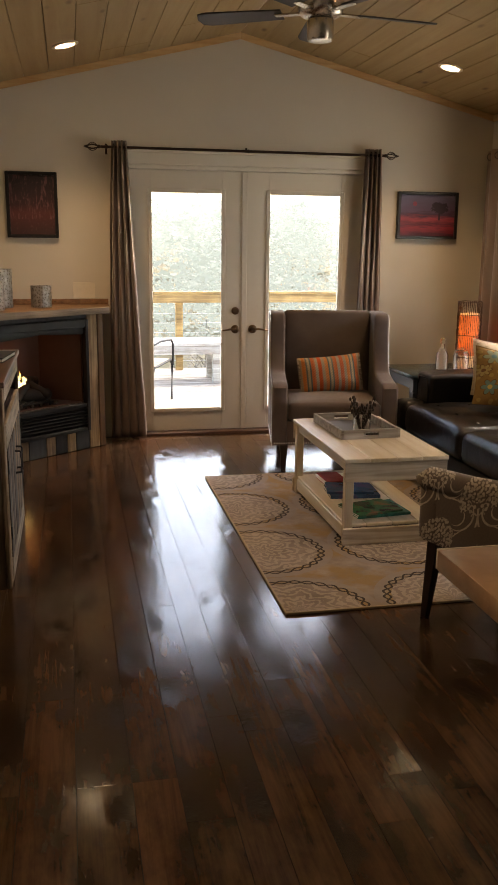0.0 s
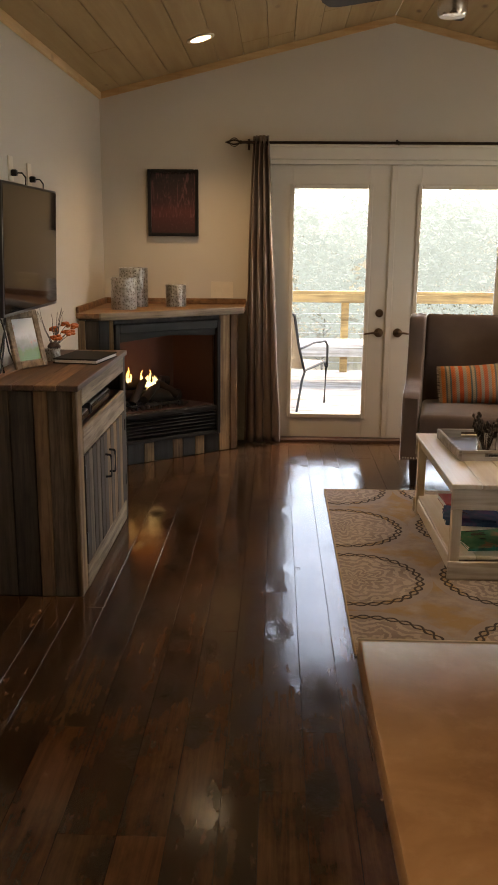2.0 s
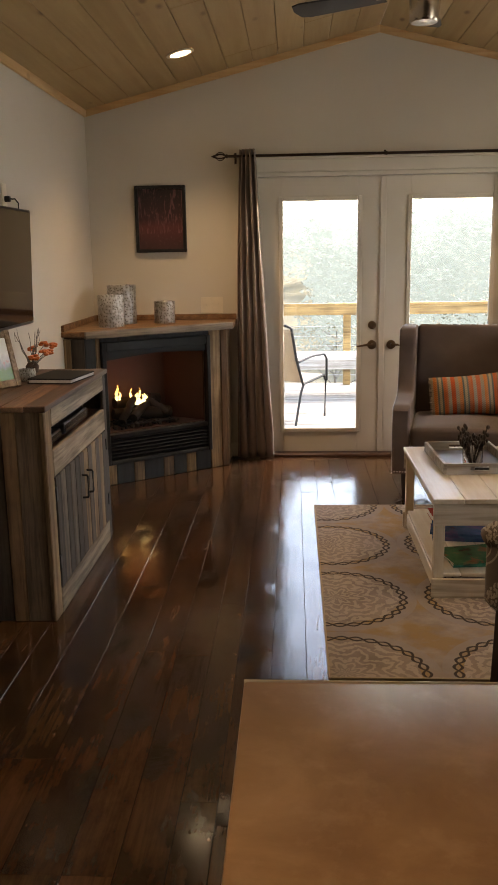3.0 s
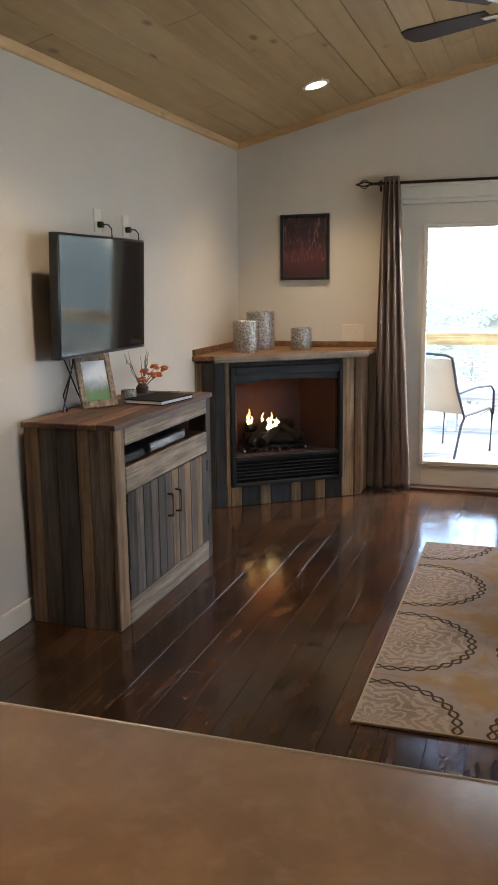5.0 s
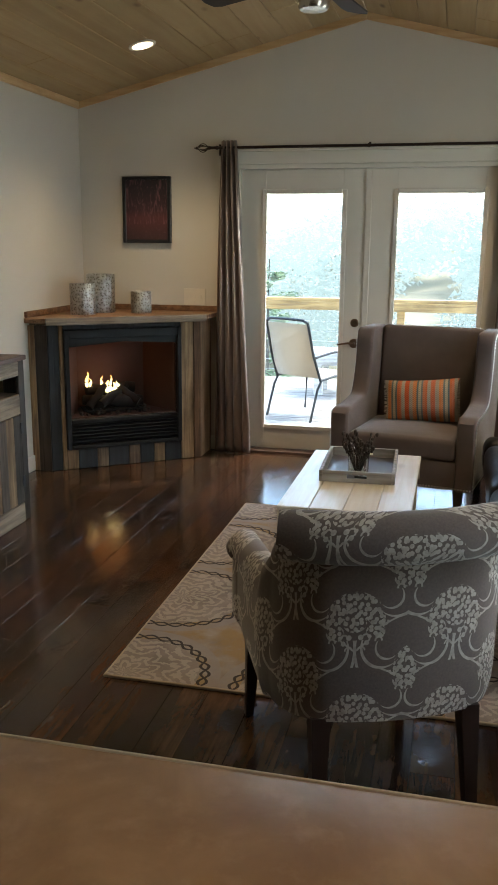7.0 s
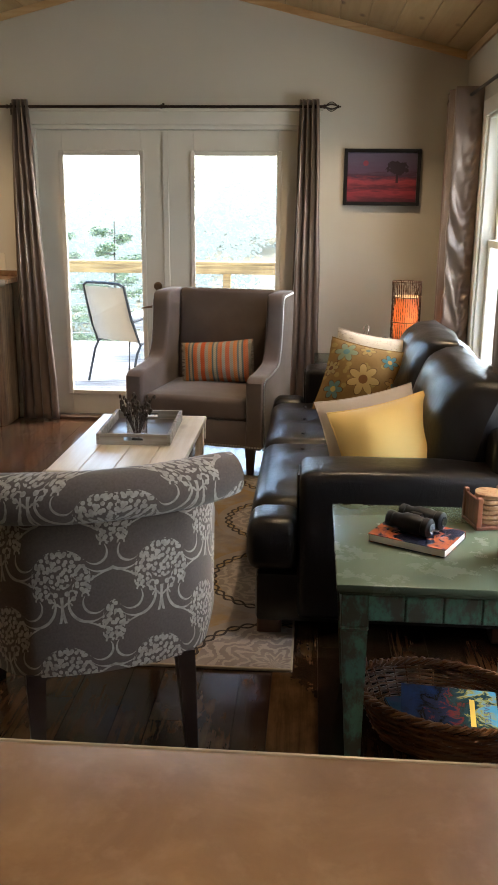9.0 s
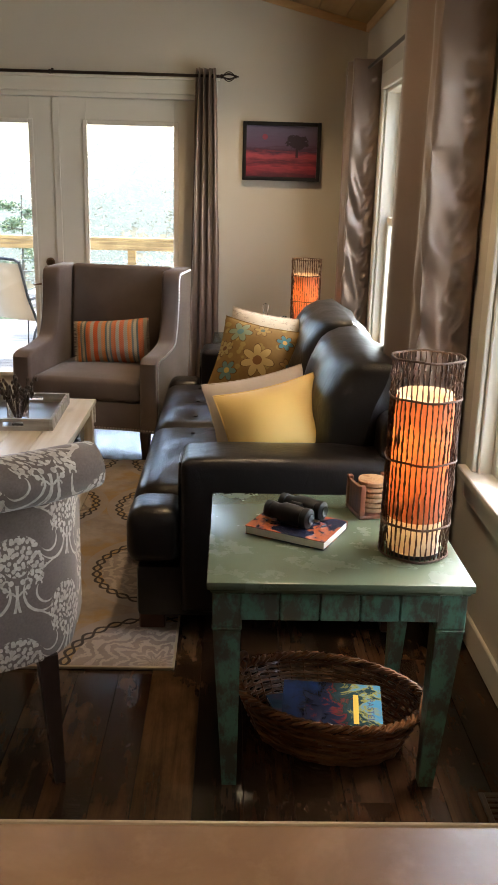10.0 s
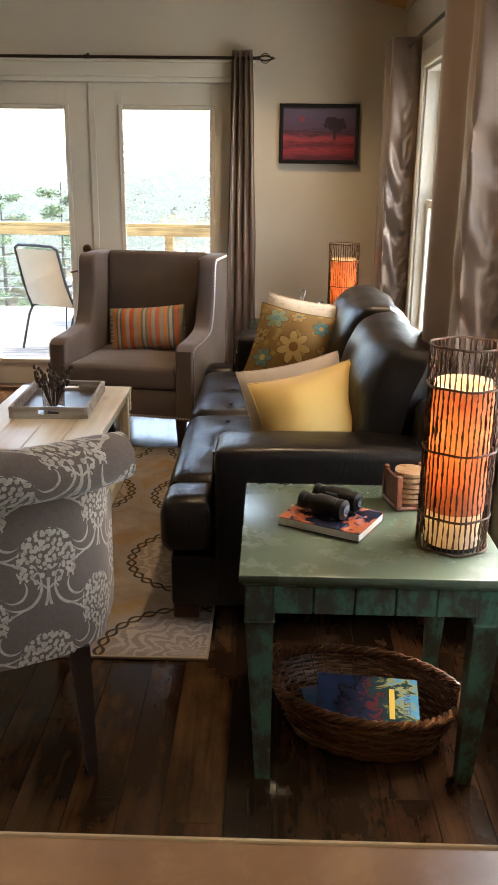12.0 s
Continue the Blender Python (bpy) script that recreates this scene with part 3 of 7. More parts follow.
    m.color(m.mix(tot, m.mix(m.noise(160, 4, 0.7), (0.07, 0.052, 0.042), (0.17, 0.13, 0.104)), (0.46, 0.405, 0.34)))
    m.b.inputs["Sheen Weight"].default_value = 0.3
    return m.bump(m.math("ADD", tot, m.math("MULTIPLY", m.noise(700, 2), 0.4)), 0.35, 0.0015).m


M_FLORAL = m_floral()


RUGP, RUGO = (0.70, 0.71, 0.293), (0.0, -0.335)


def m_rug():
    """Beige-grey pile with a lattice of lace medallions ringed by a dark chain."""
    m = Mat("medallion_rug", 0.95, 0, 0.15)
    x, y, z = m.sep()
    # medallions sit in straight rows and columns
    PX, PY, R = RUGP

    def offset(ox, oy):
        u, v = m.math("DIVIDE", m.math("SUBTRACT", x, ox), PX), m.math("DIVIDE", m.math("SUBTRACT", y, oy), PY)
        return m.math("MULTIPLY", m.math("SUBTRACT", u, m.math("ROUND", u)), PX), m.math("MULTIPLY", m.math("SUBTRACT", v, m.math("ROUND", v)), PY)

    def length(p, q):
        return m.math("SQRT", m.math("ADD", m.math("MULTIPLY", p, p), m.math("MULTIPLY", q, q)))

    dx, dy = offset(*RUGO)
    r = length(dx, dy)
    th = m.math("ARCTAN2", dy, dx)
    wob = m.math("MULTIPLY", m.math("COSINE", m.math("MULTIPLY", th, 16.0)), 0.015)
    c1 = m.math("ABSOLUTE", m.math("SUBTRACT", m.math("SUBTRACT", r, R), wob))
    c2 = m.math("ABSOLUTE", m.math("ADD", m.math("SUBTRACT", r, R), wob))
    chain = m.math("LESS_THAN", m.math("MINIMUM", c1, c2), 0.0058)
    inside = m.math("LESS_THAN", r, R - 0.02)
    curl = m.math("MULTIPLY", m.math("SUBTRACT", m.noise(26, 3, 0.55), 0.5), 13.0)
    lace = m.math("MULTIPLY", m.math("SINE", m.math("ADD", m.math("ADD", m.math("MULTIPLY", r, 125.0), curl), m.math("MULTIPLY", m.math("SINE", m.math("MULTIPLY", th, 9.0)), 2.6))), 0.5)
    lace = m.math("MULTIPLY", m.math("GREATER_THAN", lace, 0.1), inside)
    pile, blot, gold = m.noise(260, 4, 0.7), m.noise(5, 4, 0.65), m.noise(4.3, 4, 0.6, m.scaled((1, 1, 1), m.n("VectorMath", (m.tc, (4.0, 7.0, 0.0)), operation="ADD")))
    base = m.mix(m.ramp(blot, [(0.35, 0.0), (0.65, 1.0)]), (0.25, 0.215, 0.185), (0.43, 0.375, 0.32))
    base = m.mix(m.ramp(gold, [(0.44, 0.0), (0.58, 0.85)]), base, (0.36, 0.24, 0.095))
    band = m.math("LESS_THAN", m.math("ABSOLUTE", m.math("SUBTRACT", r, R + 0.035)), 0.022)
    base = m.mix(m.math("MULTIPLY", band, 0.6), base, (0.33, 0.315, 0.31))
    medal = m.mix(m.ramp(blot, [(0.35, 0.0), (0.65, 1.0)]), (0.24, 0.205, 0.18), (0.36, 0.315, 0.27))
    base = m.mix(inside, base, medal)
    base = m.mix(m.math("MULTIPLY", lace, 0.6), base, (0.54, 0.48, 0.4))
    base = m.mix(m.math("MULTIPLY", pile, 0.25), base, (0.3, 0.25, 0.2))
    base = m.mix(1.0, base, (0.86, 0.83, 0.86), "MULTIPLY")
    m.color(m.mix(m.math("MULTIPLY", chain, 0.9), base, (0.03, 0.026, 0.028)))
    return m.bump(m.math("ADD", pile, m.math("MULTIPLY", lace, 0.3)), 0.6, 0.004).m


M_RUG = m_rug()


def m_counter():
    m = Mat("copper_tan_laminate", 0.5, 0, 0.45)
    a, b = m.noise(7, 5, 0.62, None, 0.5), m.noise(26, 4, 0.6)
    c = m.ramp(a, [(0.3, (0.27, 0.15, 0.08)), (0.5, (0.34, 0.2, 0.11)), (0.68, (0.42, 0.26, 0.15))])
    m.color(m.mix(m.ramp(b, [(0.52, 0.0), (0.75, 0.4)]), c, (0.52, 0.35, 0.23)))
    return m.rough(m.math("ADD", m.math("MULTIPLY", a, 0.14), 0.27)).m


M_COUNTER = m_counter()


def m_distress(name, c, under, amount, rough=0.4, scale=1.0, soft=0.06):
    m = Mat(name, rough)
    w = m.noise(9 * scale, 6, 0.7, m.scaled((1.0, 1.0, 0.55)))
    f = m.noise(3.0, 3)
    base = m.mix(f, tuple(v * 0.85 for v in c), tuple(v * 1.12 for v in c))
    mask = m.ramp(w, [(0.62 - soft - amount, 0.0), (0.62 + soft - amount, 1.0)])
    m.color(m.mix(m.math("MULTIPLY", mask, 0.85), base, under))
    m.rough(m.math("ADD", m.math("MULTIPLY", w, 0.06), rough - 0.03))
    return m.bump(w, 0.15, 0.003).m


M_GREENTOP = m_distress("sage_green_top", (0.105, 0.135, 0.088), (0.125, 0.112, 0.07), -0.16, 0.27, 0.7, 0.2)
M_GREEN = m_distress("worn_teal_paint", (0.085, 0.2, 0.14), (0.06, 0.034, 0.02), 0.14, 0.5, 2.2)
M_WICKER = boards("brown_wicker", [(0.17, 0.068, 0.027), (0.27, 0.115, 0.046), (0.09, 0.036, 0.016)], 0, 0.28, True, 1.0, 0, 0.2)
M_TWIG = boards("dark_twigs", [(0.1, 0.045, 0.022), (0.14, 0.065, 0.03), (0.07, 0.03, 0.017)], 2, 0.55, True, 1.0, 0, 0.3)


# ---- fireplace in the corner ----
FL, FD = Vector((-0.327, 6.335, 0)), Vector((0.7933, 0.6088, 0))
FM = Matrix.Translation(FL) @ Matrix.Rotation(math.atan2(FD.y, FD.x), 4, "Z")  # x along the face, -y into the room
FIX = FM.inverted()
fp = thing("corner_fireplace", "lit gas fireplace in a reclaimed wood surround", "fireplace", FM)


def fpiece(name, a, b, mat, bev=0.003, label="", par=None):
    return piece(name, a, b, mat, par or fp, bev, label)


fpiece("stile", (-0.068, 0.0, 0.0), (0.006, 0.03, 0.985), M_SLATE, 0.004, "charcoal stained board")
fpiece("stile", (0.008, 0.0, 0.0), (0.036, 0.03, 0.985), M_TANW, 0.003)
fpiece("stile", (0.862, 0.0, 0.0), (0.955, 0.03, 0.985), M_TANW, 0.004)
fpiece("stile", (0.957, -0.004, 0.0), (1.008, 0.03, 0.985), M_BARN, 0.004)
fpiece("head_board", (0.036, 0.002, 0.955), (0.862, 0.03, 0.985), M_SLATE, 0.003)
us = [0.036, 0.115, 0.246, 0.325, 0.473, 0.554, 0.657, 0.736, 0.862]
for i in range(8):
    fpiece("base_board", (us[i] + 0.001, 0.002, 0.0), (us[i + 1] - 0.001, 0.03, 0.137), M_SLATE if i % 2 else M_TANW, 0.003)
# firebox: black metal frame, louvres, glowing opening
for a, b in (((0.038, -0.022, 0.139), (0.07, 0.03, 0.953)), ((0.83, -0.022, 0.139), (0.86, 0.03, 0.953)), ((0.07, -0.022, 0.895), (0.83, 0.03, 0.953)), ((0.07, -0.018, 0.139), (0.83, 0.03, 0.165)), ((0.07, -0.016, 0.315), (0.83, 0.03, 0.345))):
    fpiece("metal_frame", a, b, M_BLACKM, 0.004)
for k in range(6):
    bm = B()
    box(bm, (0.07, -0.02, 0), (0.83, 0.012, 0.004), 0.001, 1, Matrix.Translation((0, 0, 0.178 + k * 0.0235)) @ Matrix.Rotation(radians(-38), 4, "X"))
    part("louvre", bm, M_BLACKM, fp, "", 0)
fpiece("louvre_back", (0.07, 0.022, 0.166), (0.83, 0.03, 0.315), M_BLACKM, 0)
bm = B()
prism(bm, [(0.07, 0.345), (0.83, 0.345), (0.83, 0.352), (0.07, 0.352)], 0.03, 0.36, "xz")
part("firebox_floor", bm, M_BRICK, fp, "", 0)
bm = B()
prism(bm, [(0.07, 0.03), (0.075, 0.03), (0.205, 0.36), (0.695, 0.36), (0.825, 0.03), (0.83, 0.03), (0.70, 0.366), (0.2, 0.366)], 0.352, 0.895, "xy")
part("firebox_liner", bm, M_BRICK, fp, "sooty rust-brown firebox panels", 0)
bm = B()
prism(bm, [(0.03, 0.895), (0.03, 0.889), (0.36, 0.86), (0.36, 0.895)], 0.07, 0.83, "yz")
part("firebox_top", bm, M_BLACKM, fp, "", 0)
bm = B()
prism(bm, [(0.071, 0.894), (0.829, 0.894), (0.829, 0.845), (0.45, 0.865), (0.071, 0.835)], 0.0, 0.012, "xz")
part("smoke_hood", bm, M_BLACKM, fp, "", 0)
# logs and flames
M_LOG = plain("charred_log", (0.03, 0.024, 0.02), 0.95)
random.seed(12)
for a, b, r in (((0.2, 0.2, 0.44), (0.62, 0.15, 0.42), 0.05), ((0.24, 0.26, 0.5), (0.6, 0.28, 0.5), 0.045), ((0.3, 0.1, 0.42), (0.52, 0.24, 0.52), 0.036), ((0.58, 0.1, 0.42), (0.44, 0.26, 0.54), 0.034), ((0.22, 0.11, 0.4), (0.36, 0.2, 0.54), 0.03)):
    bm = B()
    pts = [Vector(a).lerp(Vector(b), k / 7) + Vector((0, random.uniform(-1, 1) * 0.006, random.uniform(-1, 1) * 0.007)) for k in range(8)]
    tube(bm, pts, lambda s, r=r: r * (0.85 + 0.3 * noise.noise((s * 7, r * 90, 0))), 10)
    part("log", bm, M_LOG, fp)
bm = B()
for k in range(9):
    y = 0.08 + k * 0.025
    rod(bm, (0.2, y, 0.375), (0.62, y, 0.375), 0.006, None, 6)
for k in range(2):
    rod(bm, (0.24 + 0.34 * k, 0.09, 0.352), (0.24 + 0.34 * k, 0.09, 0.385), 0.01, None, 6)
    rod(bm, (0.24 + 0.34 * k, 0.27, 0.352), (0.24 + 0.34 * k, 0.27, 0.385), 0.01, None, 6)
part("grate", bm, M_BLACKM, fp)
bm = B()
for k in range(120):
    ball(bm, (random.uniform(0.16, 0.66), random.uniform(0.06, 0.3), 0.36 + random.uniform(0, 0.012)), random.uniform(0.008, 0.018), 6)
tagged(part("ember_bed", bm, plain("grey_embers", (0.07, 0.055, 0.045), 0.95), fp), kind="stuff")


def m_flame():
    m = Mat("gas_flame", 0.5)
    x, y, z = m.sep()
    f = m.ramp(m.math("MULTIPLY", m.math("SUBTRACT", z, 0.5), 5.5), [(0.0, (1.0, 0.75, 0.32)), (0.5, (1.0, 0.5, 0.12)), (1.0, (1.0, 0.25, 0.04))])
    m.t.links.new(f, m.b.inputs["Emission Color"])
    m.b.inputs["Emission Strength"].default_value = 0.45
    return m.color((0.0, 0.0, 0.0)).m


M_FLAME = m_flame()
for fx, fy, fz, h, w in ((0.235, 0.2, 0.53, 0.11, 0.02), (0.26, 0.21, 0.53, 0.06, 0.016), (0.34, 0.19, 0.51, 0.1, 0.018), (0.37, 0.18, 0.49, 0.085, 0.03), (0.4, 0.19, 0.5, 0.11, 0.017), (0.425, 0.18, 0.48, 0.08, 0.03), (0.455, 0.2, 0.49, 0.075, 0.022), (0.39, 0.17, 0.47, 0.05, 0.034)):
    bm = B()
    pts, rs = [], []
    for k in range(9):
        s = k / 8
        pts.append((fx + 0.012 * s * math.sin(s * 6 + fx * 40), fy, fz + h * s))
    tube(bm, pts, lambda s, w=w: max(0.001, w * (math.sin(min(1, s * 1.6 + 0.25) * math.pi / 2) * (1 - s) ** 0.8)), 8)
    bmesh.ops.scale(bm, vec=(1, 0.45, 1), space=Matrix.Translation((0, -fy, 0)), verts=bm.verts[:])
    part("flame", bm, M_FLAME, fp, "bright orange gas flame")
fire = new("fire_light", bpy.data.lights.new("fire_light", "POINT"))
fire.data.energy, fire.data.color, fire.data.shadow_soft_size = 0.04, (1.0, 0.28, 0.07), 0.13
fire.location = FM @ Vector((0.36, 0.17, 0.68))

# side returns, mantel and upstands (drawn in room coordinates)
def fworld(name, poly, z0, z1, mat, label="", bev=0.003):
    bm = B()
    prism(bm, poly, z0, z1, "xy", bev, 1)
    bmesh.ops.transform(bm, matrix=FIX, verts=bm.verts[:])
    return part(name, bm, mat, fp, label, 0)


cL, cR = FM @ Vector((-0.07, 0, 0)), FM @ Vector((1.01, 0, 0))
fworld("side_board", [(XL + 0.002, cL.y + 0.03), (cL.x - 0.09, cL.y + 0.03), (cL.x - 0.09, cL.y), (XL + 0.002, cL.y)], 0, 0.985, M_TANW)
fworld("side_board", [(cL.x - 0.088, cL.y), (cL.x - 0.003, cL.y), (cL.x + 0.01, cL.y + 0.03), (cL.x - 0.088, cL.y + 0.03)], 0, 0.985, M_BARN)
fworld("side_board", [(cR.x, cR.y + 0.002), (cR.x, YB - 0.002), (cR.x - 0.03, YB - 0.002), (cR.x - 0.03, cR.y)], 0, 0.985, M_BARN)
ov = 0.035
mL, mR = FM @ Vector((-0.07 - 0.01, -ov, 0)), FM @ Vector((1.01 + 0.02, -ov, 0))
front = [(XL + 0.002, mL.y - 0.01), (mL.x, mL.y - 0.01), (mR.x + 0.02, mR.y), (mR.x + 0.02, YB - 0.002), (XL + 0.002, YB - 0.002)]
fworld("mantel_core", [(XL + 0.004, cL.y + 0.02), (cL.x, cL.y + 0.03), (cR.x - 0.02, cR.y + 0.03), (cR.x - 0.02, YB - 0.004), (XL + 0.004, YB - 0.004)], 0.985, 1.0, M_BARN)
M_MANTOP = boards("mantel_boards", [(0.36, 0.19, 0.09), (0.3, 0.16, 0.08), (0.42, 0.24, 0.12)], 0, 0.5, False, 0.7, 0.5, 0.3)
M_MANEDGE = boards("mantel_edge", [(0.38, 0.31, 0.24), (0.42, 0.35, 0.27)], 0, 0.7, False, 0.7, 0.6, 0.5)
fworld("mantel_top", front, 1.001, 1.034, M_MANTOP)
fpiece("mantel_edge", (-0.085, -ov - 0.022, 0.988), (1.035, -ov - 0.001, 1.036), M_MANEDGE, 0.004)
fworld("upstand", [(XL + 0.002, mL.y), (XL + 0.02, mL.y), (XL + 0.02, YB - 0.024), (XL + 0.002, YB - 0.024)], 1.035, 1.075, M_MANTOP)
fworld("upstand", [(XL + 0.002, YB - 0.022), (mR.x + 0.018, YB - 0.022), (mR.x + 0.018, YB - 0.003), (XL + 0.002, YB - 0.003)], 1.035, 1.075, M_MANTOP)


# silver votive holders on the mantel
def m_mercury():
    m = Mat("pierced_silver", 0.28, 0.9)
    x, y, z = m.sep()
    a = m.math("MULTIPLY", m.math("ARCTAN2", y, x), 3.0)
    v = m.cells(m.comb(m.math("MULTIPLY", a, 1.5), m.math("MULTIPLY", z, 46.0), 0.0), 1.0, 0.9)
    h = m.ramp(v, [(0.2, 0.0), (0.3, 1.0), (0.42, 0.5), (0.6, 0.9)])
    dull = m.ramp(m.noise(30, 4, 0.65), [(0.4, 0.0), (0.62, 1.0)])
    m.color(m.mix(m.math("MULTIPLY", dull, 0.5), m.mix(h, (0.2, 0.18, 0.15), (0.58, 0.57, 0.55)), (0.22, 0.2, 0.18)))
    return m.bump(h, 0.7, 0.004).m


M_MERC = m_mercury()


def votive(r, h, x, y, label):
    v = thing("candle_holder", label, "candle holder", pose(x, y, 1.0345), "candle holders on the mantel")
    bm = B()
    lathe(bm, [(0.0, 0.004), (r * 0.98, 0.0), (r, 0.006), (r, h - 0.004), (r - 0.002, h), (r - 0.005, h - 0.004), (r - 0.005, 0.008), (0.0, 0.008)], 28)
    part("cup", bm, M_MERC, v)
    bm = B()
    lathe(bm, [(0.0, 0.009), (r * 0.72, 0.009), (r * 0.72, h * 0.5), (r * 0.6, h * 0.53), (0.0, h * 0.52)], 18)
    part("candle", bm, plain("ivory_wax", (0.72, 0.62, 0.48), 0.5), v, "ivory wax pillar candle")


votive(0.1, 0.268, -0.25, 6.9, "tall silver pierced metal candle holder")
votive(0.086, 0.212, -0.275, 6.64, "medium silver pierced metal candle holder")
votive(0.073, 0.153, 0.045, 6.92, "short silver pierced metal candle holder")

# ---- reclaimed-wood media cabinet ----
CX0, CX1, CY0, CY1, CH = XL + 0.03, -0.05, 4.2, 5.335, 0.92
cab = thing("media_cabinet", "reclaimed barnwood media cabinet with two closed doors", "cabinet", pose(0, 0, 0))
random.seed(5)
x = CX0
for w in (0.075, 0.085, 0.1, 0.06, 0.103):
    x1 = min(x + w, CX1 - 0.02)
    for ya, yb in ((CY0, CY0 + 0.02), (CY1 - 0.02, CY1)):
        piece("side_board", (x + 0.001, ya + random.uniform(0, 0.003), 0.0), (x1 - 0.001, yb, CH - 0.026), M_BARN, cab, 0.003)
    x = x1
for ya, yb in ((CY0 - 0.002, CY0 + 0.095), (CY1 - 0.062, CY1 + 0.002)):
    piece("corner_post", (CX1 - 0.02, ya, 0.0), (CX1, yb, CH - 0.026), M_BARND, cab, 0.004)
FY0, FY1 = CY0 + 0.096, CY1 - 0.063
piece("front_rail", (CX1 - 0.018, FY0, 0.815), (CX1 + 0.002, FY1, CH - 0.026), M_BARNH, cab, 0.003)
piece("front_rail", (CX1 - 0.018, FY0, 0.605), (CX1 + 0.002, FY1, 0.715), M_BARNH, cab, 0.003)
piece("front_rail", (CX1 - 0.018, FY0, 0.0), (CX1 + 0.003, FY1, 0.108), M_BARNH, cab, 0.003)
piece("shelf", (CX0 + 0.002, CY0 + 0.021, 0.69), (CX1 - 0.019, CY1 - 0.021, 0.712), M_BARNT, cab, 0.002)
piece("back_panel", (CX0, CY0 + 0.02, 0.02), (CX0 + 0.012, CY1 - 0.02, CH - 0.028), M_BARN, cab, 0)
xx = CX0 - 0.004
for k in range(5):
    w = (CX1 + 0.012 - (CX0 - 0.004)) / 5
    piece("top_board", (xx + 0.001, CY0 - 0.012, CH - 0.025), (xx + w - 0.001, CY1 + 0.012, CH + random.uniform(-0.001, 0.001)), M_BARNT, cab, 0.003)
    xx += w


def cab_door(y0, y1, hinge):
    d = piece("door", (CX1 - 0.018, y0 + 0.002, 0.112), (CX1 - 0.008, y1 - 0.002, 0.6), M_BARN, cab, 0)
    n = 6
    for k in range(n):
        a, b = y0 + 0.002 + (y1 - y0 - 0.004) * k / n, y0 + 0.002 + (y1 - y0 - 0.004) * (k + 1) / n
        piece("door_board", (CX1 - 0.008, a + 0.0012, 0.112), (CX1 + 0.004 + random.uniform(-0.001, 0.0015), b - 0.0012, 0.6), M_BARND, d, 0.002)
    hy = y1 - 0.055 if hinge < 0 else y0 + 0.045
    bm = B()
    tube(bm, [(CX1 + 0.002, hy, 0.39), (CX1 + 0.03, hy, 0.392), (CX1 + 0.032, hy, 0.40), (CX1 + 0.032, hy, 0.49), (CX1 + 0.03, hy, 0.498), (CX1 + 0.002, hy, 0.5)], 0.0055, 8)
    part("handle", bm, M_BLACKM, d, "black iron pull handle")
    gy = y0 if hinge < 0 else y1
    for z in (0.2, 0.5):
        piece("hinge", (CX1 + 0.002, gy - 0.012, z), (CX1 + 0.008, gy + 0.012, z + 0.06), M_BLACKM, d, 0.001, "black iron hinge")


ym = (FY0 + FY1) / 2
cab_door(FY0, ym, -1)
cab_door(ym, FY1, 1)

# electronics in the cabinet
for y0, y1, h, nm, lab in ((4.33, 4.56, 0.045, "disc_player", "slim black disc player in the cabinet opening"), (4.62, 5.05, 0.055, "cable_box", "black cable box in the cabinet opening")):
    bx = thing(nm, lab, "media player", pose(-0.2, (y0 + y1) / 2, 0.7125))
    piece("case", (-0.11, -(y1 - y0) / 2, 0.004), (0.115, (y1 - y0) / 2, h), M_BLACKP, bx, 0.004)
    piece("front_panel", (0.1155, -(y1 - y0) / 2 + 0.004, 0.012), (0.119, (y1 - y0) / 2 - 0.004, h - 0.008), plain("gloss_black_panel", (0.02, 0.02, 0.022), 0.12), bx, 0.001)
    for s in (-1, 1):
        piece("foot", (-0.08, s * (y1 - y0) * 0.4 - 0.01, 0.0), (0.08, s * (y1 - y0) * 0.4 + 0.01, 0.004), M_BLACKP, bx, 0)

# television on a wall bracket
tv = thing("television", "flat black television on a wall bracket", "television", pose(-0.385, 4.785, 1.45, 0, 2, 0))
bm = B()
box(bm, (-0.025, -0.44, -0.278), (0.02, 0.44, 0.278), 0.006, 2)
part("case", bm, M_BLACKP, tv)


def m_screen():
    m = Mat("dark_screen", 0.06, 0, 0.6)
    return m.color((0.006, 0.006, 0.008)).m


piece("screen", (0.0202, -0.428, -0.262), (0.0222, 0.428, 0.266), m_screen(), tv, 0.0, "glossy dark screen")
bm = B()
box(bm, (-0.133, -0.16, -0.12), (-0.12, 0.16, 0.12), 0.002)
box(bm, (-0.12, -0.03, -0.03), (-0.025, 0.03, 0.03), 0.002)
part("wall_bracket", bm, M_BLACKM, tv, "black steel wall bracket")
for y, z in ((5.02, 1.82), (5.335, 1.81)):
    o = thing("wall_outlet", "ivory wall outlet plate with a black plug", "outlet", pose(XL + 0.0005, y, z), "outlets above the television")
    piece("plate", (0, -0.036, -0.058), (0.006, 0.036, 0.058), M_WHITEP, o, 0.002)
    piece("plug", (0.006, -0.014, -0.035), (0.034, 0.014, -0.005), M_BLACKP, o, 0.004, "black power plug")
    bm = B()
    tube(bm, [(0.034, 0, -0.02), (0.055, 0.01, -0.02), (0.065, 0.03, -0.04), (0.06, 0.04, -0.08), (0.05, 0.03, -0.16)], 0.004)
    part("cord", bm, M_BLACKP, o, "black power cord")
wires = thing("television_cables", "loose black cables hanging below the television", "cable", pose(-0.44, 4.53, 1.2))
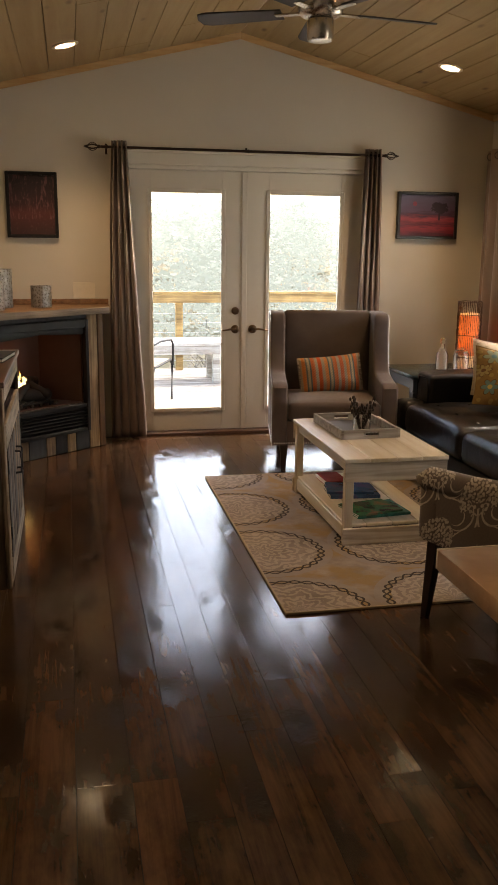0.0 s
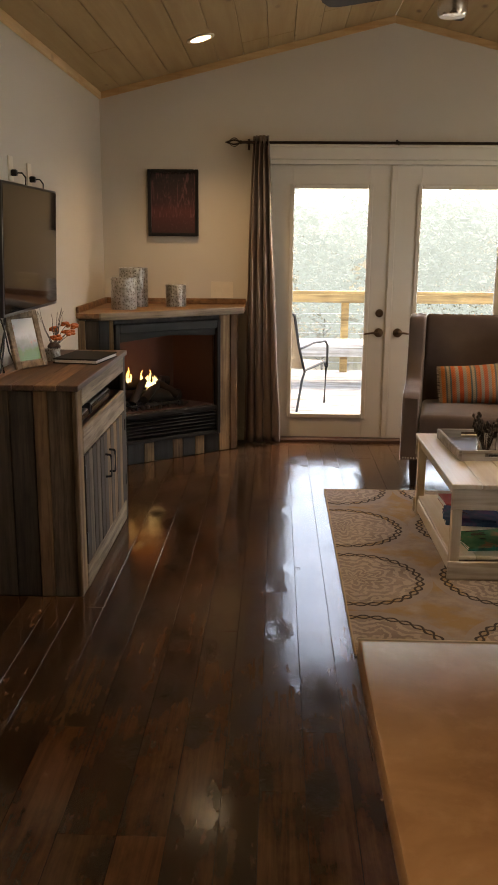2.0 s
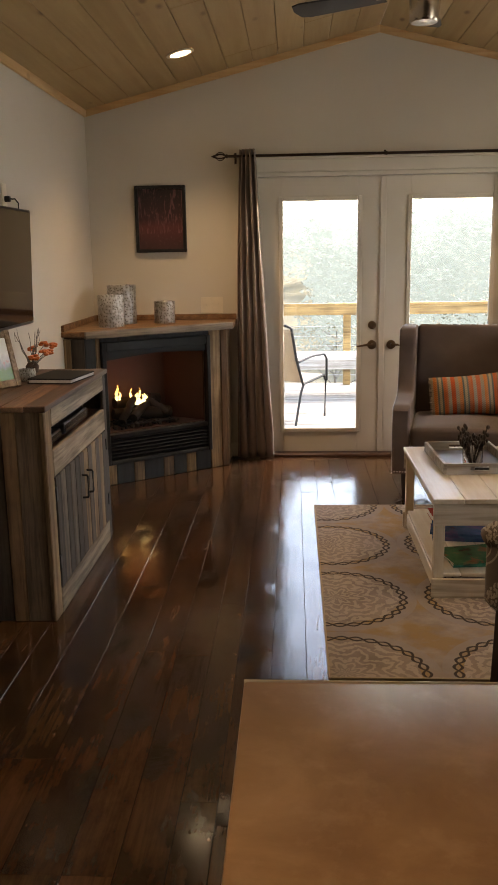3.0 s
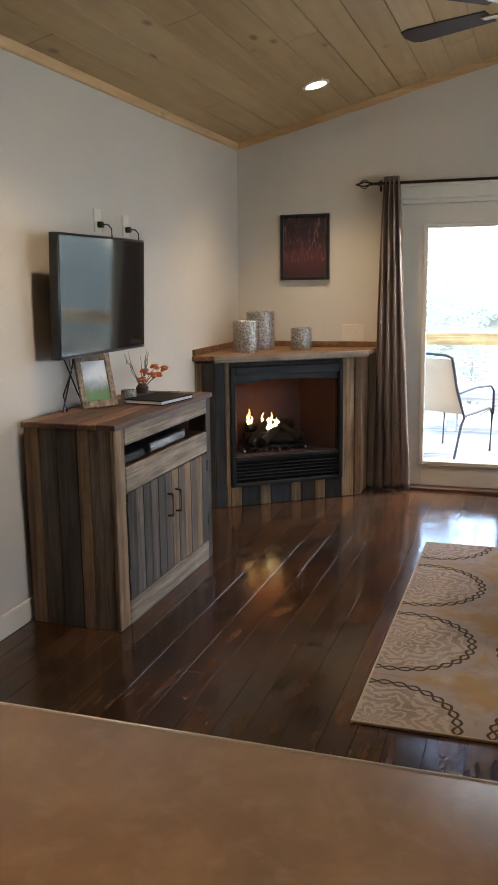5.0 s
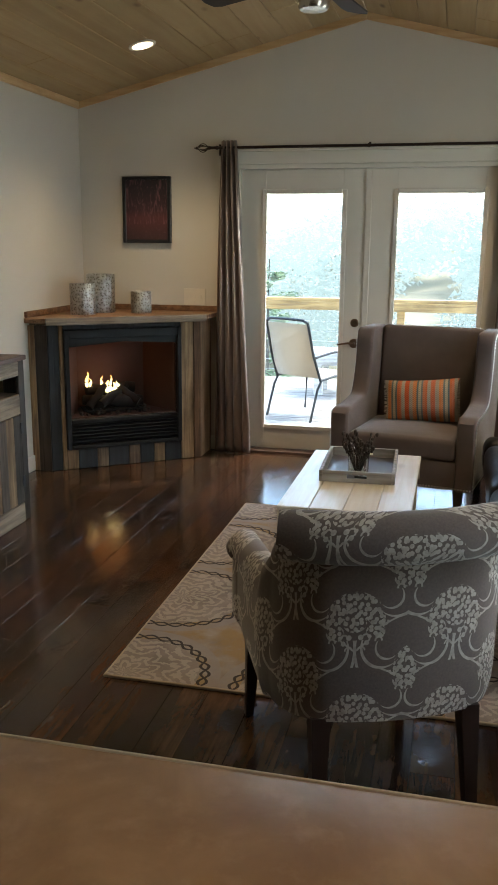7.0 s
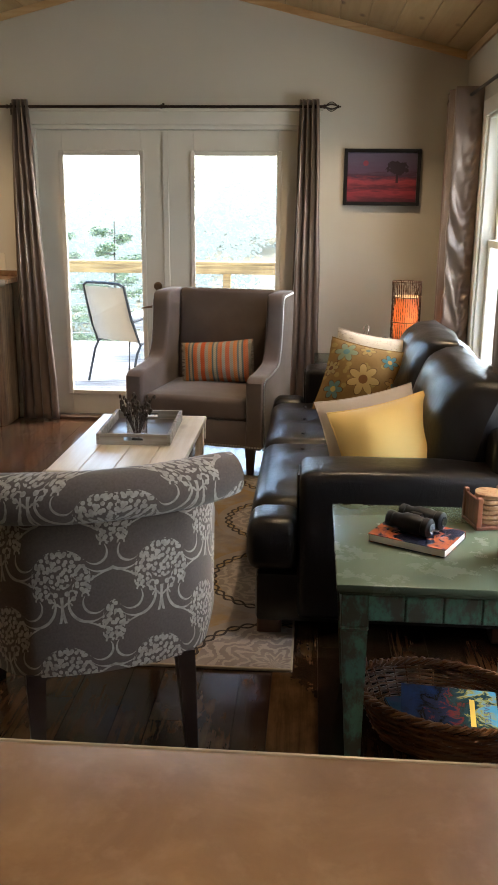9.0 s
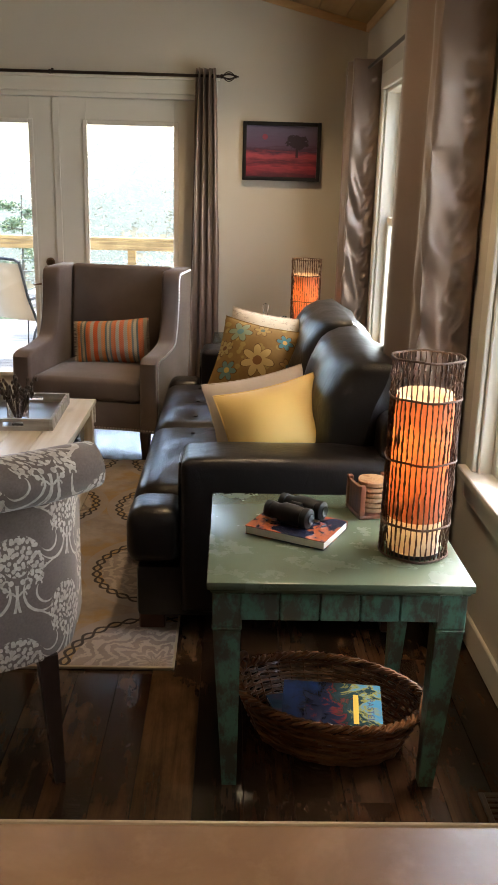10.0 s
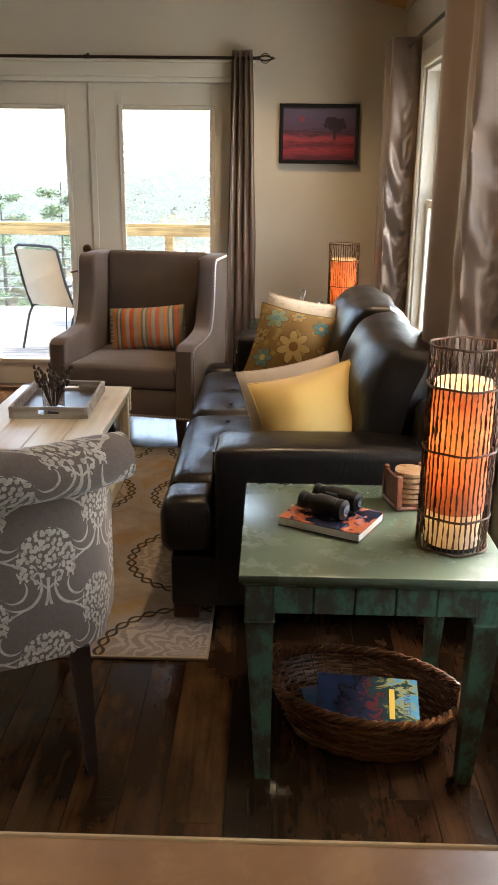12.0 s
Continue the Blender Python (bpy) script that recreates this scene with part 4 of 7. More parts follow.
for pts in (((0, -0.06, 0), (0.01, -0.01, -0.1), (0.0, 0.07, -0.2), (0.02, 0.1, -0.278)), ((0, 0.06, 0), (0.0, 0.03, -0.08), (0.01, -0.04, -0.18), (0.0, -0.07, -0.278)), ((0, 0.0, 0), (0.0, 0.02, -0.1), (0.0, -0.06, -0.2), (0.01, -0.05, -0.278))):
    bm = B()
    tube(bm, pts, 0.004)
    part("cable", bm, M_BLACKP, wires)

# things on the cabinet
pf = thing("picture_frame", "weathered wood photo frame leaning back", "photo frame", pose(-0.36, 4.67, 0.921, -14, 0, 62))
for a, b in (((-0.1, -0.009, 0), (-0.068, 0.009, 0.26)), ((0.068, -0.009, 0), (0.1, 0.009, 0.26)), ((-0.068, -0.009, 0), (0.068, 0.009, 0.034)), ((-0.068, -0.009, 0.226), (0.068, 0.009, 0.26))):
    piece("frame_bar", a, b, M_BARNH, pf, 0.003)


def m_photo():
    m = Mat("landscape_photo", 0.3)
    x, y, z = m.sep()
    n1 = m.noise(22, 4)
    f = m.math("ADD", m.math("MULTIPLY", z, 5.2), m.math("MULTIPLY", m.math("SUBTRACT", n1, 0.5), 0.5))
    c = m.ramp(f, [(0.15, (0.08, 0.2, 0.05)), (0.4, (0.12, 0.22, 0.08)), (0.55, (0.25, 0.3, 0.33)), (0.8, (0.6, 0.66, 0.72))])
    m.color(m.mix(m.ramp(n1, [(0.6, 0.0), (0.7, 0.7)]), c, (0.5, 0.1, 0.08)))
    return m.m


piece("photo", (-0.068, -0.003, 0.034), (0.068, 0.0, 0.226), m_photo(), pf, 0, "landscape photograph")
piece("strut", (-0.012, 0.0095, 0.03), (0.012, 0.014, 0.16), M_BLACKP, pf, 0)
lt = thing("tablet_binder", "closed dark binder lying on the cabinet", "binder", pose(-0.17, 4.94, 0.9215, 0, 0, -8))
M_BINDER = plain("black_binder_cloth", (0.01, 0.01, 0.011), 0.7, 0.0, 0.25)
piece("cover", (-0.11, -0.15, 0.018), (0.11, 0.15, 0.024), M_BINDER, lt, 0.003)
piece("cover", (-0.11, -0.15, 0.0), (0.11, 0.15, 0.005), M_BINDER, lt, 0.002)
piece("page_block", (-0.1, -0.148, 0.005), (0.106, 0.146, 0.018), plain("grey_paper", (0.5, 0.5, 0.5), 0.6), lt, 0)
gl = thing("glass_votive", "small clear glass votive with red trim", "votive", pose(-0.33, 4.92, 0.921))
bm = B()
lathe(bm, [(0.0, 0.0), (0.034, 0.0), (0.04, 0.02), (0.038, 0.055), (0.034, 0.057), (0.035, 0.02), (0.0, 0.012)], 20)
part("cup", bm, M_MERC, gl)
fl = thing("autumn_flowers", "dried orange blossoms with bare twigs on the cabinet", "dried flowers", pose(-0.40, 5.23, 0.921))
bm = B()
lathe(bm, [(0.0, 0.0), (0.03, 0.0), (0.035, 0.03), (0.02, 0.05), (0.018, 0.03), (0.0, 0.02)], 12)
part("pot", bm, plain("dark_pot", (0.08, 0.05, 0.04), 0.6), fl)
random.seed(21)
M_ORANGE = fabric("orange_petals", (0.62, 0.16, 0.04), 0.7, 200, 0.4)
M_TWIGG = plain("grey_twig", (0.22, 0.2, 0.18), 0.8)
for k in range(7):
    c = (random.uniform(-0.03, 0.09), random.uniform(-0.1, 0.13), random.uniform(0.05, 0.14))
    bm = B()
    for j in range(9):
        a, e = random.uniform(0, 6.28), random.uniform(-0.3, 1.2)
        d = Vector((math.cos(a) * math.cos(e), math.sin(a) * math.cos(e), math.sin(e))) * 0.016
        ball(bm, (c[0] + d.x, c[1] + d.y, c[2] + d.z), 0.014, 6, (1, 1, 0.6))
    part("blossom", bm, M_ORANGE, fl, "orange dried blossom")
    bm = B()
    tube(bm, [(0, 0, 0.02), (c[0] * 0.6, c[1] * 0.6, c[2] * 0.75), c], 0.002, 5)
    part("stem", bm, M_TWIGG, fl)
for k in range(9):
    a = random.uniform(0, 6.28)
    bm = B()
    pts = [(0, 0, 0.02)]
    for j in range(1, 7):
        pts.append((math.cos(a) * 0.011 * j + random.uniform(-0.007, 0.007), -0.06 * (j / 6) + math.sin(a) * 0.011 * j + random.uniform(-0.007, 0.007), 0.02 + j * random.uniform(0.028, 0.036)))
    tube(bm, pts, lambda s: 0.003 - 0.002 * s, 5)
    part("twig", bm, M_TWIGG, fl)

# light switch, pictures, curtain rod and curtains on the gable wall
sw = thing("light_switch", "ivory three-gang wall switch plate", "light switch", pose(0.352, YB - 0.0005, 1.137))
piece("plate", (-0.082, -0.006, -0.06), (0.082, 0, 0.06), M_WHITEP, sw, 0.002)
for k in (-1, 0, 1):
    piece("toggle", (k * 0.046 - 0.005, -0.014, -0.012), (k * 0.046 + 0.005, -0.006, 0.012), M_WHITEP, sw, 0.001)


def m_forest():
    m = Mat("dark_forest_print", 0.5)
    x, y, z = m.sep()
    tr = m.noise(1.0, 5, 0.6, m.scaled((48, 1, 9)), 1.6)
    tw = m.noise(1.0, 5, 0.7, m.scaled((60, 1, 55)))
    base = m.ramp(m.math("ADD", m.math("MULTIPLY", z, 2.2), 0.5), [(0.1, (0.05, 0.018, 0.018)), (0.38, (0.095, 0.026, 0.028)), (0.5, (0.045, 0.016, 0.019)), (0.9, (0.018, 0.011, 0.013))])
    trunk = m.math("MULTIPLY", m.ramp(tr, [(0.54, 0.0), (0.62, 1.0)]), m.math("GREATER_THAN", z, -0.1))
    c = m.mix(m.math("MULTIPLY", trunk, 0.6), base, (0.2, 0.09, 0.1))
    c = m.mix(m.math("MULTIPLY", m.ramp(tw, [(0.58, 0.0), (0.66, 1.0)]), 0.45), c, (0.22, 0.1, 0.11))
    return m.color(c).m


def m_sunset():
    m = Mat("sunset_field_print", 0.5)
    x, y, z = m.sep()
    n1 = m.noise(1.0, 4, 0.6, m.scaled((7, 1, 45)))
    v = m.math("ADD", m.math("ADD", m.math("MULTIPLY", z, 2.9), 0.5), m.math("MULTIPLY", m.math("SUBTRACT", n1, 0.5), 0.3))
    c = m.ramp(v, [(0.08, (0.09, 0.01, 0.025)), (0.22, (0.32, 0.03, 0.05)), (0.3, (0.1, 0.012, 0.03)), (0.42, (0.38, 0.05, 0.07)), (0.52, (0.06, 0.02, 0.05)), (0.6, (0.1, 0.06, 0.12)), (0.95, (0.13, 0.11, 0.19))])
    p, q = m.math("SUBTRACT", x, 0.1), m.math("SUBTRACT", z, 0.06)
    d = m.math("SQRT", m.math("ADD", m.math("MULTIPLY", p, p), m.math("MULTIPLY", m.math("MULTIPLY", q, q), 2.2)))
    tree = m.math("LESS_THAN", m.math("ADD", d, m.math("MULTIPLY", m.noise(32, 5, 0.7), 0.14)), 0.135)
    trunk = m.math("MULTIPLY", m.math("LESS_THAN", m.math("ABSOLUTE", p), 0.008), m.math("MULTIPLY", m.math("LESS_THAN", z, 0.05), m.math("GREATER_THAN", z, -0.035)))
    tree = m.math("MAXIMUM", tree, trunk)
    c = m.mix(m.math("MULTIPLY", tree, 0.9), c, (0.02, 0.008, 0.018))
    d2 = m.math("SQRT", m.math("ADD", m.math("POWER", m.math("ADD", x, 0.11), 2.0), m.math("POWER", m.math("SUBTRACT", z, 0.09), 2.0)))
    return m.color(m.mix(m.math("LESS_THAN", d2, 0.018), c, (0.3, 0.05, 0.09))).m


def picture(x, z, w, h, art, label):
    p = thing("framed_picture", label, "picture", pose(x, YB - 0.0005, z), "framed pictures on the gable wall")
    e = 0.024
    for a, b in (((-w / 2, -0.035, -h / 2), (-w / 2 + e, 0, h / 2)), ((w / 2 - e, -0.035, -h / 2), (w / 2, 0, h / 2)), ((-w / 2 + e, -0.035, -h / 2), (w / 2 - e, 0, -h / 2 + e)), ((-w / 2 + e, -0.035, h / 2 - e), (w / 2 - e, 0, h / 2))):
        piece("frame_bar", a, b, M_BLACKP, p, 0.003, "black frame")
    piece("print", (-w / 2 + e, -0.022, -h / 2 + e), (w / 2 - e, -0.018, h / 2 - e), art, p, 0)


picture(0.0, 1.752, 0.365, 0.465, m_forest(), "dark red forest print in a black frame")
picture(3.07, 1.726, 0.51, 0.365, m_sunset(), "red field and tree print in black frame")


def finial(bm, c, d):
    """A wire cage finial on a rod end, pointing along d."""
    c, d = Vector(c), Vector(d)
    up = Vector((0, 0, 1))
    side = d.cross(up)
    for k in range(6):
        a = math.pi * 2 * k / 6
        o = up * math.cos(a) + side * math.sin(a)
        tube(bm, [c + d * (0.02 + 0.075 * s) + o * (0.005 + 0.024 * math.sin(math.pi * s)) for s in (0, 0.2, 0.4, 0.6, 0.8, 1.0)], 0.0032, 5)
    ball(bm, c + d * 0.012, 0.014, 8)
    ball(bm, c + d * 0.1, 0.011, 8)
    ball(bm, c + d * 0.115, 0.006, 6)


def curtain_rod(p0, p1, out, label, brackets):
    """A rod from p0 to p1, held off the wall by brackets along out."""
    r = thing("curtain_rod", label, "curtain rod", pose(*p0))
    L = Vector(p1) - Vector(p0)
    d = L.normalized()
    bm = B()
    rod(bm, (0, 0, 0), L, 0.0095, None, 12)
    part("rod", bm, M_BRONZE, r)
    for c, s in ((Vector((0, 0, 0)), -d), (L, d)):
        bm = B()
        finial(bm, c, s)
        part("finial", bm, M_BRONZE, r, "open cage finial")
    for t in brackets:
        bm = B()
        c = L * t
        o = Vector(out)
        rod(bm, c, c + o, 0.006, None, 8)
        rod(bm, c + o * 0.985 + Vector((0, 0, 0.03)), c + o * 0.985 - Vector((0, 0, 0.045)), 0.008, None, 8)
        ball(bm, c, 0.014, 8)
        part("bracket", bm, M_BRONZE, r)
    return r


RY, RZ = YB - 0.085, 2.165
curtain_rod((0.5, RY, RZ), (2.66, RY, RZ), (0, 0.0848, 0), "long dark bronze curtain rod above patio door", (0.02, 0.505, 0.98))
curtain_rod((XR - 0.085, 2.45, 2.165), (XR - 0.085, 6.95, 2.165), (0.0848, 0, 0), "dark bronze curtain rod above the side windows", (0.02, 0.5, 0.98))


def curtain(name_label, m, w_top, w_bot, h, folds, depth, seed, flare=0.0, group="", ruffle=0.0):
    """A hanging grommet panel in local xz, its top at z=0, folds along y."""
    c = thing("curtain", name_label, "curtain", m, group)
    bm = B()
    nx, nz = folds * 10, 40
    rows = []
    rnd = random.Random(seed)
    ph = [rnd.uniform(-0.6, 0.6) for _ in range(folds + 2)]
    for j in range(nz + 1):
        s = j / nz
        w = w_top + (w_bot - w_top) * s ** 0.8
        row = []
        for i in range(nx + 1):
            u = i / nx
            a = u * folds * 2 * math.pi
            k = ph[min(folds, int(u * folds))]
            dpt = depth * (0.75 + 0.25 * math.cos(s * 3 + k)) * (1 - 0.15 * s)
            px = (u - 0.5) * w + flare * s * s + 0.008 * math.sin(a + k + s * 2) + 0.006 * noise.noise((u * 9, s * 5, seed))
            py = dpt * math.sin(a + 0.5 * k * s) + 0.01 * noise.noise((u * 5 + seed, s * 6, 2.0)) * s
            if ruffle:
                e = max(0.0, 1 - min(u, 1 - u) * 9)
                py += ruffle * e * math.sin(s * 95 + 3 * noise.noise((s * 12, seed, 0)))
            row.append(bm.verts.new((px, py, -h * s)))
        rows.append(row)
    for j in range(nz):
        for i in range(nx):
            bm.faces.new((rows[j][i], rows[j + 1][i], rows[j + 1][i + 1], rows[j][i + 1]))
    ob = part("cloth", bm, M_CURTAIN, c, "", 60)
    so = ob.modifiers.new("thick", "SOLIDIFY")
    so.thickness, so.offset = 0.003, 0
    for i in range(folds):
        bm = B()
        x = ((i + 0.5) / folds - 0.5) * w_top
        tube(bm, [(x, 0.018 * math.cos(t) * 1.15, -0.045 + 0.021 * math.sin(t) * 1.15) for t in (2 * math.pi * k / 12 for k in range(12))], 0.003, 5, True)
        part("grommet", bm, M_BRONZE, c)
    return c


ch = RZ + 0.045 - 0.012
curtain("brown satin curtain panel gathered beside the patio door", pose(0.635, RY, RZ + 0.045), 0.11, 0.27, ch, 4, 0.034, 4, 0.02, "patio door curtains")
curtain("brown satin curtain panel gathered beside the patio door", pose(2.575, RY, RZ + 0.045), 0.13, 0.22, ch, 4, 0.034, 9, -0.01, "patio door curtains")


def side_curtain(label, plan, folds, seed):
    """A panel hung along a bent line on the plan, its near edge turned towards the window with a puckered hem."""
    c = thing("curtain", label, "curtain", pose(0, 0, RZ + 0.045), "side window curtains")
    P = [Vector((*q, 0)) for q in plan]
    lens = [0.0]
    for a, b in zip(P, P[1:]):
        lens.append(lens[-1] + (b - a).length)

    def along(s):
        d = s * lens[-1]
        for i in range(len(P) - 1):
            if d <= lens[i + 1] or i == len(P) - 2:
                t = (P[i + 1] - P[i]).normalized()
                return P[i] + t * (d - lens[i]), Vector((t.y, -t.x, 0))

    bm = B()
    nx, nz = 110, 230
    rows = []
    for j in range(nz + 1):
        s = j / nz
        row = []
        for i in range(nx + 1):
            u = i / nx
            p, nrm = along(u)
            flat = 1 - 0.95 * max(0.0, min(1.0, (u - 0.68) / 0.1))
            o = 0.026 * flat * math.sin(u * folds * 2 * math.pi + 0.6 * noise.noise((u * 3, s * 2, seed)))
            hem = math.exp(-((u - 0.95) / 0.035) ** 2)
            grow = min(1.0, 0.25 + 1.4 * s)
            o += 0.042 * grow * hem * noise.noise((u * 20, s * 58 + u * 14, seed + 3.0)) + 0.022 * grow * noise.noise((u * 9, s * 15 - u * 8, seed + 7.0)) * (1 - flat + 0.1)
            q = p + nrm * o
            row.append(bm.verts.new((q.x, q.y, -ch * s)))
        rows.append(row)
    for j in range(nz):
        for i in range(nx):
            bm.faces.new((rows[j][i], rows[j + 1][i], rows[j + 1][i + 1], rows[j][i + 1]))
    ob = part("cloth", bm, M_CURTAIN, c, "", 70)
    so = ob.modifiers.new("thick", "SOLIDIFY")
    so.thickness, so.offset = 0.003, 0
    for k in range(3):
        p, nrm = along(0.18 + 0.2 * k)
        bm = B()
        tube(bm, [(p.x + 0.024 * math.cos(t), p.y, -0.045 + 0.024 * math.sin(t)) for t in (2 * math.pi * i / 12 for i in range(12))], 0.003, 5, True)
        part("grommet", bm, M_BRONZE, c)
    return c


side_curtain("brown satin curtain panel beside the far window", [(3.56, 7.06), (3.47, 7.02), (3.44, 6.68), (3.43, 6.52), (3.588, 6.515)], 4, 14)
side_curtain("brown satin curtain panel beside the near window", [(3.56, 4.86), (3.42, 4.8), (3.36, 4.45), (3.41, 4.25), (3.588, 4.245)], 4, 23)

# ---- rug and coffee table ----
rug = thing("area_rug", "beige medallion area rug on the wood floor", "rug", pose(1.83, 4.79, 0.0))
bm = B()
box(bm, (-0.76, -1.075, 0.0015), (0.76, 1.09, 0.011), 0.003, 2)
part("rug_field", bm, M_RUG, rug)
M_BIND = fabric("tan_binding", (0.36, 0.29, 0.2), 0.9, 300)
for a, b in (((-0.764, -1.079), (-0.756, 1.094)), ((0.756, -1.079), (0.764, 1.094)), ((-0.756, -1.079), (0.756, -1.071)), ((-0.756, 1.086), (0.756, 1.094))):
    piece("binding", (*a, 0.001), (*b, 0.0125), M_BIND, rug, 0.002)

ct = thing("coffee_table", "distressed white plank coffee table with lower shelf", "coffee table", pose(1.815, 4.955, 0.0125))
TW, TL, TH = 0.275, 0.515, 0.45
wid = [0.135, 0.14, 0.135, 0.14]
x = -TW
for w in wid:
    piece("top_plank", (x + 0.001, -TL, TH - 0.022), (x + w - 0.001, TL, TH), M_WHITEW, ct, 0.003)
    piece("shelf_plank", (x + (0.024 if x == -TW else 0.001), -TL + 0.03, 0.088), (x + w - (0.026 if w == wid[-1] and x > 0.1 else 0.001), TL - 0.03, 0.106), M_WHITEW, ct, 0.003)
    x += w
for sx_ in (-1, 1):
    for sy in (-1, 1):
        px, py = sx_ * (TW - 0.035), sy * (TL - 0.04)
        piece("leg", (px - 0.022, py - 0.022, 0), (px + 0.022, py + 0.022, TH - 0.0225), M_WHITEV, ct, 0.003)
    fx = sx_ * (TW - 0.03)
    piece("side_apron", (fx - 0.009, -TL + 0.0625, TH - 0.07), (fx + 0.009, TL - 0.0625, TH - 0.0225), M_WHITEW, ct, 0.003)
    piece("side_rail", (fx - 0.011, -TL + 0.0625, 0.02), (fx + 0.011, TL - 0.0625, 0.0875), M_WHITEW, ct, 0.003)
M_WHITEX = boards("worn_white_cross_boards", [(0.62, 0.56, 0.45), (0.66, 0.6, 0.5)], 0, 0.5, False, 0.7, 0.3, 0.3, (0.72, 0.62, 0.5))
for sy in (-1, 1):
    fy = sy * (TL - 0.012)
    piece("end_apron", (-TW + 0.004, fy - 0.005, TH - 0.12), (TW - 0.004, fy + 0.009, TH - 0.0225), M_WHITEX, ct, 0.003)
    piece("end_rail", (-TW + 0.004, fy - 0.005, 0.0), (TW - 0.004, fy + 0.009, 0.0875), M_WHITEX, ct, 0.003)

# tray with a glass of dried pods on the table
tray = thing("serving_tray", "grey wooden tray with cut-out handles", "tray", pose(1.815, 5.11, 0.4635, 0, 0, 2))
M_TRAY = boards("grey_tray_wood", [(0.34, 0.32, 0.29), (0.4, 0.37, 0.33)], 0, 0.6, False, 0.8, 0, 0.3)
piece("base", (-0.155, -0.24, 0.0), (0.155, 0.24, 0.008), plain("dark_tray_base", (0.06, 0.05, 0.045), 0.35), tray, 0.001)
for s in (-1, 1):
    piece("side_wall", (s * 0.163 - 0.008, -0.248, 0.0), (s * 0.163 + 0.008, 0.248, 0.052), M_TRAY, tray, 0.002)
    bm = B()
    for a, b in (((-0.155, 0.0), (0.155, 0.018)), ((-0.155, 0.018), (-0.045, 0.038)), ((0.045, 0.018), (0.155, 0.038)), ((-0.155, 0.038), (0.155, 0.052))):
        box(bm, (a[0], s * 0.24 - 0.008, a[1]), (b[0], s * 0.24 + 0.008, b[1]))
    part("end_wall", bm, M_TRAY, tray, "grey end with an oval handle slot", 0)
vase = thing("glass_of_twigs", "clear glass tumbler of dark dried pods", "vase", pose(1.815, 5.0, 0.472))
bm = B()
lathe(bm, [(0.0, 0.0), (0.042, 0.0), (0.048, 0.01), (0.05, 0.11), (0.047, 0.112), (0.044, 0.014), (0.0, 0.01)], 22)
part("glass", bm, M_GLASS, vase)
random.seed(33)
M_POD = plain("dark_dried_pod", (0.045, 0.03, 0.022), 0.8)
for k in range(26):
    a, ln = random.uniform(0, 6.28), random.uniform(0.11, 0.19)
    sp = random.uniform(0.1, 0.5)
    d = Vector((math.cos(a) * sp, math.sin(a) * sp, 1)).normalized()
    bm = B()
    p0 = Vector((math.cos(a) * 0.012, math.sin(a) * 0.012, 0.016))
    tube(bm, [p0, p0 + d * ln * 0.5 + Vector((0, 0, 0.008)), p0 + d * ln], 0.0022, 5)
    for j in range(3):
        q = p0 + d * ln * (0.7 + 0.15 * j)
        ball(bm, q + Vector((random.uniform(-1, 1), random.uniform(-1, 1), random.uniform(-1, 1))) * 0.007, 0.007, 6, (1, 1, 1.6))
    part("pod_stem", bm, M_POD, vase)
cds = thing("coaster_stack", "small black remote lying in the tray", "remote", pose(1.87, 4.91, 0.472, 0, 0, 80))
piece("case", (-0.02, -0.06, 0), (0.02, 0.06, 0.014), M_BLACKP, cds, 0.004)
for k in range(5):
    piece("button", (-0.01, -0.045 + k * 0.02, 0.014), (0.01, -0.036 + k * 0.02, 0.016), plain("grey_button", (0.25, 0.25, 0.26), 0.5), cds, 0.001)


def book(x, y, z, w, d, h, rz, cover, label, name="book"):
    b = thing(name, label, "book", pose(x, y, z, 0, 0, rz))
    piece("back_cover", (-w / 2, -d / 2, 0), (w / 2, d / 2, 0.002), cover, b, 0)
    piece("front_cover", (-w / 2, -d / 2, h - 0.002), (w / 2, d / 2, h), cover, b, 0)
    piece("spine", (-w / 2, -d / 2, 0.002), (-w / 2 + 0.002, d / 2, h - 0.002), cover, b, 0)
    piece("page_block", (-w / 2 + 0.002, -d / 2 + 0.002, 0.002), (w / 2 - 0.002, d / 2 - 0.002, h - 0.002), plain("paper_pages", (0.75, 0.72, 0.66), 0.7), b, 0)
    return b


def m_cover(name, stops, scale=9.0):
    m = Mat(name, 0.25)
    return m.color(m.ramp(m.noise(scale, 4, 0.6, None, 0.5), stops)).m


C_TEAL = m_cover("teal_cover", [(0.3, (0.02, 0.12, 0.1)), (0.5, (0.03, 0.2, 0.14)), (0.65, (0.02, 0.05, 0.04))])
C_BLUE = m_cover("blue_cover", [(0.3, (0.02, 0.03, 0.1)), (0.5, (0.04, 0.1, 0.2)), (0.7, (0.15, 0.08, 0.2))])
C_RED = m_cover("red_cover", [(0.3, (0.3, 0.02, 0.02)), (0.7, (0.4, 0.06, 0.05))])
C_GREEN = m_cover("green_cover", [(0.3, (0.02, 0.09, 0.04)), (0.55, (0.05, 0.16, 0.08)), (0.7, (0.4, 0.1, 0.05))])
book(1.79, 4.67, 0.119, 0.24, 0.3, 0.014, 96, C_TEAL, "teal paperback guidebook on the lower shelf")
book(1.76, 4.66, 0.133, 0.21, 0.27, 0.01, 104, C_GREEN, "green illustrated magazine on the lower shelf", "magazine")
book(1.77, 5.0, 0.119, 0.22, 0.28, 0.018, 84, C_BLUE, "dark blue hardback on the lower shelf")
book(1.76, 5.02, 0.137, 0.2, 0.26, 0.012, 78, C_BLUE, "purple paperback on the lower shelf")
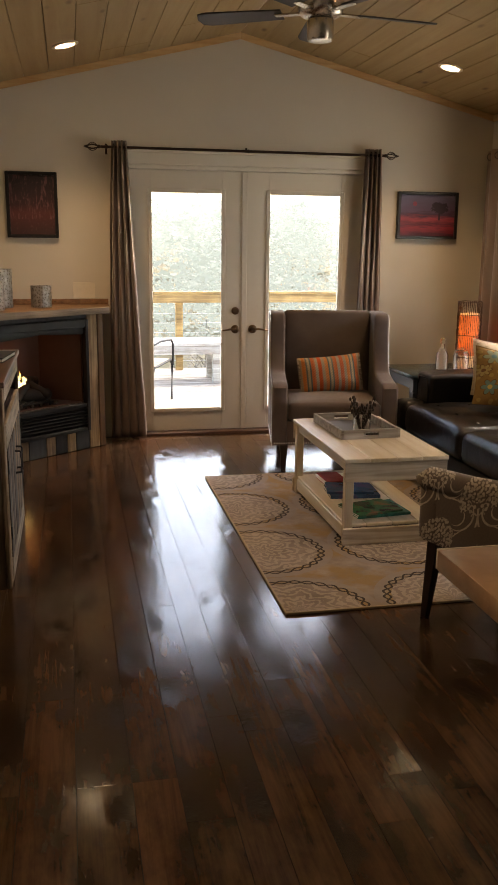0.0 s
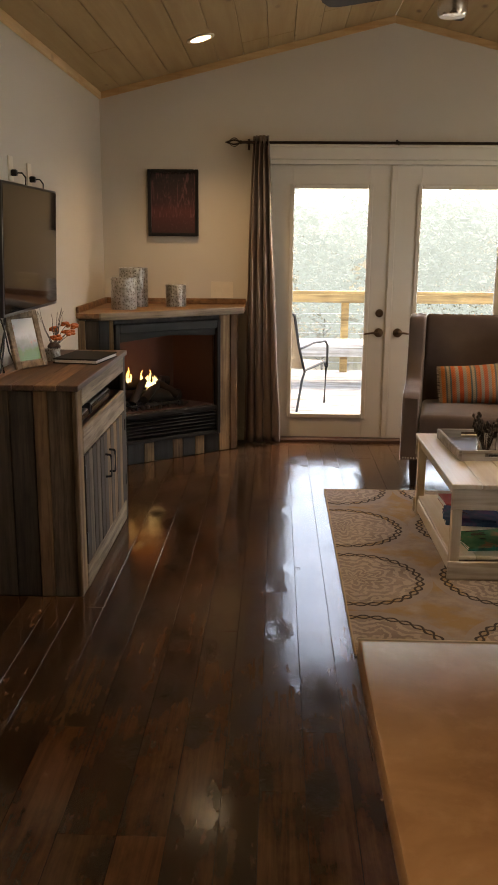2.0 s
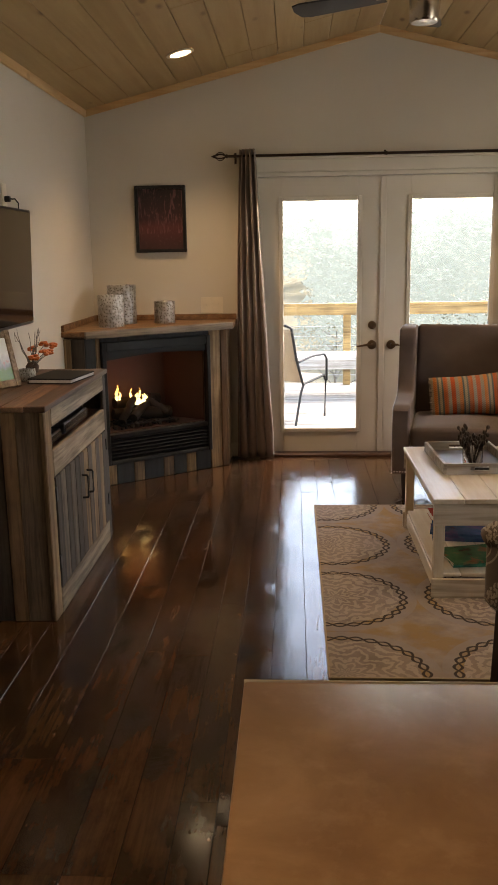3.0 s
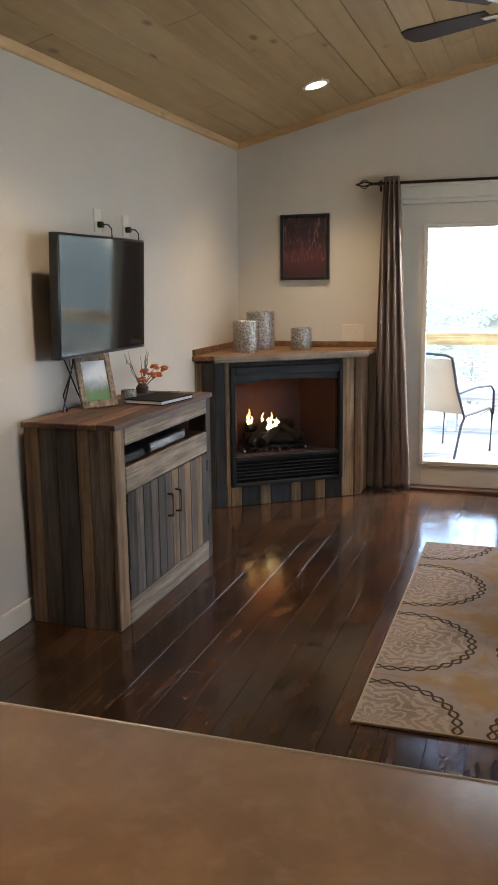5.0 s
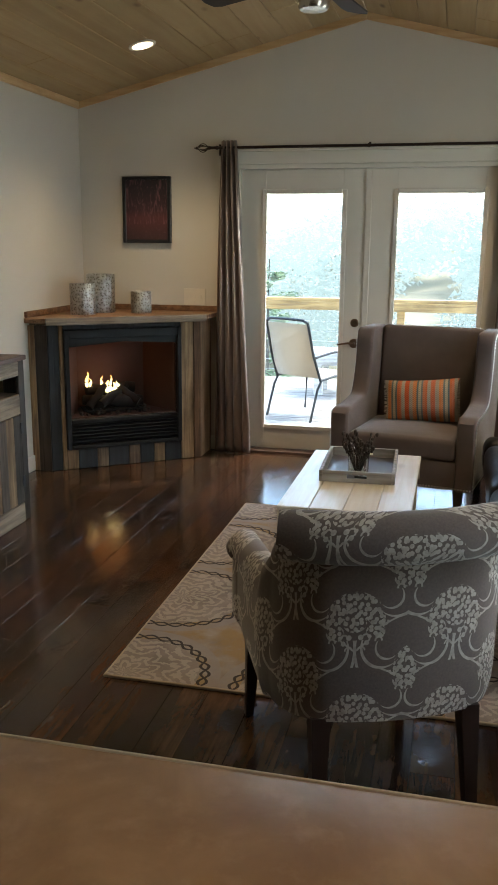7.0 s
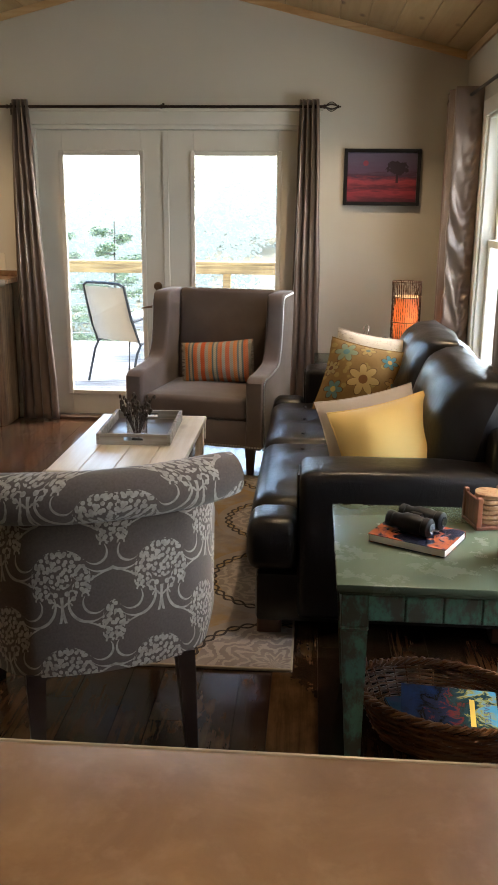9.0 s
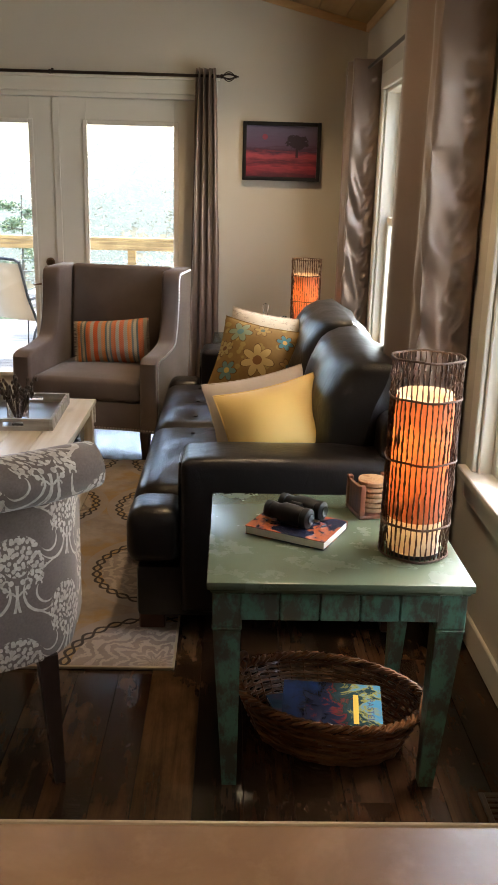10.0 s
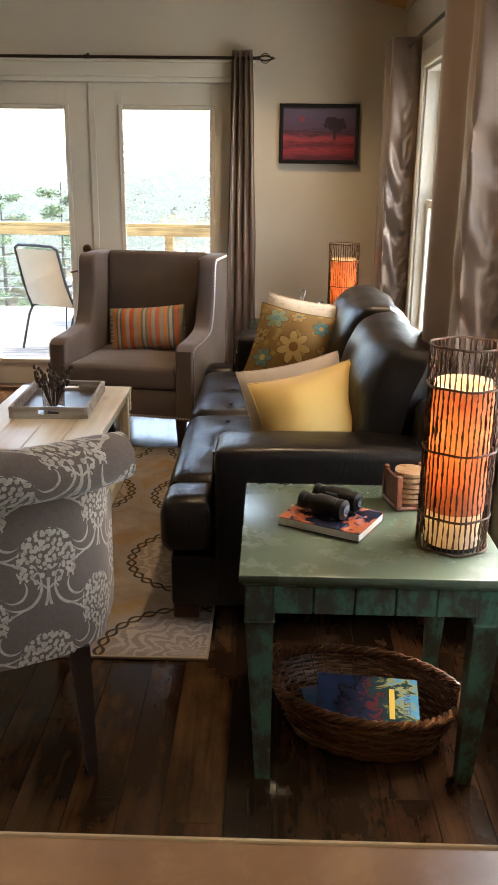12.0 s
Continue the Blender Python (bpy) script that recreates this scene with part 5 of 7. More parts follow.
book(1.73, 5.26, 0.119, 0.2, 0.13, 0.03, 92, C_RED, "red paperback on the lower shelf")

# ---- wing chair ----
M_NAIL = plain("silver_nailheads", (0.85, 0.82, 0.78), 0.3, 1.0)
wc = thing("wing_chair", "taupe velvet wing chair with nailhead trim", "armchair", pose(2.028, 6.33, 0, 0, 0, -11))
HWC, ZB = 0.42, 0.17
front_y = -0.4


def wing_profile():
    p = [(front_y, ZB), (front_y, 0.56), (front_y + 0.03, 0.585)]
    for k in range(9):
        s = k / 8
        p.append((front_y + 0.06 + s * 0.3, 0.592 + 0.03 * s * s))
    for k in range(1, 9):
        s = k / 8
        p.append((front_y + 0.36 + 0.1 * math.sin(s * math.pi / 2), 0.622 + 0.33 * (1 - math.cos(s * math.pi / 2)) ** 0.8))
    p += [(0.075, 1.0), (0.1, 1.018), (0.36, 1.02), (0.385, 1.0), (0.3, ZB)]
    return p


prof = wing_profile()
for s in (-1, 1):
    bm = B()
    a, b = sorted((s * HWC, s * (HWC - 0.105)))
    prism(bm, prof, a, b, "yz", 0.018, 3)
    part("wing_side", bm, M_TAUPE, wc)
bm = B()
box(bm, (-HWC + 0.103, -0.065, 0), (HWC - 0.103, 0.065, 0.64), 0.03, 3, Matrix.Translation((0, 0.265, 0.385)) @ Matrix.Rotation(radians(-7), 4, "X"))
part("backrest", bm, M_TAUPE, wc)
bm = B()
box(bm, (-HWC + 0.1, front_y + 0.012, ZB), (HWC - 0.1, 0.3, 0.335), 0.012, 2)
part("seat_base", bm, M_TAUPE, wc)
bm = B()
vs = box(bm, (-HWC + 0.108, front_y - 0.005, 0.337), (HWC - 0.108, 0.19, 0.46), 0.028, 3)
bmesh.ops.subdivide_edges(bm, edges=[e for e in bm.edges if e.calc_length() > 0.2], cuts=5, use_grid_fill=True)
for v in bm.verts:
    if v.co.z > 0.42:
        v.co.z += 0.022 * (1 - (v.co.x / 0.28) ** 2) * (1 - ((v.co.y + 0.1) / 0.32) ** 2)
part("seat_cushion", bm, M_TAUPE, wc)
for sx_ in (-1, 1):
    for fy, dy in ((front_y + 0.05, 0.0), (0.27, 0.05)):
        bm = B()
        lo = [(sx_ * 0.335 + ox * 0.016, fy + dy + oy * 0.016, 0.0) for ox, oy in ((-1, -1), (1, -1), (1, 1), (-1, 1))]
        hi = [(sx_ * 0.335 + ox * 0.027, fy + oy * 0.027, ZB + 0.002) for ox, oy in ((-1, -1), (1, -1), (1, 1), (-1, 1))]
        A, C = [bm.verts.new(p) for p in lo], [bm.verts.new(p) for p in hi]
        for i in range(4):
            bm.faces.new((A[i], A[(i + 1) % 4], C[(i + 1) % 4], C[i]))
        bm.faces.new(A[::-1])
        bm.faces.new(C)
        part("leg", bm, M_DARKLEG, wc, "", 0)
for s in (-1, 1):
    bm = B()
    path = [Vector((0, y + 0.02, z)) if z < 0.57 else Vector((0, y + 0.014, z - 0.018)) for y, z in prof[:-3]]
    path = path + [Vector((0, 0.34, 1.005))]
    dist_, want = 0.0, 0.0
    for a, b in zip(path, path[1:]):
        L = (b - a).length
        while want <= dist_ + L:
            p = a.lerp(b, (want - dist_) / L)
            ball(bm, (s * (HWC - 0.0005), p.y, p.z), 0.008, 6, (0.6, 1, 1))
            want += 0.019
        dist_ += L
    y = front_y + 0.03
    while y < 0.28:
        ball(bm, (s * (HWC - 0.0005), y, ZB + 0.02), 0.008, 6, (0.6, 1, 1))
        y += 0.019
    x = -HWC + 0.02
    while x < HWC and s > 0:
        ball(bm, (x, front_y + (0.0 if abs(x) > HWC - 0.1 else 0.011), ZB + 0.014), 0.006, 6, (1, 0.6, 1))
        x += 0.0165
    tagged(part("nailhead_trim", bm, M_NAIL, wc, "row of silver nailheads"), kind="stuff")


def m_stripe():
    m = Mat("woven_stripe", 0.9, 0, 0.2)
    x, y, z = m.sep()
    u = m.math("MULTIPLY", m.math("ADD", x, 0.25), 6.4)
    f = m.math("SUBTRACT", u, m.math("FLOOR", u))
    c = m.ramp(f, [(0.0, (0.52, 0.1, 0.03)), (0.16, (0.52, 0.1, 0.03)), (0.18, (0.34, 0.28, 0.2)), (0.3, (0.34, 0.28, 0.2)), (0.32, (0.58, 0.2, 0.06)), (0.45, (0.58, 0.2, 0.06)), (0.47, (0.13, 0.15, 0.14)), (0.52, (0.13, 0.15, 0.14)), (0.54, (0.42, 0.35, 0.24)), (0.62, (0.42, 0.35, 0.24)), (0.64, (0.13, 0.15, 0.14)), (0.69, (0.13, 0.15, 0.14)), (0.71, (0.55, 0.14, 0.05)), (0.86, (0.55, 0.14, 0.05)), (0.88, (0.36, 0.33, 0.25))])
    zig = m.math("SINE", m.math("ADD", m.math("MULTIPLY", z, 520.0), m.math("MULTIPLY", m.math("SINE", m.math("MULTIPLY", x, 340.0)), 1.6)))
    k = m.math("MULTIPLY", m.math("GREATER_THAN", zig, 0.25), m.math("GREATER_THAN", m.math("SINE", m.math("MULTIPLY", x, 102.0)), -0.1))
    m.color(m.mix(m.math("MULTIPLY", k, 0.3), c, (0.5, 0.42, 0.3)))
    return m.bump(m.math("ADD", m.noise(400, 3), zig), 0.4, 0.002).m


pw = thing("lumbar_pillow", "orange and grey striped woven lumbar pillow", "pillow", wc.matrix_world @ pose(0.01, 0.055, 0.59, -16, -5, 6))
bm = B()
pillow(bm, 0.45, 0.27, 0.16)
part("cover", bm, m_stripe(), pw)
bm = B()
rnd = random.Random(4)
for s in (-1, 1):
    for k in range(30):
        z = -0.13 + 0.009 * k
        tube(bm, [(s * 0.22 * (1 - 0.06 * (1 - (z / 0.135) ** 2)), 0, z), (s * 0.229, rnd.uniform(-0.004, 0.004), z + rnd.uniform(-0.005, 0.005))], 0.0025, 4)
tagged(part("fringe", bm, M_CREAMF, pw, "short cream fringe"), kind="stuff")

# ---- leather sofa ----
SX0, SX1, SY0, SY1 = 2.40, 3.42, 3.92, 6.12
sofa = thing("leather_sofa", "dark espresso tufted leather two-seat sofa", "sofa", pose(0, 0, 0))


def soft_box(a, b, bev, segs, bulge, axis, sgn, tuft=0.0, cuts=9, tufts=()):
    bm = B()
    box(bm, a, b, bev, segs)
    bmesh.ops.subdivide_edges(bm, edges=[e for e in bm.edges if e.calc_length() > 0.1], cuts=cuts, use_grid_fill=True)
    c = [(p + q) / 2 for p, q in zip(a, b)]
    hl = [abs(q - p) / 2 for p, q in zip(a, b)]
    o = [k for k in range(3) if k != axis]
    for v in bm.verts:
        r = (v.co[axis] - c[axis]) / hl[axis] * sgn
        if r > 0.2:
            f = 1.0
            for k in o:
                f *= max(0.0, 1 - ((v.co[k] - c[k]) / hl[k]) ** 4)
            h = bulge * f + 0.006 * noise.noise(v.co * 6) * f
            for tp in tufts:
                d2 = sum((v.co[k] - tp[i]) ** 2 for i, k in enumerate(o))
                h -= tuft * math.exp(-d2 / 0.0035) * min(1, f * 1.5)
            v.co[axis] += sgn * h * min(1.0, (r - 0.2) / 0.5)
    return bm


bm = B()
box(bm, (SX0 + 0.05, SY0 + 0.02, 0.07), (SX1, SY1 - 0.02, 0.26), 0.02, 2)
part("base", bm, M_LEATHER, sofa)
AW = 0.24
for y0, y1 in ((SY0, SY0 + AW), (SY1 - AW, SY1)):
    bm = soft_box((SX0 + 0.2, y0, 0.09), (SX1 - 0.02, y1, 0.64), 0.028, 4, 0.014, 2, 1, 0, 7)
    part("armrest", bm, M_LEATHER, sofa)
    bm = B()
    tube(bm, [(SX0 + 0.199, y0 + 0.03, 0.12), (SX0 + 0.197, y0 + 0.025, 0.55), (SX0 + 0.197, y0 + 0.06, 0.615), (SX0 + 0.197, y1 - 0.06, 0.615), (SX0 + 0.197, y1 - 0.025, 0.55), (SX0 + 0.199, y1 - 0.03, 0.12)], 0.006, 6)
    part("arm_piping", bm, M_LEATHER, sofa)
ym_ = (SY0 + SY1) / 2
for k, (y0, y1) in enumerate(((SY0 + AW, ym_ - 0.003), (ym_ + 0.003, SY1 - AW))):
    tf = [(SX0 + 0.2 + i * 0.22, y0 + (y1 - y0) * (j + 0.5) / 3) for i in range(3) for j in range(3)]
    bm = soft_box((SX0 + 0.015, y0, 0.262), (SX1 - 0.28, y1, 0.455), 0.055, 4, 0.03, 2, 1, 0.03, 11, tf)
    s_ = part("seat_cushion", bm, M_LEATHER, sofa, "tufted seat cushion")
    for p in tf:
        bm = B()
        ball(bm, (p[0], p[1], 0.465), 0.011, 8, (1, 1, 0.5))
        part("button", bm, M_LEATHER, s_)
# the front ends of the seat reach past the arms
for y0, y1 in ((SY0 + 0.01, SY0 + AW - 0.003), (SY1 - AW + 0.003, SY1 - 0.01)):
    bm = soft_box((SX0 + 0.015, y0, 0.262), (SX0 + 0.21, y1, 0.45), 0.05, 4, 0.015, 2, 1, 0, 5)
    part("seat_end", bm, M_LEATHER, sofa)
bm = B()
box(bm, (SX1 - 0.16, SY0 + 0.03, 0.24), (SX1, SY1 - 0.03, 0.78), 0.05, 4)
part("back_frame", bm, M_LEATHER, sofa)
for y0, y1 in ((SY0 + AW - 0.06, ym_ - 0.004), (ym_ + 0.004, SY1 - AW + 0.06)):
    bm = B()
    mm = Matrix.Translation((SX1 - 0.205, (y0 + y1) / 2, 0.655)) @ Matrix.Rotation(radians(-90), 4, "Z") @ Matrix.Rotation(radians(-16), 4, "X")
    pillow(bm, y1 - y0, 0.58, 0.34, mm, 24, -0.015, 5.0)
    for v in bm.verts:
        v.co += Vector((1, 0, 0.4)) * 0.02 * noise.noise(v.co * 7)
    part("back_cushion", bm, M_LEATHER, sofa, "plump leather back cushion")
for px in (SX0 + 0.1, SX1 - 0.07):
    for py in (SY0 + 0.1, SY1 - 0.1):
        piece("foot", (px - 0.045, py - 0.045, 0.0), (px + 0.045, py + 0.045, 0.07), plain("brown_wood_foot", (0.09, 0.035, 0.018), 0.4), sofa, 0.006)


def m_flowers():
    m = Mat("embroidered_flowers", 0.85, 0, 0.2)
    x, y, z = m.sep(m.scaled((1.25, 1.25, 1.25)))
    base = m.mix(m.noise(24, 4, 0.7), (0.17, 0.095, 0.03), (0.27, 0.165, 0.055))

    def flower(c, cx, cz, R, n, col, eye):
        dx, dz = m.math("SUBTRACT", x, cx), m.math("SUBTRACT", z, cz)
        r = m.math("SQRT", m.math("ADD", m.math("MULTIPLY", dx, dx), m.math("MULTIPLY", dz, dz)))
        th = m.math("ARCTAN2", dz, dx)
        lobe = m.math("MULTIPLY", m.math("ADD", m.math("MULTIPLY", m.math("ABSOLUTE", m.math("COSINE", m.math("MULTIPLY", th, n / 2))), 0.55), 0.45), R)
        c = m.mix(m.math("LESS_THAN", r, m.math("ADD", lobe, 0.006)), c, (0.12, 0.06, 0.02))
        c = m.mix(m.math("LESS_THAN", r, lobe), c, col)
        return m.mix(m.math("LESS_THAN", r, R * 0.28), c, eye)

    leaves = m.n("TexVoronoi", {"Vector": m.scaled((22, 1, 22)), "Scale": 1.0}, "Distance")
    c = m.mix(m.math("LESS_THAN", leaves, 0.3), base, (0.3, 0.21, 0.07))
    for args in ((0.02, -0.03, 0.1, 7, (0.46, 0.32, 0.13), (0.2, 0.09, 0.03)), (0.15, 0.13, 0.05, 6, (0.08, 0.2, 0.24), (0.5, 0.3, 0.1)), (-0.13, 0.14, 0.075, 6, (0.2, 0.24, 0.16), (0.1, 0.2, 0.22)), (-0.15, -0.12, 0.06, 6, (0.12, 0.2, 0.18), (0.5, 0.35, 0.1)), (0.16, -0.15, 0.055, 7, (0.4, 0.27, 0.1), (0.2, 0.1, 0.05)), (0.0, 0.18, 0.05, 6, (0.3, 0.2, 0.07), (0.1, 0.12, 0.1)), (-0.2, 0.02, 0.05, 7, (0.32, 0.24, 0.1), (0.15, 0.07, 0.03)), (0.2, -0.01, 0.045, 6, (0.33, 0.2, 0.07), (0.1, 0.16, 0.16))):
        c = flower(c, *args)
    m.color(c)
    return m.bump(m.noise(300, 3), 0.4, 0.002).m


def m_script():
    m = Mat("printed_cream_cloth", 0.85, 0, 0.2)
    v = m.noise(1.0, 5, 0.7, m.scaled((30, 30, 55)), 1.5)
    return m.color(m.mix(m.ramp(v, [(0.55, 0.0), (0.62, 0.55)]), (0.66, 0.58, 0.47), (0.25, 0.17, 0.12))).m


def throw_pillow(label, m, w, h, t, mat):
    p = thing("throw_pillow", label, "pillow", m, "pillows on the sofa")
    bm = B()
    pillow(bm, w, h, t, None, 22, 0.08, 2.3, 0.75)
    part("cover", bm, mat, p)
    bm = B()
    n_ = 24
    pts = []
    for sx_, sz_, ax in ((1, -1, 1), (1, 1, 0), (-1, 1, 1), (-1, -1, 0)):
        for k in range(n_):
            u = -1 + 2 * k / n_
            if ax == 1:
                vv = u if sx_ > 0 else -u
                pts.append((sx_ * w / 2 * (1 - 0.08 * (1 - vv * vv)), 0, vv * h / 2))
            else:
                uu = -u if sz_ > 0 else u
                pts.append((uu * w / 2, 0, sz_ * h / 2 * (1 - 0.08 * (1 - uu * uu))))
    tube(bm, pts, 0.003, 5, True)
    part("piping", bm, mat, p)
    return p


throw_pillow("brown pillow embroidered with flowers leaning on the sofa", pose(2.885, 5.39, 0.685, -32, 9, -12), 0.41, 0.4, 0.2, m_flowers())
throw_pillow("cream printed pillow behind the flowered one", pose(2.925, 5.54, 0.72, -26, 8, -8), 0.39, 0.38, 0.17, m_script())
throw_pillow("bright yellow satin pillow lying against the armrest", pose(2.935, 4.31, 0.63, -34, -13, 8), 0.39, 0.4, 0.27, M_YELLOW)
throw_pillow("cream quilted pillow behind the yellow one", pose(2.885, 4.44, 0.64, -32, -12, 6), 0.4, 0.39, 0.2, M_CREAMF)

# ---- floral slipper chair ----
fc = thing("floral_armchair", "taupe floral damask armchair with rolled back", "armchair", pose(2.036, 3.32, 0, 0, 0, 24))


def shell(bm, thick, bottom, inner=0.0):
    """The wrapped arm and back: a bent wall with a top line low at the arms and high at the back."""
    path = []
    for k in range(8):
        path.append((-0.312 - 0.016 * k / 7, 0.41 - k / 7 * 0.48))
    for k in range(1, 12):
        a = math.pi + (math.pi / 2) * k / 12
        path.append((-0.313 + 0.17 + 0.17 * math.cos(a), -0.07 - 0.16 + 0.16 * 0 + 0.19 * math.sin(a) * 0.9 + 0.16))
    for k in range(12):
        path.append((-0.143 + 0.286 * k / 11, -0.245 - 0.012 * math.sin(math.pi * k / 11)))
    path = path + [(-x, y) for x, y in reversed(path[:19])]
    n = len(path)
    rows = []
    nz = 12
    for i, (x, y) in enumerate(path):
        a, b = path[max(0, i - 1)], path[min(n - 1, i + 1)]
        t = Vector((b[0] - a[0], b[1] - a[1], 0)).normalized()
        nrm = Vector((-t.y, t.x, 0))
        s = min(1.0, max(0.0, (0.02 - y) / 0.2))
        s = s * s * (3 - 2 * s)
        top = 0.60 + 0.25 * s
        rows.append((Vector((x, y, 0)), nrm, top))
    outer, inn = [], []
    for c, nrm, top in rows:
        o, q = [], []
        for j in range(nz + 1):
            z = bottom + (top - bottom) * j / nz
            lean = -0.02 * ((z - bottom) / 0.5) ** 2 if c.y < 0 else 0.0
            tuck = 0.03 * max(0.0, 1 - (z - bottom) / 0.08) ** 2
            p = c + Vector((0, lean, 0)) + Vector((-c.x * 0.15, 0.03, 0)) * tuck * 8
            o.append(bm.verts.new((p.x, p.y, z)))
            pi = p + nrm * thick * (1 if j < nz else 0.75)
            q.append(bm.verts.new((pi.x, pi.y, z)))
        outer.append(o)
        inn.append(q)
    for i in range(n - 1):
        for j in range(nz):
            bm.faces.new((outer[i][j], outer[i + 1][j], outer[i + 1][j + 1], outer[i][j + 1]))
            bm.faces.new((inn[i][j], inn[i][j + 1], inn[i + 1][j + 1], inn[i + 1][j]))
        tp = [(outer[k][nz].co + inn[k][nz].co) / 2 + Vector((0, 0, thick * 0.32)) for k in (i, i + 1)]
        va, vb = (bm.verts.new(p) for p in tp)
        bm.faces.new((outer[i][nz], outer[i + 1][nz], vb, va))
        bm.faces.new((va, vb, inn[i + 1][nz], inn[i][nz]))
        bm.faces.new((outer[i + 1][0], outer[i][0], inn[i][0], inn[i + 1][0]))
    for i in (0, n - 1):
        for j in range(nz):
            f = (outer[i][j], outer[i][j + 1], inn[i][j + 1], inn[i][j])
            bm.faces.new(f if i == 0 else f[::-1])
    bmesh.ops.remove_doubles(bm, verts=bm.verts[:], dist=2e-4)
    bmesh.ops.recalc_face_normals(bm, faces=bm.faces[:])


bm = B()
shell(bm, 0.075, 0.345)
part("outer_shell", bm, M_FLORAL, fc, "", 70)
# rolled top of the back
bm = B()
pts = []
for k in range(25):
    u = -1 + 2 * k / 24
    pts.append((u * 0.325, -0.285 + 0.045 * u * u, 0.842 + 0.012 * u * u))
tube(bm, pts, lambda s: 0.064 * (1 - 0.12 * abs(2 * s - 1) ** 6), 20)
part("rolled_top", bm, M_FLORAL, fc, "", 70)
for s in (-1, 1):
    bm = B()
    tube(bm, [(s * 0.29, 0.43, 0.57), (s * 0.28, 0.41, 0.595), (s * 0.275, 0.2, 0.6), (s * 0.27, -0.03, 0.62)], 0.05, 16)
    part("arm_roll", bm, M_FLORAL, fc, "", 70)
    bm = B()
    box(bm, (s * 0.318, 0.33, 0.345), (s * 0.23, 0.445, 0.59), 0.03, 3)
    part("arm_front", bm, M_FLORAL, fc)
bm = soft_box((-0.24, -0.18, 0.345), (0.24, 0.46, 0.47), 0.035, 3, 0.025, 2, 1, 0, 7)
part("seat_cushion", bm, M_FLORAL, fc)
for lx, ly, sx_, sy in ((-0.25, 0.39, -0.01, 0.03), (0.25, 0.39, 0.01, 0.03), (-0.2, -0.2, -0.01, -0.05), (0.2, -0.2, 0.01, -0.05)):
    bm = B()
    lo = [(lx + sx_ + ox * 0.013, ly + sy + oy * 0.013, 0.0) for ox, oy in ((-1, -1), (1, -1), (1, 1), (-1, 1))]
    hi = [(lx + ox * 0.025, ly + oy * 0.025, 0.352) for ox, oy in ((-1, -1), (1, -1), (1, 1), (-1, 1))]
    A, C = [bm.verts.new(p) for p in lo], [bm.verts.new(p) for p in hi]
    for i in range(4):
        bm.faces.new((A[i], A[(i + 1) % 4], C[(i + 1) % 4], C[i]))
    bm.faces.new(A[::-1])
    bm.faces.new(C)
    part("leg", bm, M_DARKLEG, fc, "dark tapered wooden leg", 0)

# ---- end tables ----
def end_table(m, w, d, h, m_top, m_body, label):
    t = thing("end_table", label, "end table", m, "sofa end tables")
    bm = B()
    box(bm, (-w / 2, -d / 2, h - 0.022), (w / 2, d / 2, h), 0.005, 2)
    box(bm, (-w / 2 + 0.008, -d / 2 + 0.008, h - 0.032), (w / 2 - 0.008, d / 2 - 0.008, h - 0.0221), 0.003)
    part("tabletop", bm, m_top, t)
    e = 0.02
    for s in (-1, 1):
        n_ = 5
        for k in range(n_):
            a, b = -w / 2 + e + 0.06 + (w - 2 * e - 0.12) * k / n_, -w / 2 + e + 0.06 + (w - 2 * e - 0.12) * (k + 1) / n_
            piece("apron_board", (a + 0.001, s * (d / 2 - e) - 0.008, h - 0.105), (b - 0.001, s * (d / 2 - e) + 0.004, h - 0.0325), m_body, t, 0.003)
        piece("side_apron", (s * (w / 2 - e) - 0.006, -d / 2 + e + 0.06, h - 0.105), (s * (w / 2 - e) + 0.004, d / 2 - e - 0.06, h - 0.0325), m_body, t, 0.003)
        for q in (-1, 1):
            bm = B()
            cx, cy = s * (w / 2 - e - 0.03), q * (d / 2 - e - 0.03)
            box(bm, (cx - 0.036, cy - 0.036, h - 0.125), (cx + 0.036, cy + 0.036, h - 0.033), 0.003)
            box(bm, (cx - 0.037, cy - 0.037, h - 0.135), (cx + 0.037, cy + 0.037, h - 0.1255), 0.004)
            lo = [(cx - s * 0.014 + ox * 0.019, cy - q * 0.014 + oy * 0.019, 0.0) for ox, oy in ((-1, -1), (1, -1), (1, 1), (-1, 1))]
            hi = [(cx + ox * 0.034, cy + oy * 0.034, h - 0.1355) for ox, oy in ((-1, -1), (1, -1), (1, 1), (-1, 1))]
            A, C = [bm.verts.new(p) for p in lo], [bm.verts.new(p) for p in hi]
            for i in range(4):
                bm.faces.new((A[i], A[(i + 1) % 4], C[(i + 1) % 4], C[i]))
            bm.faces.new(A[::-1])
            bm.faces.new(C)
            part("leg", bm, m_body, t, "", 0)
    return t


end_table(pose(3.031, 3.43, 0), 0.645, 0.625, 0.602, M_GREENTOP, M_GREEN, "distressed sage green painted wooden end table")
M_BLKPAINT = m_distress("worn_black_paint", (0.018, 0.02, 0.02), (0.06, 0.03, 0.02), -0.1, 0.35)
end_table(pose(2.98, 6.62, 0), 0.66, 0.6, 0.575, m_distress("dark_green_top", (0.035, 0.05, 0.045), (0.05, 0.035, 0.025), -0.1, 0.25), M_BLKPAINT, "dark painted end table behind the sofa")

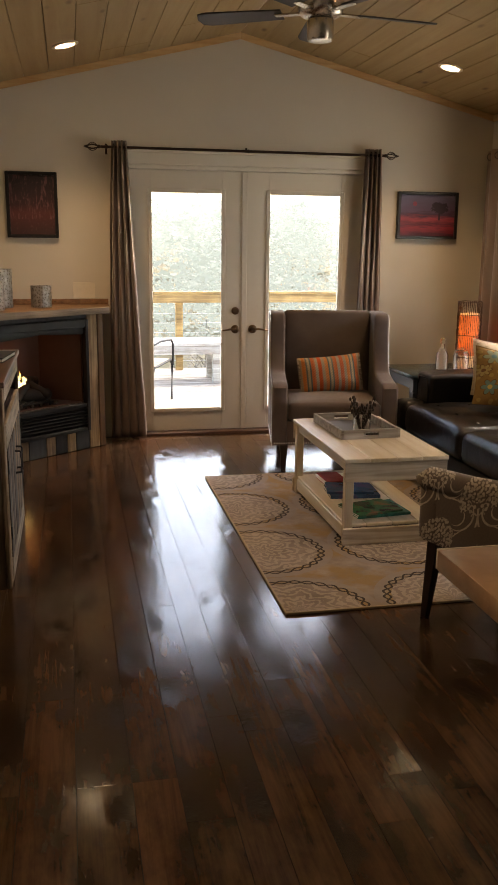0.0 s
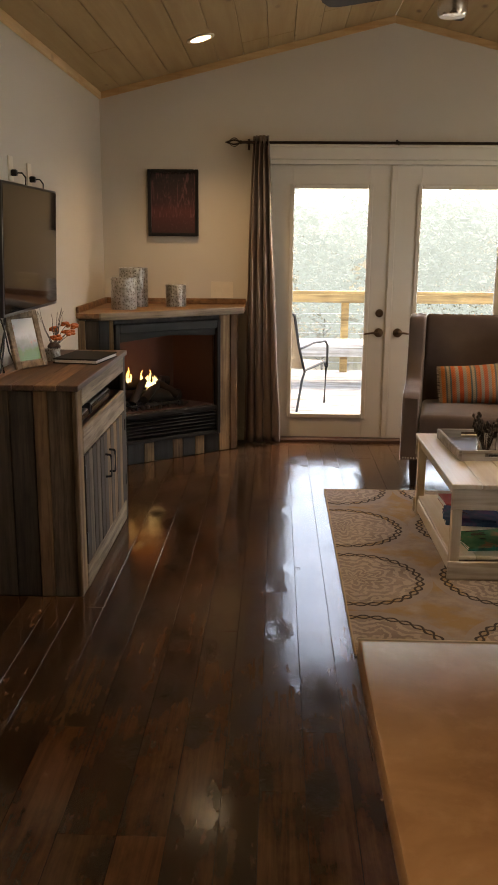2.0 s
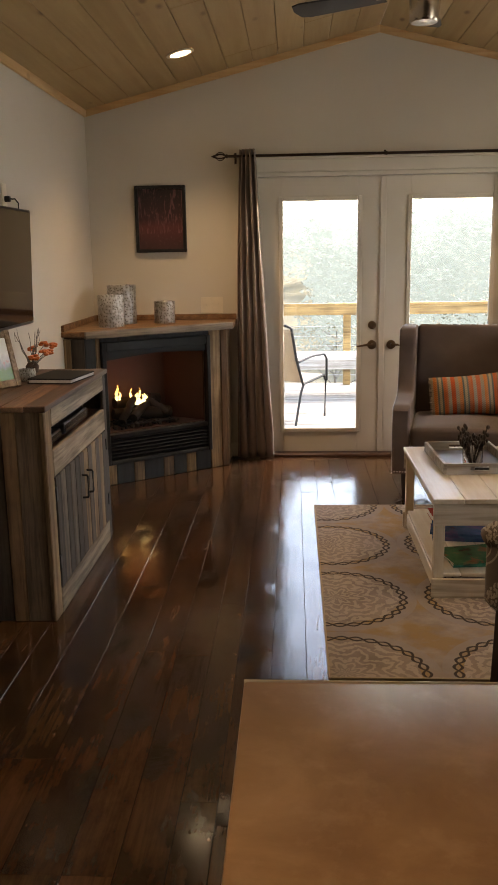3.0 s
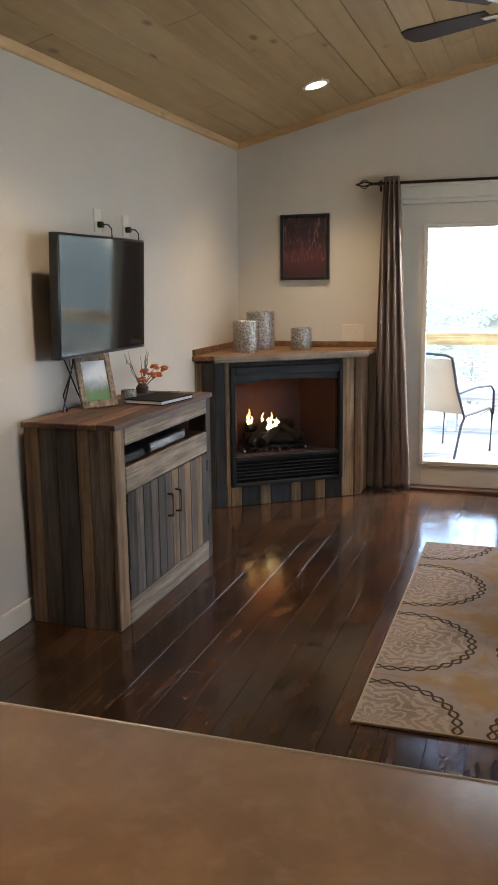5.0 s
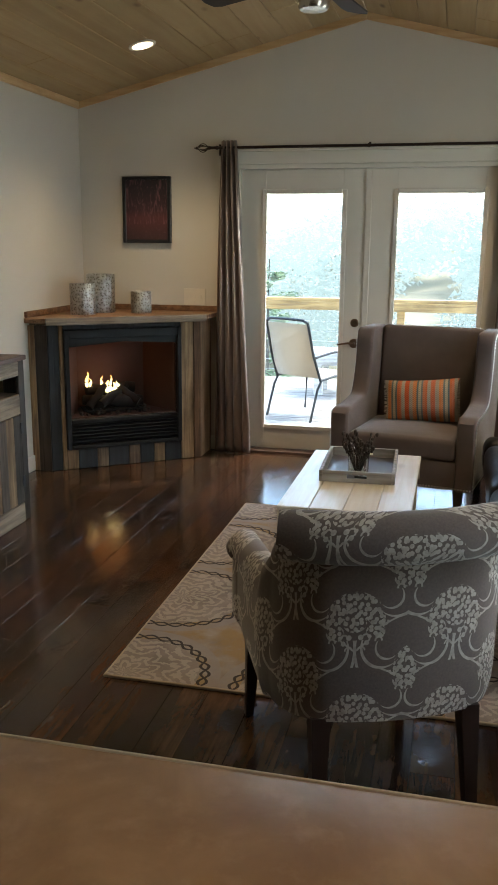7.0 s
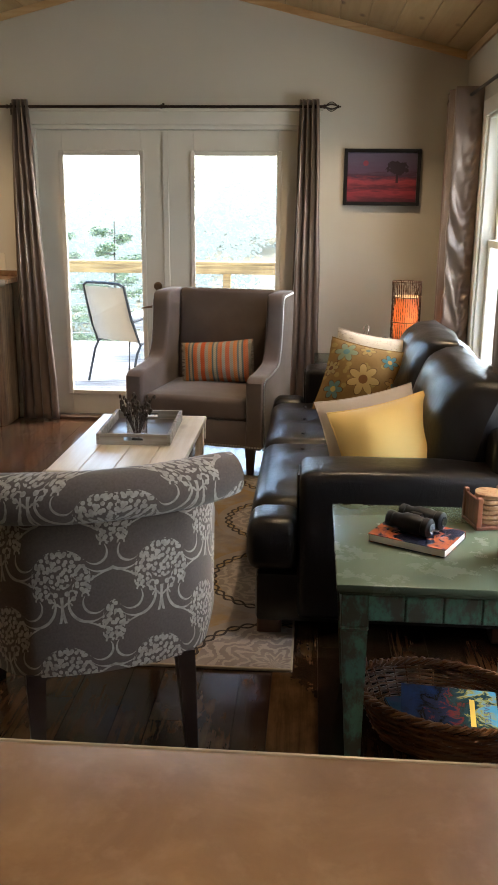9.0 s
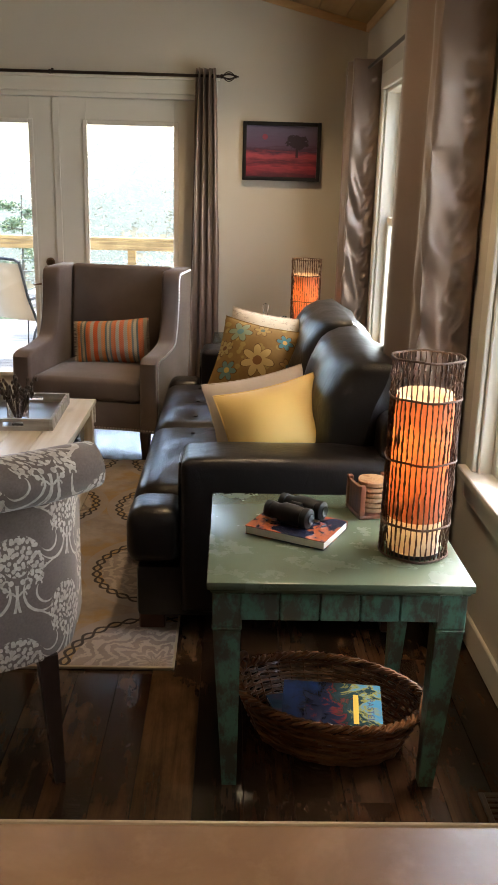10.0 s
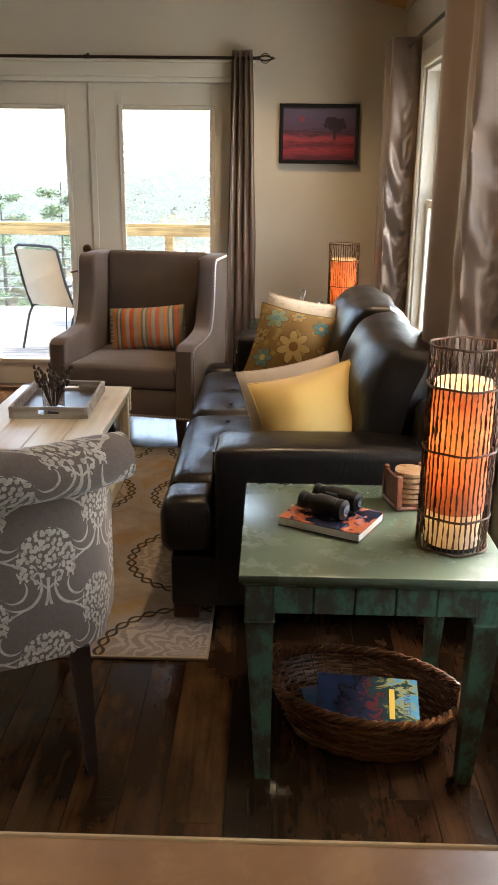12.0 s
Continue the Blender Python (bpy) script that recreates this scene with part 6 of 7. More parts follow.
# ---- twig lamps ----
def m_shade():
    m = Mat("orange_paper_shade", 0.8)
    f = m.noise(9, 4)
    c = m.mix(f, (0.5, 0.17, 0.09), (0.6, 0.24, 0.135))
    m.color(c)
    tr = m.n("BsdfTranslucent", {"Color": c})
    mx = m.n("MixShader", (0.38, m.b.outputs[0], tr))
    m.t.links.new(mx, m.t.nodes["Material Output"].inputs["Surface"])
    return m.m


M_SHADE = m_shade()


def m_liner():
    m = Mat("white_paper_liner", 0.8)
    m.color((0.85, 0.8, 0.68))
    tr = m.n("BsdfTranslucent", {"Color": (0.85, 0.72, 0.48, 1)})
    mx = m.n("MixShader", (0.6, m.b.outputs[0], tr))
    m.t.links.new(mx, m.t.nodes["Material Output"].inputs["Surface"])
    return m.m


M_LINER = m_liner()


def twig_lamp(x, y, z, r, h, seed, label, watt):
    l = thing("twig_lamp", label, "table lamp", pose(x, y, z), "twig table lamps")
    rnd = random.Random(seed)
    n_ = 40
    bm = B()
    for k in range(n_):
        a = 2 * math.pi * k / n_
        pts = []
        for j in range(31):
            s = j / 30
            rr = r + rnd.uniform(-0.0016, 0.0016)
            aa = a + rnd.uniform(-0.014, 0.014)
            pts.append((rr * math.cos(aa), rr * math.sin(aa), 0.004 + (h - 0.008) * s))
        tube(bm, pts, lambda s: 0.002 + 0.0022 * max(0.0, noise.noise((s * 16, k * 3.1, seed)) * 1.6 - 0.1), 5)
    tagged(part("twig_cage", bm, M_TWIG, l, "upright dark knotted twigs"), kind="stuff")
    for zz in (0.004, 0.09, 0.5 * h, h - 0.1, h - 0.004):
        bm = B()
        tube(bm, [((r + 0.002) * math.cos(t), (r + 0.002) * math.sin(t), zz + 0.0015 * math.sin(5 * t)) for t in (2 * math.pi * k / 40 for k in range(40))], 0.003, 6, True)
        part("hoop", bm, M_TWIG, l, "bound twig hoop")
    for nm, r_, z0, z1, mt, lb in (("shade", r - 0.013, 0.1, h - 0.105, M_SHADE, "glowing orange paper shade"), ("liner", r - 0.016, 0.012, h - 0.092, M_LINER, "white paper liner")):
        bm = B()
        ra, rb = [], []
        for k in range(40):
            t = 2 * math.pi * k / 40
            ra.append(bm.verts.new((r_ * math.cos(t), r_ * math.sin(t), z0)))
            rb.append(bm.verts.new((r_ * math.cos(t), r_ * math.sin(t), z1)))
        for k in range(40):
            bm.faces.new((ra[k], ra[(k + 1) % 40], rb[(k + 1) % 40], rb[k]))
        part(nm, bm, mt, l, lb, 60)
    bm = B()
    lathe(bm, [(0.0, 0.0), (r - 0.018, 0.0), (r - 0.018, 0.01), (0.02, 0.012), (0.012, 0.02), (0.012, 0.11), (0.018, 0.112), (0.018, 0.16), (0.0, 0.16)], 18)
    part("base", bm, M_BLACKM, l)
    bm = B()
    ball(bm, (0, 0, 0.2), 0.028, 12, (1, 1, 1.25))
    part("bulb", bm, m_glow("warm_bulb", (1.0, 0.62, 0.28), 1.5), l)
    p = new("lamp_light", bpy.data.lights.new("lamp_light", "POINT"))
    p.data.energy, p.data.color, p.data.shadow_soft_size = watt, (1.0, 0.62, 0.3), 0.03
    p.location = (x, y, z + 0.3)
    return l


twig_lamp(3.24, 3.325, 0.603, 0.086, 0.515, 5, "lit twig cylinder lamp with orange shade on green table", 0.2)
twig_lamp(3.22, 6.64, 0.576, 0.09, 0.51, 8, "lit twig cylinder lamp with orange shade on far table", 0.2)

# bottles on the far table
bt = thing("glass_bottle", "clear square glass bottle with stopper", "bottle", pose(2.97, 6.54, 0.576))
bm = B()
lathe(bm, [(0.0, 0.0), (0.042, 0.0), (0.046, 0.01), (0.046, 0.12), (0.03, 0.15), (0.015, 0.165), (0.015, 0.2), (0.012, 0.2), (0.012, 0.165), (0.026, 0.15), (0.042, 0.12), (0.042, 0.012), (0.0, 0.01)], 20)
part("bottle", bm, M_GLASS, bt)
bm = B()
lathe(bm, [(0.0, 0.199), (0.014, 0.2), (0.02, 0.22), (0.015, 0.24), (0.0, 0.245)], 14)
part("stopper", bm, M_GLASS, bt)
jr = thing("glass_jar", "round clear glass jar with lid", "jar", pose(3.08, 6.45, 0.576))
bm = B()
lathe(bm, [(0.0, 0.0), (0.05, 0.0), (0.058, 0.02), (0.058, 0.12), (0.045, 0.145), (0.042, 0.145), (0.054, 0.12), (0.054, 0.022), (0.0, 0.012)], 22)
part("jar_body", bm, M_GLASS, jr)
bm = B()
lathe(bm, [(0.0, 0.146), (0.048, 0.146), (0.05, 0.16), (0.02, 0.168), (0.016, 0.18), (0.0, 0.184)], 20)
part("lid", bm, M_GLASS, jr)

# ---- things on the near table ----
C_GUIDE = m_cover("dark_guide_cover", [(0.4, (0.012, 0.014, 0.03)), (0.5, (0.02, 0.025, 0.06)), (0.54, (0.4, 0.1, 0.035)), (0.6, (0.36, 0.09, 0.035)), (0.64, (0.015, 0.02, 0.05))], 9)
bk = book(2.945, 3.44, 0.603, 0.17, 0.23, 0.024, 242, C_GUIDE, "paperback field guide lying on the end table")
piece("title_bar", (-0.055, -0.09, 0.0241), (-0.03, 0.05, 0.0247), plain("pale_lettering", (0.6, 0.55, 0.48), 0.5), bk, 0)
bn = thing("binoculars", "compact black binoculars resting on the book", "binoculars", pose(2.945, 3.465, 0.6275, 0, 0, 54))
M_RUBBER = plain("black_rubber", (0.006, 0.006, 0.007), 0.5, 0.0, 0.3)
for s in (-1, 1):
    bm = B()
    prof_ = [(0.0, -0.066), (0.021, -0.066), (0.027, -0.062), (0.027, -0.045), (0.024, -0.042), (0.028, -0.02), (0.028, 0.018), (0.022, 0.034), (0.022, 0.052), (0.024, 0.054), (0.024, 0.07), (0.0, 0.07)]
    lathe(bm, prof_, 16)
    bmesh.ops.transform(bm, matrix=Matrix.Translation((s * 0.036, 0, 0.028)) @ Matrix.Rotation(radians(-90), 4, "X"), verts=bm.verts[:])
    part("barrel", bm, M_RUBBER, bn)
    bm = B()
    lathe(bm, [(0.0, 0.0), (0.015, 0.0), (0.015, 0.003), (0.0, 0.003)], 14)
    bmesh.ops.transform(bm, matrix=Matrix.Translation((s * 0.036, -0.0665, 0.028)) @ Matrix.Rotation(radians(90), 4, "X"), verts=bm.verts[:])
    part("lens", bm, m_screen(), bn, "dark glass lens")
piece("bridge", (-0.024, -0.02, 0.02), (0.024, 0.02, 0.04), M_RUBBER, bn, 0.005)
bm = B()
rod(bm, (0, -0.015, 0.042), (0, 0.018, 0.042), 0.009, None, 12)
part("focus_wheel", bm, M_RUBBER, bn)
cs = thing("coaster_holder", "square wooden holder stacked with log-slice coasters", "coasters", pose(3.175, 3.60, 0.603, 0, 0, 12))
M_CHERRY = boards("red_cherry_wood", [(0.26, 0.085, 0.035), (0.3, 0.1, 0.045)], 2, 0.45, False, 0.8, 0, 0.2)
piece("base", (-0.06, -0.06, 0.0), (0.06, 0.06, 0.01), M_CHERRY, cs, 0.002)
for s in (-1, 1):
    for q in (-1, 1):
        piece("corner_post", (s * 0.052 - 0.008, q * 0.052 - 0.008, 0.01), (s * 0.052 + 0.008, q * 0.052 + 0.008, 0.1), M_CHERRY, cs, 0.002)
    piece("side_panel", (s * 0.052 - 0.004, -0.044, 0.01), (s * 0.052 + 0.004, 0.044, 0.09), M_CHERRY, cs, 0.001)
M_SLICE = m_cover("log_slice", [(0.3, (0.3, 0.16, 0.08)), (0.5, (0.42, 0.25, 0.13)), (0.7, (0.24, 0.11, 0.05))], 40)
rnd = random.Random(9)
for k in range(6):
    bm = B()
    a0 = rnd.uniform(0, 6)
    poly = [(0.046 * (1 + 0.06 * math.sin(3 * t + a0)) * math.cos(t), 0.046 * (1 + 0.06 * math.sin(2 * t + a0)) * math.sin(t)) for t in (2 * math.pi * j / 18 for j in range(18))]
    prism(bm, poly, 0.0105 + k * 0.0155, 0.0235 + k * 0.0155, "xy", 0.002, 1)
    part("coaster", bm, M_SLICE, cs, "", 30)

# ---- wicker basket under the table ----
bs = thing("wicker_basket", "oval brown wicker basket holding magazines", "basket", pose(3.05, 3.385, 0.0, 0, 0, -18))
AX, AY, BH = 0.262, 0.175, 0.132


def oval(s, t, k=1.0):
    f = 0.78 + 0.22 * s
    return (AX * f * k * math.cos(t), AY * f * k * math.sin(t))


random.seed(31)
bm = B()
for row in range(13):
    z = 0.008 + row * 0.0108
    pts = []
    for k in range(72):
        t = 2 * math.pi * k / 72
        w = 0.0045 * math.cos(18 * t + math.pi * (row % 2))
        x_, y_ = oval(z / BH, t, 1 + w * 4)
        pts.append((x_, y_, z + 0.0012 * math.sin(9 * t + row) + 0.03 * max(0.0, abs(math.cos(t)) - 0.75) * (z / BH)))
    tube(bm, pts, 0.0052, 5, True)
tagged(part("weave", bm, M_WICKER, bs, "woven wicker rows"), kind="stuff")
for k in range(36):
    t = 2 * math.pi * (k + 0.5) / 36
    bm = B()
    tube(bm, [(*oval(s, t), s * BH + 0.004 + 0.03 * max(0.0, abs(math.cos(t)) - 0.75) * s) for s in (0, 0.25, 0.5, 0.75, 1.0)], 0.0034, 5)
    part("stake", bm, M_WICKER, bs)
for ph in (0, 2.1, 4.2):
    bm = B()
    pts = []
    for k in range(96):
        t = 2 * math.pi * k / 96
        x_, y_ = oval(1.0, t, 1.015 + 0.04 * math.cos(22 * t + ph))
        pts.append((x_, y_, BH + 0.012 + 0.009 * math.sin(22 * t + ph) + 0.03 * max(0.0, abs(math.cos(t)) - 0.75)))
    tube(bm, pts, 0.0066, 6, True)
    part("braided_rim", bm, M_WICKER, bs, "plaited wicker rim")
for s in (-1, 1):
    bm = B()
    tube(bm, [(s * (AX * 1.02), 0.07 * math.cos(t), BH + 0.02 + 0.04 * math.sin(t)) for t in (math.pi * k / 10 for k in range(11))], 0.011, 8)
    part("handle", bm, M_WICKER, bs, "bent wicker handle")
bm = B()
prism(bm, [oval(0.0, 2 * math.pi * k / 40) for k in range(40)], 0.002, 0.01, "xy")
part("bottom", bm, M_WICKER, bs, "", 0)


def m_pastel():
    m = Mat("landscape_magazine_cover", 0.2)
    x, y, z = m.sep()
    f = m.math("ADD", m.math("MULTIPLY", y, 2.4), m.noise(14, 5, 0.65, None, 0.8))
    c = m.ramp(f, [(0.2, (0.015, 0.04, 0.12)), (0.34, (0.012, 0.015, 0.03)), (0.47, (0.014, 0.02, 0.045)), (0.52, (0.16, 0.02, 0.02)), (0.57, (0.015, 0.03, 0.03)), (0.68, (0.02, 0.05, 0.06)), (0.72, (0.3, 0.27, 0.06)), (0.8, (0.08, 0.28, 0.45))])
    return m.color(c).m


C_PASTEL = m_pastel()
mag = book(3.06, 3.365, 0.094, 0.215, 0.28, 0.008, -96, C_PASTEL, "art magazine with a blue landscape cover", "magazine")
mag.rotation_euler.rotate_axis("Y", radians(7))
ob = new("title", bpy.data.curves.new("title", "FONT"))
ob.data.body, ob.data.size, ob.data.extrude, ob.data.align_x = "PASTEL", 0.026, 0.0003, "CENTER"
ob.data.space_character = 1.15
ob.data.materials.append(plain("navy_ink", (0.03, 0.06, 0.14), 0.4))
ob.parent = mag
ob.matrix_local = pose(0.0, 0.1, 0.0085, 0, 0, 0)
piece("yellow_bar", (-0.06, 0.06, 0.0081), (0.06, 0.075, 0.0086), plain("yellow_ink", (0.7, 0.45, 0.06), 0.4), mag, 0)
book(3.02, 3.385, 0.080, 0.17, 0.25, 0.012, -76, C_BLUE, "dark blue magazine under the others", "magazine")
book(3.07, 3.375, 0.066, 0.17, 0.24, 0.01, -88, C_RED, "pale magazine at the bottom of the basket", "magazine")
for k, (rz, cv) in enumerate(((-80, C_TEAL), (-100, C_BLUE), (-90, C_GREEN))):
    book(3.05, 3.38, 0.0115 + 0.018 * k, 0.14, 0.19, 0.0175, rz, cv, "stacked magazine lying inside the basket", "magazine")

# ---- floor vent ----
fv = thing("floor_register", "brown slotted metal floor vent", "floor vent", pose(3.49, 2.98, 0.0015))
M_VENT = plain("brown_register", (0.07, 0.045, 0.03), 0.4, 0.3)
for a, b in (((-0.07, -0.155), (-0.055, 0.155)), ((0.055, -0.155), (0.07, 0.155)), ((-0.055, -0.155), (0.055, -0.14)), ((-0.055, 0.14), (0.055, 0.155))):
    piece("frame_bar", (*a, 0), (*b, 0.006), M_VENT, fv, 0.002)
for k in range(14):
    y = -0.135 + k * 0.02
    piece("slat", (-0.055, y, 0.0), (0.055, y + 0.009, 0.004), M_VENT, fv, 0.001)

# ---- kitchen island ----
isl = thing("kitchen_island", "kitchen island with a copper-tan laminate counter", "island", pose(0, 0, 0))
IX0, IX1, IY0, IY1, IZ = 0.88, XR - 0.002, 1.39, 1.905, 0.952
bm = B()
box(bm, (IX0, IY0, IZ - 0.04), (IX1, IY1, IZ), 0.004, 2)
part("countertop", bm, M_COUNTER, isl, "mottled copper-tan laminate top")
M_ISLAND = boards("dark_island_panel", [(0.06, 0.035, 0.022), (0.075, 0.042, 0.028)], 2, 0.5, False, 0.6, 0.2, 0.2)
piece("base_cabinet", (IX0 + 0.12, IY0 + 0.02, 0.09), (IX1, IY1 - 0.3, IZ - 0.041), M_ISLAND, isl, 0.003)
# added pale strip: the window's reflection on the far edge, put into colour
piece("edge_glint", (IX0, IY1 + 0.0005, IZ - 0.038), (IX1, IY1 + 0.0035, IZ + 0.0006), plain("pale_edge_glint", (0.62, 0.55, 0.47), 0.25), isl, 0.0006, "thin pale strip painted as the window's glint on the edge")
piece("toe_kick", (IX0 + 0.15, IY0 + 0.06, 0.0), (IX1, IY1 - 0.33, 0.089), M_BLACKP, isl, 0)

# ---- dish on the island ----
dish = thing("glass_dish", "shallow yellow-green glass dish on the counter", "dish", pose(1.818, 1.545, IZ + 0.0005))
bm = B()
lathe(bm, [(0.0, 0.0), (0.035, 0.0), (0.045, 0.005), (0.07, 0.02), (0.075, 0.024), (0.072, 0.026), (0.066, 0.023), (0.042, 0.009), (0.0, 0.006)], 36)
part("bowl", bm, plain("yellow_green_glaze", (0.42, 0.4, 0.04), 0.2), dish)

# ---- ceiling fan ----
FX, FY = XM, 5.09
fan = thing("ceiling_fan", "brushed nickel ceiling fan with dark blades", "ceiling fan", pose(FX, FY, 0))
bm = B()
lathe(bm, [(0.0, 3.0), (0.075, 2.985), (0.072, 2.94), (0.03, 2.91), (0.0, 2.91)][::-1], 22)
part("canopy", bm, M_CHROME, fan)
bm = B()
rod(bm, (0, 0, 2.74), (0, 0, 2.93), 0.013)
part("downrod", bm, M_CHROME, fan)
bm = B()
lathe(bm, [(0.0, 2.6), (0.055, 2.602), (0.1, 2.62), (0.118, 2.65), (0.118, 2.7), (0.09, 2.73), (0.03, 2.745), (0.0, 2.745)], 28)
part("motor_housing", bm, M_CHROME, fan)
bm = B()
lathe(bm, [(0.0, 2.5), (0.06, 2.502), (0.068, 2.515), (0.07, 2.6), (0.05, 2.606), (0.0, 2.606)], 26)
part("switch_housing", bm, M_CHROME, fan)
M_BLADE = plain("dark_brown_blade", (0.03, 0.022, 0.018), 0.55)
for k in range(5):
    a = radians(80 + 72 * k)
    mm = Matrix.Rotation(a, 4, "Z")
    bm = B()
    poly = [(0.2, -0.05), (0.6, -0.068), (0.645, -0.055), (0.66, 0.0), (0.645, 0.055), (0.6, 0.068), (0.2, 0.05)]
    prism(bm, poly, -0.004, 0.004, "xy", 0.002, 1)
    bmesh.ops.transform(bm, matrix=mm @ Matrix.Translation((0, 0, 2.64)) @ Matrix.Rotation(radians(12), 4, "X"), verts=bm.verts[:])
    bl = part("blade", bm, M_BLADE, fan, "", 0)
    bm = B()
    box(bm, (0.1, -0.022, 2.632), (0.24, 0.022, 2.64), 0.002, 1, mm)
    part("blade_arm", bm, M_CHROME, bl)

# ---- deck and outdoors ----
DZF = -0.1
M_DECK = boards("weathered_deck", [(0.36, 0.34, 0.3), (0.42, 0.39, 0.35), (0.33, 0.3, 0.27)], 0, 0.8, False, 0.7, 0.3, 0.3)
M_RAIL = boards("yellow_pine_rail", [(0.55, 0.36, 0.14), (0.5, 0.32, 0.12)], 0, 0.7, False, 0.7, 0.7, 0.2)
deck = tagged(new("deck"), "weathered grey wooden deck outside the patio door", "deck", "", "structure")
y = YB + T + 0.005
while y < 11.6:
    piece("deck_board", (-3.0, y, DZF - 0.03), (6.5, y + 0.136, DZF), M_DECK, deck, 0.003)
    y += 0.142
railing = thing("deck_railing", "yellow pine deck railing with square posts", "railing", pose(0, 0, 0))
for px in (-2.9, -0.65, 1.6, 3.85, 6.1):
    piece("post", (px - 0.045, 11.46, DZF), (px + 0.045, 11.55, 0.86), M_RAIL, railing, 0.004)
piece("top_rail", (-3.0, 11.43, 0.861), (6.5, 11.57, 0.9), M_RAIL, railing, 0.005)
piece("under_rail", (-3.0, 11.42, 0.76), (6.5, 11.458, 0.86), M_RAIL, railing, 0.004)
M_WIRE = plain("galvanised_wire", (0.4, 0.42, 0.43), 0.4, 0.8)
for k in range(6):
    bm = B()
    rod(bm, (-3.0, 11.5, 0.02 + k * 0.12), (6.5, 11.5, 0.02 + k * 0.12), 0.003, None, 5)
    part("cable", bm, M_WIRE, railing)
bench = thing("deck_bench", "whitewashed plank bench along the railing", "bench", pose(0, 0, DZF))
M_BENCH = boards("whitewashed_planks", [(0.6, 0.6, 0.58), (0.66, 0.66, 0.64)], 0, 0.8, False, 0.7, 0.2, 0.3)
for k in range(4):
    piece("seat_plank", (0.6, 10.35 + k * 0.15, 0.44), (3.4, 10.35 + k * 0.15 + 0.142, 0.475), M_BENCH, bench, 0.004)
for bx in (0.8, 1.9, 3.1):
    for by in (10.42, 10.85):
        piece("leg", (bx - 0.045, by - 0.045, 0), (bx + 0.045, by + 0.045, 0.4395), M_BENCH, bench, 0.004)
piece("front_rail", (0.6, 10.352, 0.34), (3.4, 10.374, 0.4395), M_BENCH, bench, 0.003)

M_SLING = fabric("beige_sling_mesh", (0.3, 0.24, 0.17), 0.8, 500, 0.1)


def patio_chair(m, label):
    c = thing("patio_chair", label, "patio chair", m, "deck chairs")
    for s in (-1, 1):
        bm = B()
        tube(bm, [(s * 0.27, -0.24, 0.0), (s * 0.27, -0.26, 0.36), (s * 0.27, -0.22, 0.42), (s * 0.27, 0.2, 0.38), (s * 0.26, 0.3, 0.62), (s * 0.25, 0.38, 0.92)], 0.013, 8)
        part("side_frame", bm, M_BLACKM, c)
        bm = B()
        tube(bm, [(s * 0.28, -0.26, 0.36), (s * 0.285, -0.25, 0.58), (s * 0.285, -0.2, 0.63), (s * 0.285, 0.05, 0.635), (s * 0.27, 0.29, 0.6)], 0.012, 8)
        part("armrest", bm, M_BLACKM, c)
        bm = B()
        tube(bm, [(s * 0.27, 0.34, 0.0), (s * 0.27, 0.24, 0.3), (s * 0.27, 0.18, 0.385)], 0.012, 8)
        part("rear_leg", bm, M_BLACKM, c)
    bm = B()
    tube(bm, [(-0.25, 0.38, 0.92), (-0.2, 0.388, 0.945), (0.0, 0.39, 0.95), (0.2, 0.388, 0.945), (0.25, 0.38, 0.92)], 0.013, 8)
    part("head_bar", bm, M_BLACKM, c)
    bm = B()
    rows = []
    pr = [(-0.24, 0.425), (-0.1, 0.4), (0.1, 0.385), (0.2, 0.4), (0.26, 0.52), (0.3, 0.64), (0.34, 0.78), (0.375, 0.91)]
    for y, z in pr:
        rows.append([bm.verts.new((x_, y, z)) for x_ in (-0.255, 0.0, 0.255)])
    for A, C in zip(rows, rows[1:]):
        for i in range(2):
            bm.faces.new((A[i], A[i + 1], C[i + 1], C[i]))
    ob = part("sling", bm, M_SLING, c, "beige mesh sling seat")
    so = ob.modifiers.new("thick", "SOLIDIFY")
    so.thickness = 0.004
    return c


patio_chair(pose(0.9, 9.3, DZF, 0, 0, 150), "black metal patio chair with beige sling")

# ground, hillside and trees
def ground_z(x, y):
    d = max(0.0, y - 13)
    top = -3.0 + 5.5 / (1 + math.exp(-(x + 22 * y / 150) / 7.0 * 150 / max(y, 40)))
    z = -3.2 - 0.22 * d if d < 28 else -9.4 + (top + 9.4) * min(1.0, (d - 28) / 110)
    if d > 150:
        z -= 0.06 * (d - 150)
    z += 3.0 * noise.noise((x * 0.012, y * 0.012, 0.3)) * min(1, d / 25)
    return z


bm = B()
xs = [-900, -500, -260, -150, -100, -70, -50, -35, -22, -12, -4, 4, 12, 22, 35, 50, 70, 100, 150, 260, 500, 900]
ys = [-900, -300, -100, -30, -8, 5, 13, 18, 24, 32, 41, 52, 65, 80, 95, 110, 125, 140, 165, 220, 400, 900]
gr = [[bm.verts.new((x, y, ground_z(x, y))) for x in xs] for y in ys]
for j in range(len(ys) - 1):
    for i in range(len(xs) - 1):
        bm.faces.new((gr[j][i], gr[j][i + 1], gr[j + 1][i + 1], gr[j + 1][i]))
gm = Mat("winter_grass", 0.95)
gm.color(gm.mix(gm.noise(0.3, 5), (0.13, 0.12, 0.07), (0.24, 0.21, 0.14)))
structure("ground", bm, gm.m, "winter grass hillside falling away and rising", "ground", 60)


